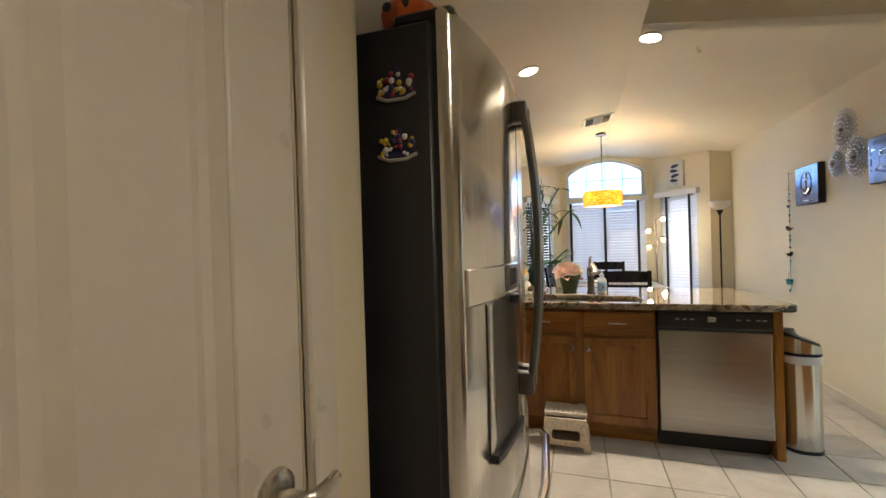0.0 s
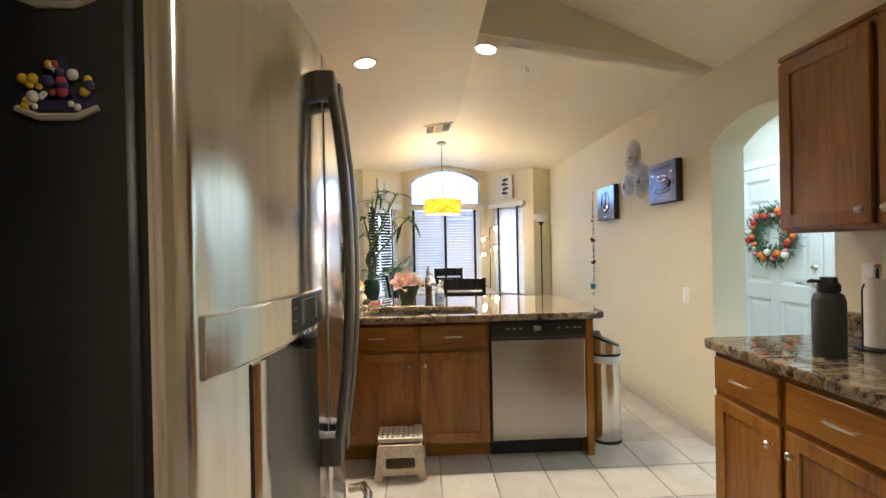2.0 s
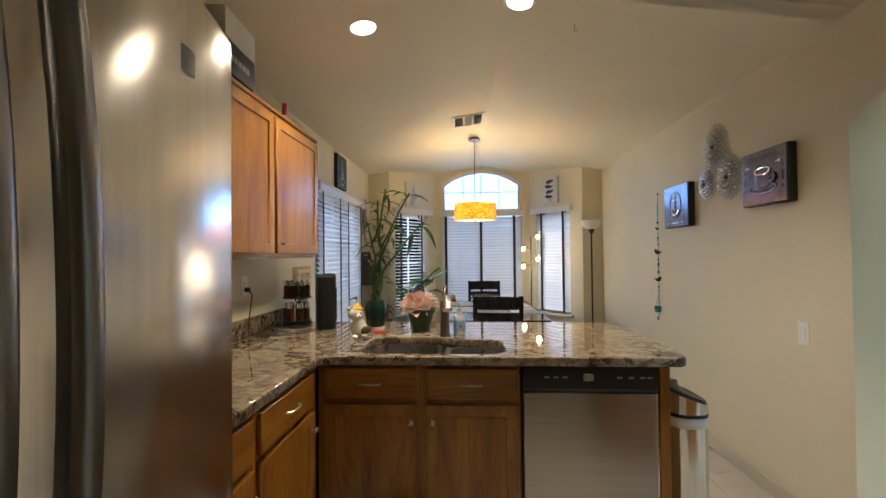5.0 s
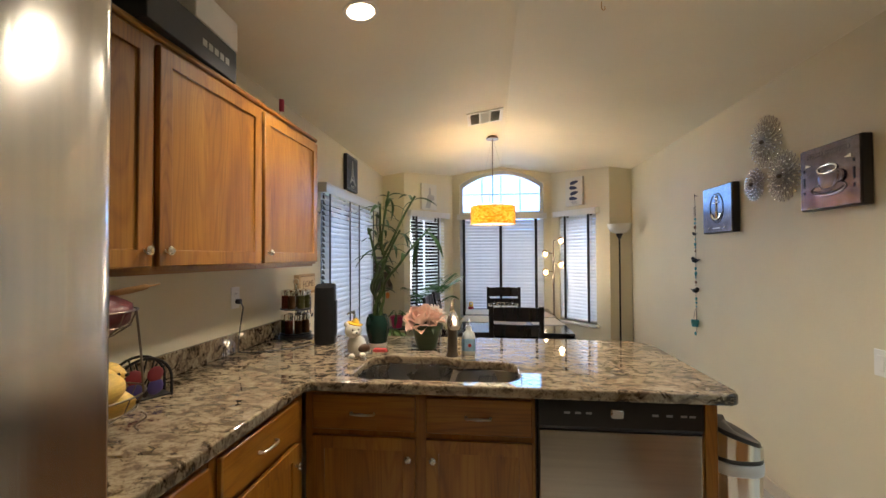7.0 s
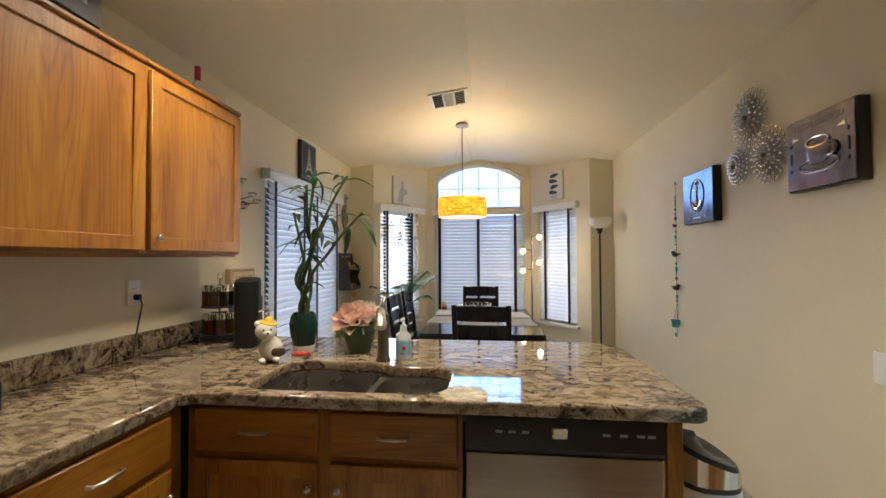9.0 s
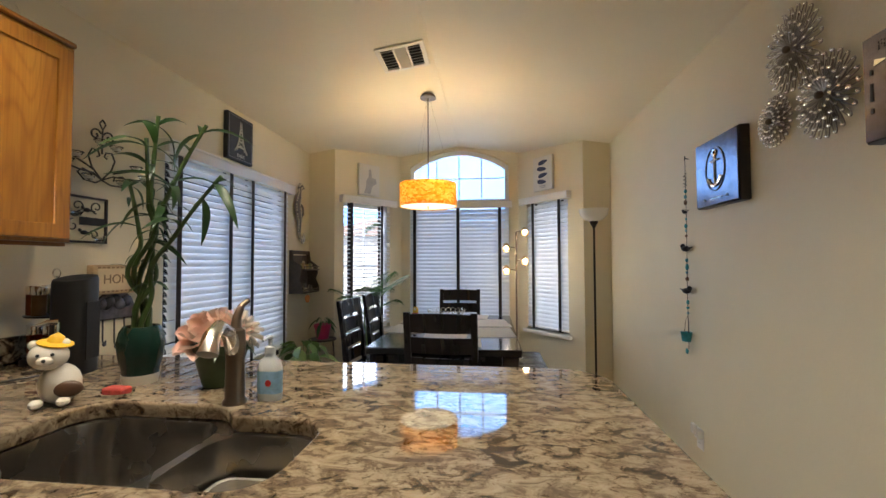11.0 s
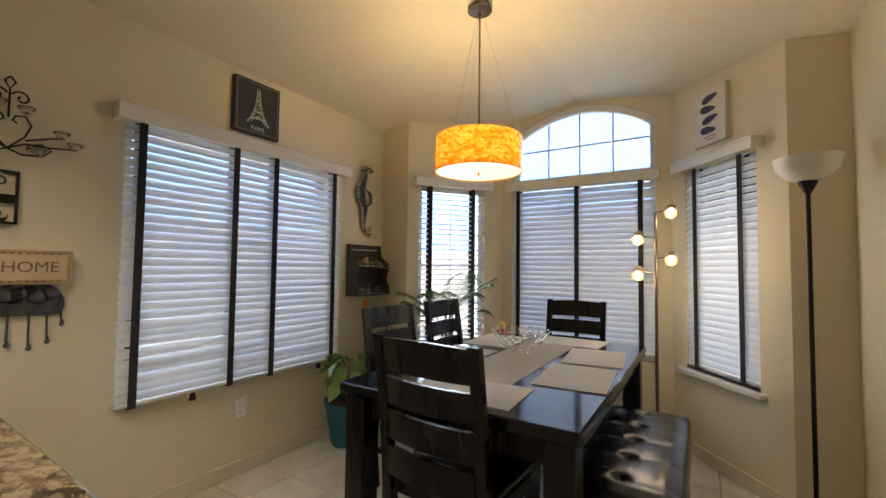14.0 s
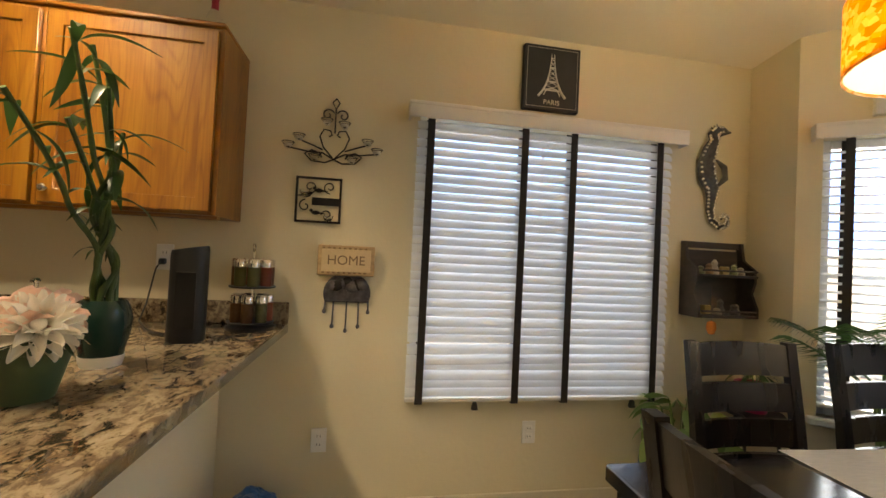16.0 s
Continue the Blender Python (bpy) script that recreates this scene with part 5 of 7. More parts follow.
def coffee(face):
    cup = [[(x * k * (0.86 + 0.28 * (z + 0.045) / 0.09), -0.052 - 0.004 * q, -0.015 + z * k) for x, z in rounded(-0.062, -0.045, 0.062, 0.045, 0.036)] for k, q in ((1, 0), (0.92, 1), (0.7, 1.15))]
    part("cup", loft(cup, False, True), METALART, face)
    part("rim", tube([(0.058 * math.cos(2 * math.pi * k / 20), -0.056, 0.034 + 0.020 * math.sin(2 * math.pi * k / 20)) for k in range(21)], 0.0032, 6), CHROME, face, "bright worn rim")
    part("cup_handle", tube(arc((0.068, -0.058, -0.01), 0.026, -110, 110, 10), 0.006, 6), METALART, face)
    part("saucer", tube([(0.102 * math.cos(2 * math.pi * k / 24), -0.053, -0.060 + 0.030 * math.sin(2 * math.pi * k / 24)) for k in range(25)], 0.004, 6), METALART, face)
    part("saucer_slot", tube([(0.092 * math.cos(radians(a)), -0.0525, -0.050 + 0.030 * math.sin(radians(a))) for a in range(200, 341, 14)], 0.0025, 6), BLACK, face, "dark cut-out slot")
    for x in (-0.145, 0.145):
        for z, h in ((-0.065, 0.008), (-0.012, 0.026), (0.045, 0.008)):
            part("slot", box(x - 0.0045, -0.0545, z - h, x + 0.0045, -0.0518, z + h, 0.001), BLACK, face, smooth=False)
    for s_ in (-1, 1):
        part("corner_cut", loft([[(s_ * 0.095, y, 0.066), (s_ * 0.135, y, 0.060), (s_ * 0.132, y, 0.078)] for y in (-0.0545, -0.0515)], True, True), CHROME, face, smooth=False)
    flat_text(face, "FRESH BREWED", 0.036, 0, 0.112, -0.0528, METALART)


def anchor(face):
    part("ring", tube([(0.085 * math.cos(2 * math.pi * k / 24), -0.054, 0.01 + 0.105 * math.sin(2 * math.pi * k / 24)) for k in range(25)], 0.003, 6), METALART, face)
    part("shank", tube([(0, -0.053, 0.075), (0, -0.053, -0.07)], 0.006, 6), CHROME, face)
    part("stock", tube([(-0.035, -0.055, 0.05), (0.035, -0.055, 0.05)], 0.005, 6), CHROME, face)
    part("arms", tube(arc((0, -0.055, -0.01), 0.06, 200, 340, 12), 0.007, 6), CHROME, face)
    part("eye", tube([(0.014 * math.cos(a), -0.055, 0.088 + 0.014 * math.sin(a)) for a in [k * math.pi / 6 for k in range(13)]], 0.004, 6), CHROME, face)
    for x in (-0.10, 0.10):
        part("rivet", ball(0.006, 8), CHROME, face, m=pose(x, -0.053, -0.13))
    part("bar", box(-0.05, -0.0545, -0.135, 0.05, -0.0515, -0.128), CHROME, face)


metal_plaque(on_east(3.935, 1.786), 0.355, 0.31, "square dark metal plaque embossed with a coffee cup", coffee)
metal_plaque(on_east(4.91, 1.735), 0.38, 0.335, "dark metal plaque embossed with an anchor", anchor)

CHAMP = surf("champagne_wire", (0.42, 0.37, 0.31), 0.3, 1.0, vary=0.1, bump=0)
GEM = surf("mirror_bead", (0.85, 0.84, 0.82), 0.06, 1.0, vary=0.03, bump=0)


def wire_flower(parent, u, z, rad, seed):
    r = random.Random(seed)
    wires = bmesh.new()
    beads = bmesh.new()
    petals = 24
    tall = 1.1
    for ring, (k0, depth) in enumerate(((1.0, 0.002), (0.82, 0.012), (0.62, 0.020), (0.40, 0.026))):
        n = int(petals * (0.5 + 0.5 * k0))
        for k in range(n):
            a = 2 * math.pi * (k + 0.5 * ring) / n
            w = 2 * math.pi / n * 0.5
            R = rad * k0
            pts = []
            for q in range(11):
                t = q / 10
                rr = R * (1 - abs(2 * t - 1) ** 3.2)
                aa = a + w * (2 * t - 1)
                pts.append((rr * math.cos(aa), -0.008 - depth * (0.35 + 0.65 * rr / R), tall * rr * math.sin(aa)))
            tube(pts, 0.0019, 4, wires, False)
            ball(r.uniform(0.0045, 0.0075), 6, beads, (R * 0.97 * math.cos(a), -0.012 - depth, tall * R * 0.97 * math.sin(a)))
    f = part("wire_flower", wires, CHAMP, parent, "champagne wire petals", pose(u, 0, z))
    tagged(part("bead_field", beads, GEM, f, "mirrored beads"), kind="stuff")
    part("centre", ball(0.014, 12, None, (0, -0.034, 0)), BRONZE, f)
    part("standoff", tube([(0, 0, 0), (0, -0.034, 0)], 0.004, 6), CHAMP, f)


wa = thing("wall_sculpture", "three beaded champagne wire flowers on the wall", "wall art", on_east(4.43, 2.0))
wire_flower(wa, -0.010, 0.085, 0.142, 1)
wire_flower(wa, 0.135, -0.145, 0.132, 2)
wire_flower(wa, -0.115, -0.15, 0.092, 3)

gl = thing("hanging_garland", "beaded garland with small metal birds and a turquoise bucket", "garland", on_east(5.29, 0.0))
part("cord", tube([(0.0, -0.02, 1.875), (0.004, -0.02, 1.5), (-0.004, -0.02, 1.1), (0.0, -0.02, 0.80)], 0.0016, 5), IRON, gl)
part("hook", tube([(0.0, 0, 1.885), (0.0, -0.02, 1.89), (0.012, -0.024, 1.90), (0.0, -0.022, 1.875)], 0.003, 6), IRON, gl)
part("spring", tube([(0.014 * math.cos(k * 0.9), -0.022 + 0.006 * math.sin(k * 0.9), 1.80 - 0.003 * k) for k in range(26)], 0.0018, 5), IRON, gl)
r = random.Random(11)
BEADS = [TURQ, plain("aqua_bead", (0.20, 0.42, 0.48), 0.2, vary=0.2), plain("brown_bead", (0.13, 0.06, 0.03), 0.4), TURQ]
z = 1.70
k = 0
while z > 0.98:
    if abs(z - 1.37) > 0.05 and abs(z - 1.13) > 0.05 and abs(z - 1.58) > 0.04:
        h = r.uniform(0.008, 0.019)
        part("bead", ball(r.uniform(0.006, 0.011), 8, None, (0, 0, 0), h / 0.010), BEADS[k % 4], gl, m=pose(r.uniform(-0.002, 0.002), -0.021, z))
        k += 1
    z -= r.uniform(0.026, 0.040)
for zb, side in ((1.58, 0.6), (1.37, 1.0), (1.13, -1.0)):
    s = abs(side)
    bd = ball(0.022 * s, 12, None, (0, 0, 0), 0.75, 1.6, 0.9)
    ball(0.014 * s, 10, bd, (-0.034 * s, 0, 0.016 * s))
    tube([(0.025 * s, 0, 0), (0.075 * s, 0, 0.006)], [0.012 * s, 0.006 * s], 6, bd, flat=0.5)
    tube([(-0.044 * s, 0, 0.016 * s), (-0.060 * s, 0, 0.012 * s)], [0.005 * s, 0.001], 6, bd)
    part("bird", bd, IRON, gl, "small dark metal bird", pose(0, -0.026, zb, 0, 0, 0 if side > 0 else 180))
part("bucket", lathe([(0.0, 0.0), (0.022, 0.0), (0.029, 0.05), (0.031, 0.052), (0.027, 0.05), (0.020, 0.004), (0, 0.004)], 16), TURQ, gl, "tiny turquoise bucket", pose(0, -0.032, 0.845))
part("bail", tube([(-0.028, -0.03, 0.895), (-0.018, -0.026, 0.96), (0, -0.022, 0.99), (0.018, -0.026, 0.96), (0.028, -0.03, 0.895)], 0.0015, 5), IRON, gl)
part("drop_bead", ball(0.009, 8, None, (0, 0, 0), 1.8), TURQ, gl, m=pose(0, -0.03, 0.79))

# ---- west wall decor ----
sc = thing("candle_sconce", "black iron scroll sconce with seven glass candle cups", "candle holder", on_west(4.545, 1.74))
rods = [scroll((-0.035, -0.02, 0.165), 0.030, 0.006, 20, 420), scroll((0.035, -0.02, 0.165), 0.030, 0.006, 160, -240),
        [(0, -0.02, 0.245), (-0.016, -0.02, 0.225), (0, -0.02, 0.195), (0.016, -0.02, 0.225), (0, -0.02, 0.245)], [(0, -0.02, 0.195), (0, -0.02, 0.08)],
        [(0, -0.02, -0.045), (-0.05, -0.02, 0.01), (-0.068, -0.02, 0.06), (-0.05, -0.02, 0.095), (-0.02, -0.02, 0.09), (-0.012, -0.02, 0.07), (-0.026, -0.02, 0.062)],
        [(0, -0.02, -0.045), (0.05, -0.02, 0.01), (0.068, -0.02, 0.06), (0.05, -0.02, 0.095), (0.02, -0.02, 0.09), (0.012, -0.02, 0.07), (0.026, -0.02, 0.062)]]
for s in (-1, 1):
    rods += [[(0, -0.02, -0.045), (s * 0.05, -0.03, -0.02), (s * 0.12, -0.04, -0.02), (s * 0.20, -0.05, -0.01)], [(s * 0.05, -0.03, -0.005), (s * 0.10, -0.04, 0.012), (s * 0.155, -0.045, 0.03)],
             [(0, -0.02, -0.045), (s * 0.04, -0.03, -0.065), (s * 0.10, -0.035, -0.06), (s * 0.13, -0.035, -0.03), (s * 0.10, -0.03, -0.01), (s * 0.06, -0.028, -0.022), (s * 0.055, -0.028, -0.042)]]
for pts in rods:
    part("scroll_rod", tube(pts, 0.0038, 6), IRON, sc)
cupm = mesh_of(lathe([(0.0, -0.018), (0.012, -0.017), (0.022, 0.0), (0.024, 0.012), (0.022, 0.012), (0.019, 0.0), (0, -0.014)], 14), True, 40)
cupm.materials.append(CLEAR)
for x, z, y in ((-0.2, 0.0, -0.06), (0.2, 0.0, -0.06), (-0.155, 0.04, -0.055), (0.155, 0.04, -0.055), (-0.085, -0.045, -0.045), (0.085, -0.045, -0.045), (-0.035, 0.125, -0.05), (0.045, 0.115, -0.05)):
    cp = part("candle_cup", cupm, CLEAR, sc, "clear glass candle cup", pose(x, y, z))
    part("ring", tube([(0.027 * math.cos(2 * math.pi * q / 14), 0.027 * math.sin(2 * math.pi * q / 14), 0.010) for q in range(15)], 0.002, 5), IRON, cp)
    part("candle", lathe([(0, 0.002), (0.016, 0.002), (0.016, -0.010), (0, -0.010)], 12), CANVAS, cp)

bf = thing("wall_frame", "square black iron frame with birds and scrolls", "wall art", on_west(4.485, 1.50))
fb = bmesh.new()
for a in ((-0.105, -0.108, 0.105, -0.098), (-0.105, 0.098, 0.105, 0.108), (-0.105, -0.098, -0.095, 0.098), (0.095, -0.098, 0.105, 0.098)):
    box(a[0], -0.012, a[1], a[2], -0.002, a[3], 0, fb)
part("frame", fb, IRON, bf, smooth=False)
part("nameplate", box(-0.03, -0.010, -0.025, 0.095, -0.006, 0.012), IRON, bf, smooth=False)
for c, r0, a0, a1 in (((-0.04, -0.008, 0.06), 0.03, -90, 330), ((0.05, -0.008, 0.062), 0.03, 270, -150), ((-0.06, -0.008, -0.03), 0.03, 90, 450), ((0.04, -0.008, -0.07), 0.025, 180, -200)):
    part("scroll", tube(scroll(c, r0, 0.007, a0, a1, 20), 0.003, 6), IRON, bf)
for x, z, s in ((0.0, 0.045, 1), (-0.055, 0.02, -1), (-0.01, -0.06, 1)):
    bd = ball(0.013, 10, None, (0, 0, 0), 0.8, 1.5, 0.5)
    ball(0.008, 8, bd, (-0.02, 0, 0.010), 1, 1, 0.6)
    tube([(0.015, 0, 0), (0.042, 0, -0.004)], [0.006, 0.002], 5, bd)
    part("bird", bd, IRON, bf, m=pose(x, -0.011, z, 0, 0, 0 if s > 0 else 180))
for x, z in ((-0.06, 0.03), (0.05, -0.085)):
    part("candle_cup", cupm, CLEAR, bf, "clear glass candle cup", pose(x, -0.03, z))

SIGNWOOD = surf("weathered_wood", (0.42, 0.29, 0.16), 0.7, vary=0.3, scale=10, grain=60, stretch=(1, 4, 6))
SIGNFACE = surf("tan_sign_face", (0.58, 0.44, 0.27), 0.7, vary=0.12, scale=12, grain=80)
hs = thing("wall_sign", "weathered wooden box sign lettered HOME", "sign", on_west(4.63, 1.22))
part("box_frame", plate(0.262, 0.142, 0.04, 0.004), SIGNWOOD, hs)
part("face", box(-0.113, -0.044, -0.053, 0.113, -0.0405, 0.053, 0.001), SIGNFACE, hs, smooth=False)
flat_text(hs, "HOME", 0.062, 0, 0, -0.0445, plain("dark_brown_print", (0.17, 0.11, 0.065), 0.8, vary=0.2))
for k in range(9):
    for z in (-0.057, 0.057):
        part("nick", box(-0.11 + 0.024 * k, -0.0415, z - 0.004, -0.098 + 0.024 * k, -0.0398, z + 0.004), plain("sign_wear", (0.22, 0.14, 0.07), 0.8) if k == 0 and z < 0 else bpy.data.materials["sign_wear"], hs, smooth=False)

kr = thing("key_rack", "oval grey cast key rack with a dark relief and hooks", "key rack", on_west(4.64, 1.065) @ Matrix.Diagonal((1.2, 1.0, 1.38, 1)))
pew = surf("pewter_cast", (0.10, 0.095, 0.11), 0.35, 0.7, vary=0.5, scale=26, bump=0.6, grain=50)
ring = [(0.092 * math.cos(radians(a)), 0.072 * math.sin(radians(a))) for a in range(-25, 206, 10)]
me = slab(ring, (), 0.016, 0.004)
me.transform(pose(0, -0.016, 0, 90))
part("plaque", me, pew, kr, smooth=40)
r = random.Random(3)
for k in range(7):
    part("relief", ball(0.018 + 0.008 * r.random(), 10, None, (0, 0, 0), 0.9, 1.2, 0.45), IRON if k % 2 else pew, kr, m=pose(-0.055 + 0.018 * k, -0.018, 0.01 + 0.03 * r.random(), 0, r.uniform(-40, 40), 0))
for x, l in ((-0.08, 0.05), (-0.05, 0.10), (0.0, 0.115), (0.045, 0.10), (0.08, 0.05)):
    part("hook", tube([(x, -0.008, 0.0), (x * 1.05, -0.012, -l), (x * 1.05, -0.022, -l - 0.012), (x * 1.05, -0.030, -l)], 0.0035, 6), pew, kr)
    part("hook_tip", ball(0.008, 8), pew, kr, m=pose(x * 1.05, -0.022, -l - 0.012))

pa = thing("canvas_print", "black canvas print of an iron lattice tower lettered PARIS", "picture", on_west(5.617, 2.21))
part("canvas", plate(0.305, 0.335, 0.035, 0.003), SLATE, pa)
tw = bmesh.new()


def tower(u):
    return 0.070 * math.exp(-3.0 * u) + 0.004


for s in (-1, 1):
    pts = [(s * tower(k / 12), -0.036, -0.10 + 0.225 * k / 12) for k in range(13)]
    tube(pts, [0.007 * (1 - 0.75 * k / 12) for k in range(13)], 5, tw)
for u in (0.16, 0.36, 0.68):
    box(-tower(u) - 0.004, -0.0375, -0.10 + 0.225 * u - 0.004, tower(u) + 0.004, -0.0350, -0.10 + 0.225 * u + 0.004, 0, tw)
for k in range(7):
    u0, u1 = 0.16 + 0.11 * k, 0.16 + 0.11 * (k + 1)
    tube([(-tower(u0), -0.036, -0.10 + 0.225 * u0), (tower(u1), -0.036, -0.10 + 0.225 * u1)], 0.0018, 4, tw)
    tube([(tower(u0), -0.036, -0.10 + 0.225 * u0), (-tower(u1), -0.036, -0.10 + 0.225 * u1)], 0.0018, 4, tw)
tube(arc((0, -0.036, -0.10), 0.045, 10, 170, 10), 0.003, 5, tw)
part("tower", tw, CHALK, pa)
flat_text(pa, "PARIS", 0.036, 0, -0.128, -0.0355, CHALK)
fbm = bmesh.new()
for a in ((-0.138, -0.153, 0.138, -0.151), (-0.138, 0.151, 0.138, 0.153), (-0.138, -0.151, -0.136, 0.151), (0.136, -0.151, 0.138, 0.151)):
    box(a[0], -0.0362, a[1], a[2], -0.0352, a[3], 0, fbm)
part("border", fbm, GREYINK, pa, smooth=False)

sh = thing("seahorse_wall_art", "punched silver metal seahorse on the wall", "wall art", on_west(6.62, 1.78))
SILVER = surf("aged_silver", (0.13, 0.125, 0.12), 0.4, 0.8, vary=0.4, scale=20, bump=0.4)
spine = [(1.35 * sx_, sz_) for sx_, sz_ in ((0.055, 0.262), (0.035, 0.275), (0.0, 0.265), (-0.018, 0.235), (-0.012, 0.20), (-0.03, 0.15), (-0.048, 0.08), (-0.04, 0.0), (-0.015, -0.07), (-0.018, -0.13), (-0.022, -0.19), (-0.01, -0.245), (0.025, -0.275), (0.055, -0.262), (0.062, -0.225), (0.045, -0.205), (0.03, -0.22), (0.035, -0.235))]
wid = [0.85 * w_ for w_ in (0.008, 0.018, 0.034, 0.044, 0.040, 0.054, 0.066, 0.068, 0.054, 0.038, 0.030, 0.025, 0.022, 0.019, 0.016, 0.013, 0.010, 0.008)]


def flattened(pts, widths):
    bm = tube([(x, 0, z) for x, z in pts], widths, 12)
    bmesh.ops.transform(bm, matrix=Matrix.Translation((0, -0.016, 0)) @ Matrix.Diagonal((1, 0.26, 1, 1)), verts=bm.verts)
    return bm


part("body", flattened(spine, wid), SILVER, sh)
part("snout", tube([(0.02, -0.016, 0.245), (0.06, -0.016, 0.255), (0.085, -0.016, 0.262)], [0.014, 0.008, 0.007], 8), SILVER, sh)
part("fin", flattened([(0.0, 0.10), (0.055, 0.06), (0.062, 0.0), (0.015, -0.05)], [0.006, 0.022, 0.022, 0.006]), SILVER, sh)
for i in range(4, 3 * len(spine) - 5):
    j, f = i // 3, (i % 3) / 3
    dx, dz = spine[j + 1][0] - spine[j][0], spine[j + 1][1] - spine[j][1]
    n, w = math.hypot(dx, dz), wid[j] * (1 - f) + wid[j + 1] * f
    for s in (-0.68, 0.68):
        x, z = spine[j][0] + dx * f - s * w * dz / n, spine[j][1] + dz * f + s * w * dx / n
        part("stud", ball(0.0088, 8), GEM, sh, m=pose(x, -0.018 - w * 0.17, z))
for k in range(3):
    part("crest", tube([(0.005 - 0.012 * k, -0.014, 0.265), (0.0 - 0.02 * k, -0.014, 0.305 - 0.01 * k)], [0.008, 0.001], 5), SILVER, sh)

ks = thing("wall_shelf", "small dark wooden wall shelf crowded with trinkets", "shelf", on_west(6.63, 1.18))
DWOOD = surf("dark_wood", (0.050, 0.036, 0.028), 0.55, vary=0.4, scale=8, stretch=(1, 5, 5))
for x in (-0.20, 0.155):
    outer_side = [(0, -0.17), (-0.135, -0.17), (-0.135, -0.12), (-0.10, -0.04), (-0.12, 0.02), (-0.115, 0.09), (-0.045, 0.14), (-0.03, 0.235), (0, 0.235)]
    me = slab(outer_side, (), 0.016)
    me.transform(pose(x + 0.016, -0.001, 0) @ Matrix(((0, 0, 1, 0), (1, 0, 0, 0), (0, 1, 0, 0), (0, 0, 0, 1))))
    part("side", me, DWOOD, ks, smooth=False)
for z in (-0.17, 0.045):
    part("shelf_board", box(-0.183, -0.145, z, 0.154, -0.001, z + 0.014, 0.002), DWOOD, ks)
    part("front_rail", box(-0.183, -0.145, z + 0.030, 0.154, -0.137, z + 0.040, 0.002), DWOOD, ks)
part("back", box(-0.183, -0.010, -0.155, 0.154, -0.002, 0.19), DWOOD, ks, smooth=False)
part("top_rail", box(-0.183, -0.024, 0.20, 0.154, -0.0105, 0.235, 0.002), DWOOD, ks)
r = random.Random(21)
GLAZES = [plain("trinket_glaze", c, 0.45, vary=0.3, scale=30) for c in ((0.52, 0.44, 0.33), (0.36, 0.24, 0.13), (0.60, 0.57, 0.52), (0.22, 0.24, 0.12), (0.42, 0.30, 0.10), (0.13, 0.11, 0.10))]
for z in (-0.1555, 0.0595):
    for k in range(6):
        h, w = r.uniform(0.035, 0.085), r.uniform(0.018, 0.026)
        kind = r.choice(("jar", "box", "bowl", "jar"))
        if kind == "box":
            tk = box(-w, -w * 0.7, 0, w, w * 0.7, h * 0.8, 0.004)
        elif kind == "bowl":
            tk = lathe([(0, 0), (w * 0.6, 0), (w * 1.2, h * 0.35), (w * 1.1, h * 0.36), (0, h * 0.12)], 14)
        else:
            tk = lathe([(0, 0), (w * 0.9, 0), (w, h * 0.25), (w * 0.55, h * 0.6), (w * 0.7, h * 0.8), (w * 0.2, h), (0, h)], 12)
        ob = part("trinket", tk, r.choice(GLAZES), None, "", on_west(6.63 - 0.152 + 0.053 * k, 1.18 + z) @ pose(0, -0.075 + r.uniform(-0.025, 0.03), 0.0, 0, 0, r.uniform(-25, 25)))
        tagged(ob, "small glazed ornament on a dark wall shelf", "ornament", "shelf ornaments")
dc = thing("hanging_charm", "orange beaded charm hanging from the shelf", "charm", on_west(6.50, 0.98))
part("cord", tube([(0, -0.145, 0.20), (0, -0.15, 0.0)], 0.0015, 5), BRONZE, dc)
ORANGE = plain("orange_felt", (0.60, 0.18, 0.02), 0.6)
part("tassel", lathe([(0, 0.03), (0.02, 0.02), (0.024, -0.01), (0.015, -0.04), (0, -0.045)], 10), ORANGE, dc, m=pose(0, -0.15, -0.01))

# ---- bay wall canvases ----
c1 = thing("canvas_print", "white canvas with a pale grey shell silhouette", "picture", W_BAYL @ pose(0.41, 0, 2.20), "bay canvases")
part("canvas", plate(0.27, 0.34, 0.035, 0.003), CANVAS, c1)
me = slab([(-0.10, -0.15), (-0.01, -0.15), (0.02, -0.06), (0.075, -0.03), (0.06, 0.02), (0.01, 0.03), (-0.005, 0.13), (-0.03, 0.11), (-0.035, 0.03), (-0.065, -0.01), (-0.07, -0.09)], (), 0.001)
me.transform(pose(0.02, -0.0355, 0, 90))
part("silhouette", me, GREYINK, c1, smooth=False)
c2 = thing("canvas_print", "white canvas with four inky blue ovals", "picture", W_BAYR @ pose(0.415, 0, 2.235), "bay canvases")
part("canvas", plate(0.27, 0.36, 0.035, 0.003), CANVAS, c2)
for k in range(4):
    oval = [(0.066 * math.cos(radians(a)), 0.023 * math.sin(radians(a)) * (1.0 - 0.35 * math.cos(radians(a)))) for a in range(0, 360, 15)]
    me = slab(oval, (), 0.001)
    me.transform(pose(0.008 * (-1) ** k, -0.0355, 0.115 - 0.068 * k, 90) @ pose(0, 0, 0, 0, 0, 8 * (-1) ** k))
    part("ink_oval", me, INK, c2, smooth=False)
for k in range(2):
    part("script_line", box(-0.05 + 0.03 * k, -0.0362, -0.135 - 0.018 * k, 0.05, -0.0352, -0.131 - 0.018 * k), INK, c2, smooth=False)

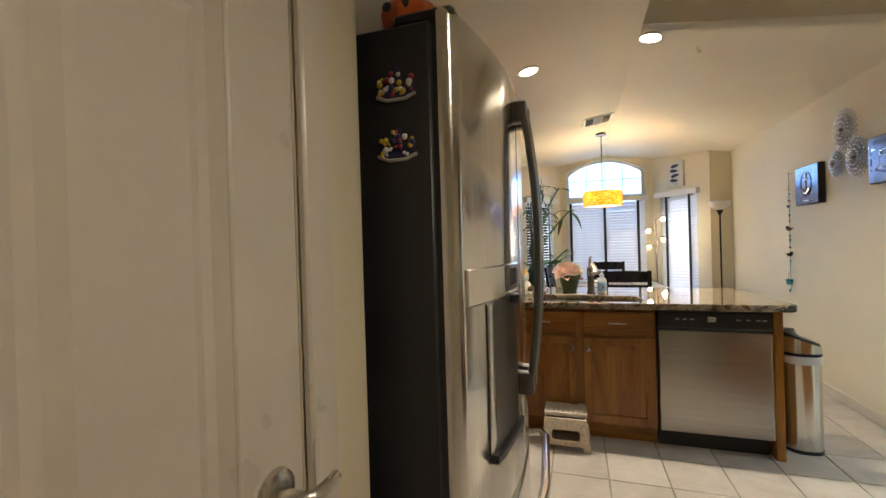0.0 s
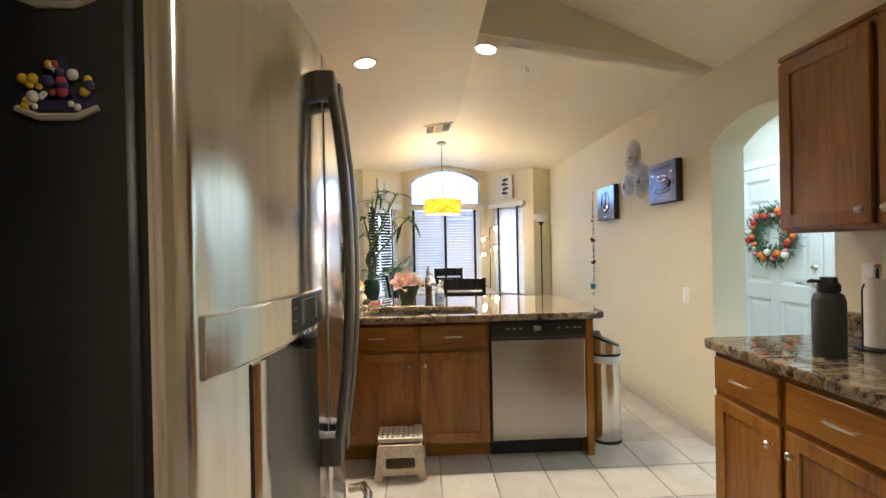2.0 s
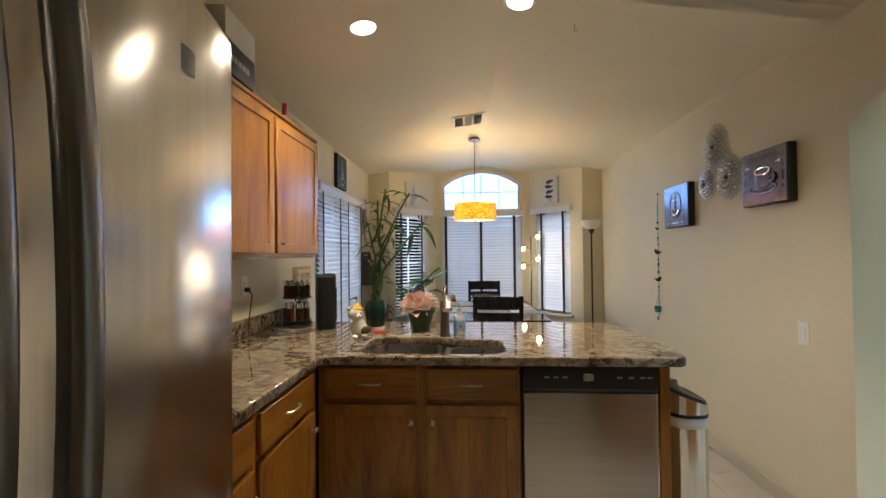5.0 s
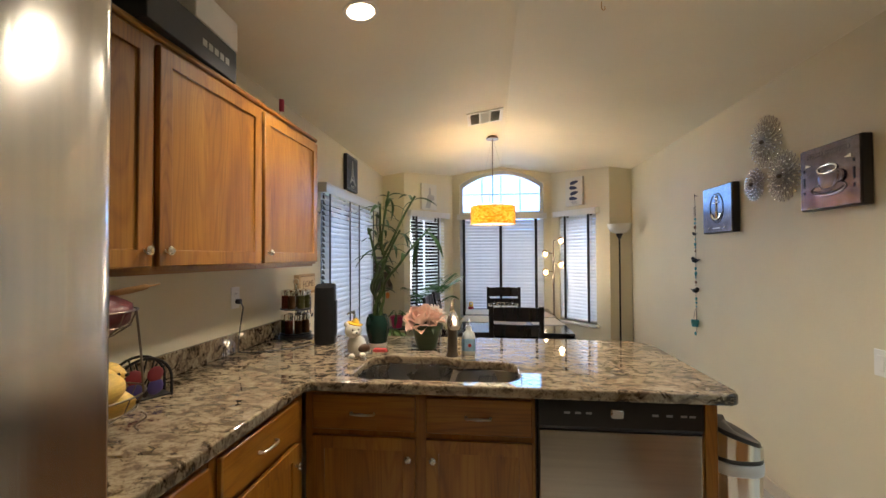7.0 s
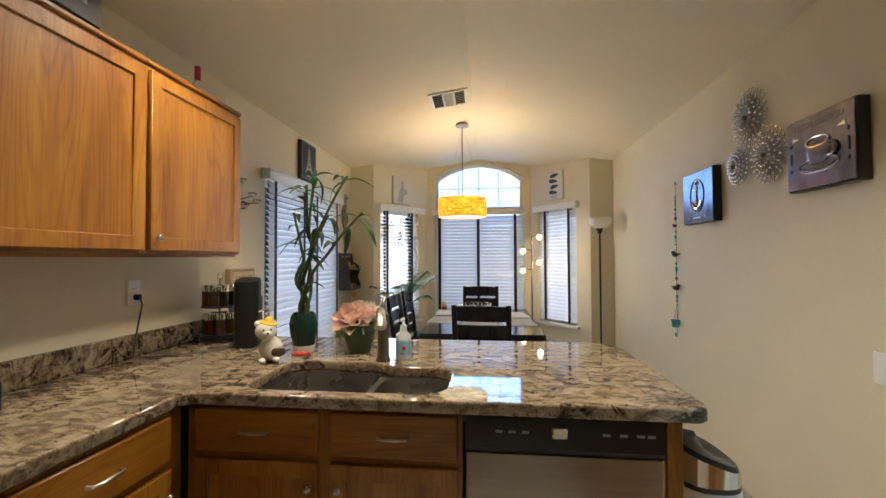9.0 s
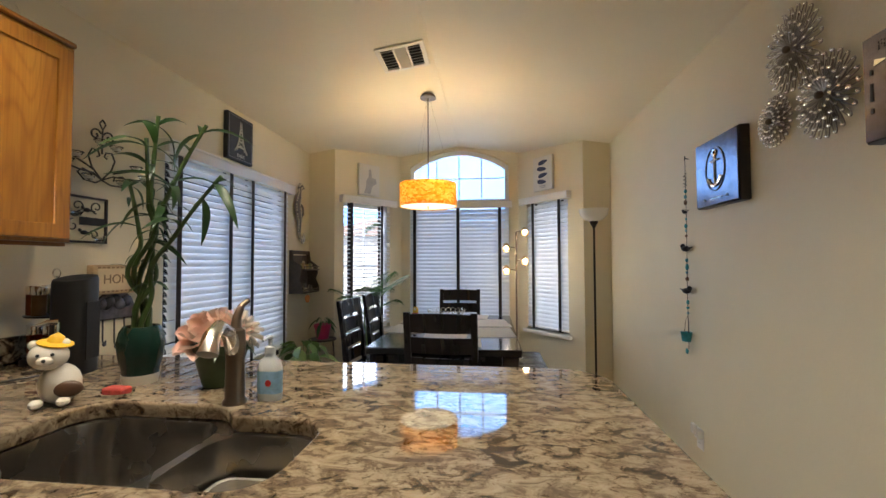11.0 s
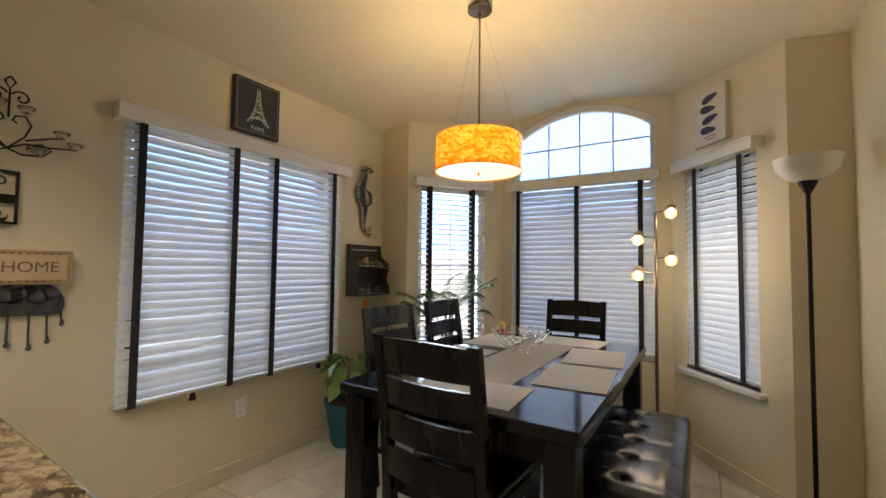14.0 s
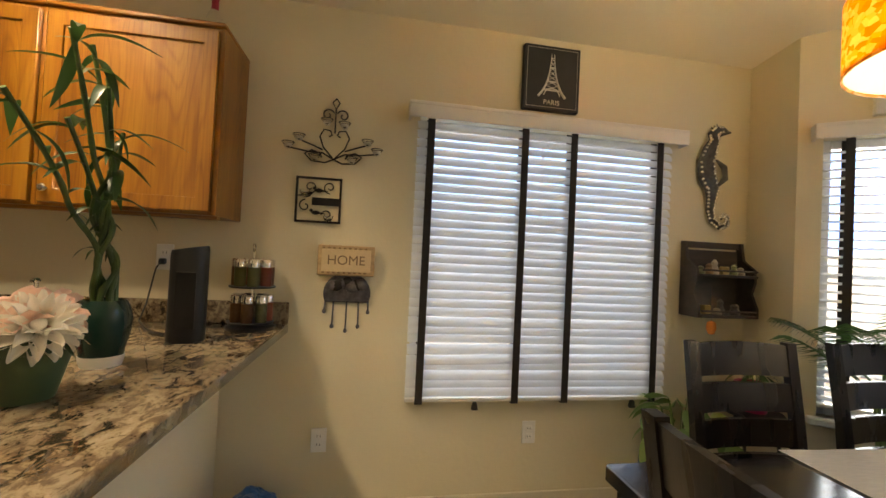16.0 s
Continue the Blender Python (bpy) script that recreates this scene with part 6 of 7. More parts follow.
# ---- on and round the dining table ----
MAT = surf("woven_placemat", (0.90, 0.86, 0.82), 0.85, vary=0.08, scale=20, bump=0.25, grain=160, stretch=(1, 6, 1))
RUNNER = surf("taupe_runner", (0.36, 0.31, 0.265), 0.8, vary=0.12, scale=14, bump=0.5, grain=180, stretch=(6, 1, 1))
rn = thing("table_runner", "taupe woven runner along the table", "runner", pose(0.715, 6.22, 0.7605))
part("cloth", box(-0.155, -0.58, 0, 0.155, 0.58, 0.0018), RUNNER, rn, smooth=False)
for x, y, a in ((0.765, 5.54, 3), (1.065, 5.985, 94), (1.045, 6.46, 97), (0.80, 6.86, -3), (0.385, 6.10, 87), (0.385, 6.63, 92)):
    pm = thing("placemat", "pale beige woven placemat on the dark table", "placemat", pose(x, y, 0.7628, 0, 0, a), "placemats")
    bm = bmesh.new()
    n = 12
    top = [[bm.verts.new((-0.215 + 0.43 * i / n, -0.148 + 0.296 * j / 6, 0.0016 + 0.0014 * math.sin(i * 1.3 + x * 9) * math.sin(j * 1.1 + y * 5))) for j in range(7)] for i in range(n + 1)]
    for i in range(n):
        for j in range(6):
            bm.faces.new((top[i][j], top[i + 1][j], top[i + 1][j + 1], top[i][j + 1]))
    bmesh.ops.solidify(bm, geom=bm.faces[:], thickness=0.0022)
    part("weave", bm, MAT, pm, smooth=60)

wb = thing("wire_bowl", "open silver wire bowl made of looped rings", "bowl", pose(0.665, 6.33, 0.7645))
loops = mesh_of(tube([(0.021 * math.cos(2 * math.pi * k / 14), 0, 0.021 * math.sin(2 * math.pi * k / 14)) for k in range(15)], 0.0019, 5), True, 60)
loops.materials.append(CHROME)
for row, (rad, z, n, lean) in enumerate(((0.06, 0.014, 9, 70), (0.095, 0.032, 13, 55), (0.128, 0.062, 18, 42), (0.155, 0.098, 22, 34))):
    for k in range(n):
        a = 2 * math.pi * (k + 0.5 * (row % 2)) / n
        part("loop", loops, CHROME, wb, m=pose(rad * math.cos(a), rad * math.sin(a), z + 0.012, 0, 0, math.degrees(a) + 90) @ pose(0, 0, 0, lean))
part("base_ring", tube([(0.045 * math.cos(2 * math.pi * k / 24), 0.045 * math.sin(2 * math.pi * k / 24), 0.003) for k in range(25)], 0.003, 6), CHROME, wb)
ty = thing("toy", "small yellow and red plastic toy on the table", "toy", pose(0.285, 6.93, 0.7605))
part("base", box(-0.032, -0.022, 0.0, 0.032, 0.022, 0.03, 0.006), RED, ty)
part("body", lathe([(0, 0.03), (0.026, 0.031), (0.029, 0.05), (0.026, 0.075), (0.014, 0.088), (0, 0.09)], 14), YELLOW, ty)
part("eye", lathe([(0, 0.0), (0.012, 0.0), (0.012, 0.008), (0, 0.008)], 12), FROST, ty, m=pose(0, -0.021, 0.066, 90))


def potted(name, label, x, y, z, rim, foot, h, material):
    p = thing(name, label, "plant", pose(x, y, z))
    part("pot", lathe([(0, 0), (foot, 0), (foot + 0.004, 0.01), (rim * 0.98, h - 0.03), (rim + 0.006, h - 0.028), (rim + 0.006, h), (rim - 0.008, h), (rim - 0.014, h - 0.04), (0, h - 0.04)], 32), material, p)
    part("soil", lathe([(0, h - 0.032), (rim * 0.6, h - 0.030), (rim - 0.016, h - 0.036)], 20), SOIL, p)
    return p


def spray(parent, r, count, mesh, material, stems, z0, reach, rise, rad, name="leaf"):
    """Stems that fan out of a pot, each ending in a leaf."""
    for k in range(count):
        a = 2 * math.pi * (k * 0.382) + r.uniform(-0.3, 0.3)
        out, up = r.uniform(0.35, 1.0) * reach, r.uniform(0.5, 1.0) * rise
        p0, p2 = Vector((0.02 * math.cos(a), 0.02 * math.sin(a), z0)), Vector((out * math.cos(a), out * math.sin(a), z0 + up))
        p1 = (p0 + p2) / 2 + Vector((0, 0, 0.25 * up))
        part("stem", tube([p0, p1, p2], [rad, rad * 0.8, rad * 0.6], 5), stems, parent)
        part(name, mesh, material, parent, m=pose(*p2, r.uniform(-35, 35), r.uniform(-10, 45), math.degrees(a) + r.uniform(-30, 30)) @ Matrix.Scale(r.uniform(0.75, 1.15), 4))


leafbig = mesh_of(leaf(0.17, 0.085, 0.55, 0.3, 8), True, 60)
leafbig.materials.append(LEAFL)
pt = potted("potted_plant", "leafy green houseplant in a teal ceramic pot", -0.60, 6.28, 0.0, 0.172, 0.12, 0.30, TEAL)
spray(pt, random.Random(5), 26, leafbig, LEAFL, STALK, 0.26, 0.17, 0.34, 0.004)

ps = thing("plant_stand", "small round black metal plant stand", "stand", pose(-0.60, 6.70, 0))
part("top", lathe([(0, 0.54), (0.13, 0.54), (0.135, 0.547), (0.13, 0.555), (0, 0.555)], 24), IRON, ps)
for k in range(3):
    a = 2 * math.pi * k / 3 + 0.5
    part("leg", tube([(0.10 * math.cos(a), 0.10 * math.sin(a), 0.54), (0.12 * math.cos(a), 0.12 * math.sin(a), 0.25), (0.10 * math.cos(a), 0.10 * math.sin(a), 0)], 0.008, 6), IRON, ps)
pk = potted("potted_plant", "small plant in a bright magenta pot on a stand", -0.60, 6.70, 0.5555, 0.078, 0.055, 0.14, PINK)
leafthin = mesh_of(leaf(0.16, 0.022, 0.6, 0.2, 7), True, 60)
leafthin.materials.append(LEAF)
spray(pk, random.Random(6), 12, leafthin, LEAF, STALK, 0.11, 0.06, 0.10, 0.002)


def frond(length, droop, n, lw):
    bm = bmesh.new()
    pts = []
    for k in range(13):
        t = k / 12
        pts.append(Vector((length * t * (0.80 - 0.25 * droop * t), 0, length * (0.85 * t - droop * t * t))))
    tube(pts, [0.0045 * (1 - 0.8 * k / 12) for k in range(13)], 5, bm)
    for k in range(n):
        t = 0.22 + 0.76 * k / (n - 1)
        i = min(11, int(t * 12))
        p = pts[i].lerp(pts[i + 1], t * 12 - i)
        d = (pts[i + 1] - pts[i]).normalized()
        ll = 0.17 * math.sin(math.pi * (0.15 + 0.75 * t)) + 0.03
        for s in (-1, 1):
            tip = p + d * ll * 0.50 + Vector((0, s * ll * 0.80, -0.22 * ll))
            mid = p + d * ll * 0.28 + Vector((0, s * ll * 0.40, 0.012))
            w = d.cross(Vector((0, 0, 1))).normalized().cross(d) * lw + d * lw * 0.6
            v = [bm.verts.new(q) for q in (p - w * 0.3, mid - w, tip, mid + w, p + w * 0.3)]
            bm.faces.new(v)
    return bm


pl = potted("palm_plant", "feathery green palm in a dark floor pot", -0.22, 6.98, 0.0, 0.13, 0.10, 0.26, BLACK)
r = random.Random(12)
for k in range(13):
    a = k * 137.5 + r.uniform(-15, 15)
    L = r.uniform(0.36, 0.54)
    base = r.uniform(0.70, 0.98)
    part("stem", tube([(0.02 * math.cos(radians(a)), 0.02 * math.sin(radians(a)), 0.22), (0.05 * math.cos(radians(a)), 0.05 * math.sin(radians(a)), base)], 0.006, 6), STALK, pl)
    part("frond", frond(L, r.uniform(0.25, 0.6), 14, 0.0030), LEAF, pl, m=pose(0.05 * math.cos(radians(a)), 0.05 * math.sin(radians(a)), base - 0.003, 0, 0, a), smooth=False)

# ---- on the worktop ----
vz = thing("bamboo_plant", "curly lucky bamboo in a dark green glazed vase", "plant", pose(-0.085, 4.02, 0.9125))
VASE = surf("green_vase_glaze", (0.007, 0.028, 0.021), 0.18, vary=0.35, scale=8, bump=0.1, grain=20)
part("vase", lathe([(0, 0.0), (0.045, 0.0), (0.05, 0.02), (0.052, 0.045), (0.062, 0.085), (0.067, 0.13), (0.060, 0.165), (0.050, 0.182), (0.045, 0.178), (0.048, 0.15), (0, 0.15)], 26), VASE, vz)
part("foot", lathe([(0, -0.0005), (0.047, -0.0005), (0.052, 0.02), (0.0525, 0.03), (0.05, 0.02), (0, 0.02)], 22), CANVAS, vz, "pale unglazed foot")
r = random.Random(9)
BSTALK = plain("dark_bamboo_stalk", (0.045, 0.085, 0.022), 0.4, vary=0.4, scale=20)
bleaf = mesh_of(leaf(0.155, 0.026, 1.0, 0.35, 8), True, 60)
BLEAF = leaf_mat("dark_bamboo_leaf", (0.006, 0.022, 0.007), (0.022, 0.060, 0.014))
bleaf.materials.append(BLEAF)
for k in range(6):
    a = 2 * math.pi * k / 6
    lean = Vector((-0.07 + 0.075 * k + r.uniform(-0.02, 0.02), r.uniform(-0.05, 0.06), 0))
    h = r.uniform(0.62, 0.92)
    curl = r.uniform(0.02, 0.05)
    pts = []
    for q in range(25):
        t = q / 24
        c = curl * math.sin(math.pi * min(1, max(0, (t - 0.15) / 0.5)))
        pts.append(Vector((0.022 * math.cos(a), 0.022 * math.sin(a), 0.12)) + lean * (t * t) + Vector((c * math.cos(a + 9 * t), c * math.sin(a + 9 * t), (h - 0.12) * t)))
    part("stalk", tube(pts, [0.0085 * (1 - 0.35 * q / 24) * (1.18 if q % 4 == 0 else 1) for q in range(25)], 8), BSTALK, vz)
    for q in range(9, 25, 2):
        for rep in range(1 if q < 23 else 3):
            yaw = r.uniform(0, 360)
            part("leaf", bleaf, BLEAF, vz, m=pose(*pts[q], r.uniform(-20, 20), r.uniform(-55, 25), yaw) @ Matrix.Scale(r.uniform(0.5, 1.15) * (0.5 if q < 15 else 1), 4))

fp = potted("flower_pot", "green ceramic pot of peach and white artificial roses", 0.188, 4.03, 0.9125, 0.080, 0.05, 0.135, surf("sage_glaze", (0.055, 0.095, 0.045), 0.35, vary=0.12, bump=0.05))
fp["category"] = "flowers"
PEACH = leaf_mat("peach_petal", (0.78, 0.44, 0.35), (0.92, 0.62, 0.52))
CREAMP = leaf_mat("cream_petal", (0.82, 0.75, 0.62), (0.92, 0.87, 0.76))


def petal(w, h, cup):
    bm = bmesh.new()
    g = [[bm.verts.new((w * (i / 4 - 0.5) * math.sin(math.pi * (0.18 + 0.72 * j / 5)), -cup * (1 - (i / 2 - 1) ** 2) * h - 0.25 * h * (j / 5) ** 2, h * j / 5)) for j in range(6)] for i in range(5)]
    for i in range(4):
        for j in range(5):
            bm.faces.new((g[i][j], g[i + 1][j], g[i + 1][j + 1], g[i][j + 1]))
    return mesh_of(bm, True, 80)


rosepetal, daisypetal = petal(0.055, 0.045, 0.30), petal(0.026, 0.062, 0.15)
rosepetal.materials.append(PEACH)
daisypetal.materials.append(CREAMP)


def bloom(parent, x, y, z, size, mesh, material, layers, tilt, yaw):
    f = part("flower", ball(0.014 * size, 10), material, parent, m=pose(x, y, z, tilt, 0, yaw))
    i = 0
    for n, rad, open_ in layers:
        for k in range(n):
            a = 360 * k / n + 23 * i
            part("petal", mesh, material, f, m=pose(rad * size * math.sin(radians(a)), -rad * size * math.cos(radians(a)), -0.012 * size, 0, 0, a) @ pose(0, 0, 0, open_) @ Matrix.Scale(size, 4))
        i += 1


rose = ((4, 0.006, 0), (5, 0.014, 16), (6, 0.022, 38), (7, 0.026, 62))
daisy = ((9, 0.006, 20), (12, 0.010, 42), (14, 0.012, 66), (14, 0.012, 84))
bloom(fp, -0.03, -0.035, 0.172, 1.4, rosepetal, PEACH, rose, 38, -10)
bloom(fp, 0.035, -0.01, 0.18, 1.05, rosepetal, PEACH, rose, 20, 60)
bloom(fp, -0.015, 0.03, 0.185, 1.0, rosepetal, PEACH, rose, 25, 170)
bloom(fp, 0.045, 0.05, 0.168, 1.05, daisypetal, CREAMP, daisy, 52, 135)
for k in range(5):
    part("leaf", bleaf, LEAF, fp, m=pose(0.03 * math.cos(k * 1.3), 0.03 * math.sin(k * 1.3), 0.13, 0, -20, k * 74) @ Matrix.Scale(0.6, 4))

sb = thing("soap_bottle", "clear pump bottle of hand soap with a blue label", "soap", pose(0.425, 3.905, 0.9125))
SOAP = surf("milky_soap_plastic", (0.68, 0.72, 0.74), 0.15, vary=0.05, bump=0)
ring = rounded(-0.034, -0.021, 0.034, 0.021, 0.019)
part("bottle", loft([[(x * k, y * k, z) for x, y in ring] for k, z in ((0.95, 0), (1, 0.006), (1, 0.085), (0.86, 0.108), (0.45, 0.122), (0.42, 0.132))], True, True), SOAP, sb)
part("label", loft([[(x * 1.012, y * 1.012, z) for x, y in ring] for z in (0.02, 0.082)]), plain("blue_label", (0.30, 0.52, 0.74), 0.4, vary=0.25, scale=40), sb)
part("label_mark", lathe([(0, 0), (0.009, 0), (0.009, 0.001), (0, 0.001)], 14), RED, sb, m=pose(0.006, -0.0215, 0.05, 90))
part("collar", lathe([(0, 0.130), (0.015, 0.130), (0.015, 0.146), (0.006, 0.150), (0.005, 0.172), (0, 0.172)], 14), SOAP, sb)
part("nozzle", tube([(0.0, 0, 0.172), (0.0, -0.012, 0.176), (0.0, -0.04, 0.170)], [0.008, 0.006, 0.004], 8), SOAP, sb)

cd = thing("soap_figurine", "white ceramic animal soap dispenser with a yellow hat", "soap dispenser", pose(-0.14, 3.80, 0.9125, 0, 0, 38))
CERAM = surf("white_ceramic", (0.74, 0.70, 0.62), 0.2, vary=0.04, bump=0.02)
bd = ball(0.048, 18, None, (0.01, 0.005, 0.055), 1.15, 1.0, 0.85)
ball(0.040, 18, bd, (-0.012, -0.008, 0.135), 0.95, 1.1, 0.9)
for x in (-0.044, 0.018):
    ball(0.014, 10, bd, (x, 0.0, 0.165))
for x in (-0.03, 0.025):
    ball(0.016, 10, bd, (x, -0.035, 0.014), 0.8, 1.0, 1.3)
ball(0.016, 10, bd, (-0.012, -0.042, 0.126), 0.8, 1.2, 0.9)
tagged(part("statue", bd, CERAM, cd), "white glazed animal figure")
part("hat", lathe([(0.0, 0.03), (0.016, 0.018), (0.020, 0.004), (0.040, 0.0), (0.038, -0.004), (0, 0.0)], 20), YELLOW, cd, "yellow glazed hat", pose(0.0, 0.0, 0.168, 8, 12))
part("sponge_mouth", ball(0.032, 16, None, (0, 0, 0), 0.7, 1.0, 0.4), plain("brown_glaze", (0.09, 0.045, 0.025), 0.4), cd, "brown oval opening", pose(0.035, -0.032, 0.045))
for x in (-0.027, 0.003):
    part("eye_dot", ball(0.0045, 8), BLACK, cd, m=pose(x, -0.044, 0.143))
part("nose_dot", ball(0.005, 8), BLACK, cd, m=pose(-0.012, -0.057, 0.130))
part("pump", merged(tube([(0, 0.012, 0.19), (0, 0.012, 0.222)], 0.006, 8), tube([(0, 0.012, 0.222), (-0.02, 0.006, 0.224), (-0.04, 0.002, 0.216)], [0.009, 0.006, 0.004], 8)), CHROME, cd, "chrome pump")

sd = thing("sponge_dish", "small red sponge dish beside the vase", "dish", pose(-0.035, 3.885, 0.9125))
part("dish", lathe([(0, 0.0), (0.038, 0.0), (0.046, 0.012), (0.042, 0.012), (0.036, 0.005), (0, 0.005)], 20, sx=1.1, sy=0.7), CHROME, sd)
part("sponge", box(-0.034, -0.02, 0.006, 0.034, 0.02, 0.026, 0.005), surf("red_sponge", (0.45, 0.06, 0.05), 0.9, vary=0.3, scale=60, bump=0.6), sd)

sp = thing("fan_heater", "black rounded tower fan heater on the granite worktop", "heater", pose(-0.42, 4.10, 0.9125, 0, 0, 12))
ring = rounded(-0.06, -0.06, 0.06, 0.06, 0.045)
part("body", loft([[(x * k, y * k, z + (0.012 * y / 0.068 if z > 0.3 else 0)) for x, y in ring] for k, z in ((0.97, 0.0), (1, 0.01), (0.98, 0.322), (0.93, 0.335))], True, True), surf("matte_black_plastic", (0.005, 0.005, 0.006), 0.5, vary=0.2, bump=0.05), sp)
part("grille", box(0.0585, -0.032, 0.05, 0.0625, 0.032, 0.25, 0.001), IRON, sp, "vent grille", smooth=False)
part("base", box(-0.056, -0.056, -0.0005, 0.056, 0.056, 0.003), IRON, sp, smooth=False)
cbl = thing("power_cable", "black power cable lying on the granite worktop", "cable", pose(0, 0, 0))
part("cable", tube([(LEFT + 0.03, 3.84, 1.185), (LEFT + 0.055, 3.83, 1.15), (LEFT + 0.05, 3.80, 1.0), (LEFT + 0.06, 3.78, 0.925), (-0.70, 3.82, 0.917), (-0.6, 3.88, 0.917), (-0.52, 3.95, 0.917), (-0.47, 4.06, 0.917)], 0.0035, 6), BLACK, cbl)
part("plug", box(LEFT + 0.009, 3.828, 1.168, LEFT + 0.036, 3.852, 1.194, 0.004), BLACK, cbl)

sr = thing("spice_rack", "two-tier chrome carousel of glass spice jars", "spice rack", pose(-0.675, 4.25, 0.9125) @ Matrix.Scale(1.12, 4))
part("base", lathe([(0, 0.0), (0.088, 0.0), (0.090, 0.012), (0.07, 0.022), (0, 0.022)], 24), BLACK, sr)
part("post", tube([(0, 0, 0.02), (0, 0, 0.30)], 0.006, 8), CHROME, sr)
part("loop", tube(arc((0, 0, 0.31), 0.016, -90, 270, 12), 0.0025, 6), CHROME, sr)
spices = [plain("spice_brown", (0.16, 0.07, 0.02), 0.9), plain("spice_green", (0.12, 0.12, 0.04), 0.9), plain("spice_red", (0.25, 0.05, 0.02), 0.9)]
for tier, z in ((0, 0.03), (1, 0.165)):
    part("tier", lathe([(0, z - 0.006), (0.082, z - 0.006), (0.084, z), (0.0, z)], 24), BLACK, sr)
    for k in range(7):
        a = 2 * math.pi * (k + 0.3 * tier) / 7
        j = part("jar", lathe([(0, 0.0), (0.019, 0.0), (0.0195, 0.07), (0, 0.07)], 14), spices[(k + tier) % 3], sr, "glass spice jar", pose(0.057 * math.cos(a), 0.057 * math.sin(a), z + 0.001))
        part("glass", lathe([(0.0201, 0.0), (0.0205, 0.002), (0.0205, 0.075), (0.0201, 0.076)], 14), CLEAR, j)
        part("lid", lathe([(0, 0.072), (0.0215, 0.072), (0.0215, 0.098), (0.019, 0.101), (0, 0.101)], 14), CHROME, j, "chrome lid")

fbk = thing("fruit_basket", "two-tier wire basket with squash below and a red bag above", "basket", pose(-0.59, 2.83, 0.9125))
for z, rad in ((0.05, 0.135), (0.29, 0.115)):
    for q, (rr, dz) in enumerate(((rad, 0.06), (rad * 0.85, 0.015), (rad * 0.5, -0.012))):
        part("hoop", tube([(rr * math.cos(2 * math.pi * k / 28), rr * math.sin(2 * math.pi * k / 28), z + dz) for k in range(29)], 0.0028 if q == 0 else 0.0018, 6), BRONZE, fbk)
    for k in range(14):
        a = 2 * math.pi * k / 14
        part("wire", tube([(rad * math.cos(a), rad * math.sin(a), z + 0.06), (rad * 0.85 * math.cos(a), rad * 0.85 * math.sin(a), z + 0.015), (rad * 0.5 * math.cos(a), rad * 0.5 * math.sin(a), z - 0.012), (0, 0, z - 0.014)], 0.0016, 5), BRONZE, fbk)
for k in range(3):
    a = 2 * math.pi * k / 3 + 0.4
    part("post", tube([(0.137 * math.cos(a), 0.137 * math.sin(a), 0.11), (0.13 * math.cos(a), 0.13 * math.sin(a), 0.22), (0.117 * math.cos(a), 0.117 * math.sin(a), 0.35)], 0.003, 6), BRONZE, fbk)
    part("foot_scroll", tube([(0.13 * math.cos(a) * (1 + 0.12 * math.sin(q)), 0.13 * math.sin(a) * (1 + 0.12 * math.sin(q)), 0.055 - 0.009 * q + 0.002) for q in range(7)], 0.003, 6), BRONZE, fbk)
SQUASH = surf("yellow_squash", (0.62, 0.40, 0.09), 0.5, vary=0.3, scale=18, stretch=(6, 1, 1), bump=0.2)
for i, (x, y, z, a) in enumerate(((0.05, 0.02, 0.085, 20), (-0.05, 0.05, 0.085, 80), (0.02, -0.07, 0.085, 140), (-0.06, -0.045, 0.087, 30), (0.0, 0.0, 0.155, 60), (0.085, -0.03, 0.142, 100), (-0.03, 0.075, 0.148, 10))):
    sq = thing("squash", "ripe yellow ribbed squash in the basket", "squash", pose(-0.59 + x, 2.83 + y, 0.9125 + z, 0, 0, a), "squash")
    pr = [(0, -0.06), (0.022, -0.056), (0.040, -0.03), (0.043, 0.0), (0.036, 0.03), (0.018, 0.055), (0.006, 0.066), (0, 0.068)]
    part("flesh", lathe(pr, 18), SQUASH, sq, m=pose(0, 0, 0, 0, 88, 0))
    part("stem", tube([(0.062, 0, 0), (0.075, 0, 0.003)], 0.005, 6), SOIL, sq)
rb = thing("produce_bag", "dark red mesh bag in the upper basket", "bag", pose(-0.59, 2.83, 1.19))
rbm = bmesh.new()
bmesh.ops.create_icosphere(rbm, subdivisions=4, radius=0.10)
for v in rbm.verts:
    n3 = noise.noise(v.co * 22) * 0.014 + noise.noise(v.co * 50) * 0.006
    v.co = v.co * (1 + n3 / 0.1)
    v.co.z = v.co.z * 0.62 + 0.062
part("bag", rbm, surf("red_mesh_bag", (0.11, 0.012, 0.014), 0.45, vary=0.4, scale=22, bump=0.7, grain=120), rb, smooth=60)
pp = thing("rolling_pin", "turned pale wooden stick lying across the basket", "kitchen tool", pose(-0.53, 2.90, 1.318, 0, 78, 40) @ Matrix.Scale(0.7, 4))
part("stick", lathe([(0, -0.09), (0.007, -0.088), (0.012, -0.07), (0.015, 0.0), (0.012, 0.06), (0.004, 0.075), (0.003, 0.11), (0, 0.112)], 12), surf("pale_wood", (0.52, 0.30, 0.12), 0.5, vary=0.2), pp)

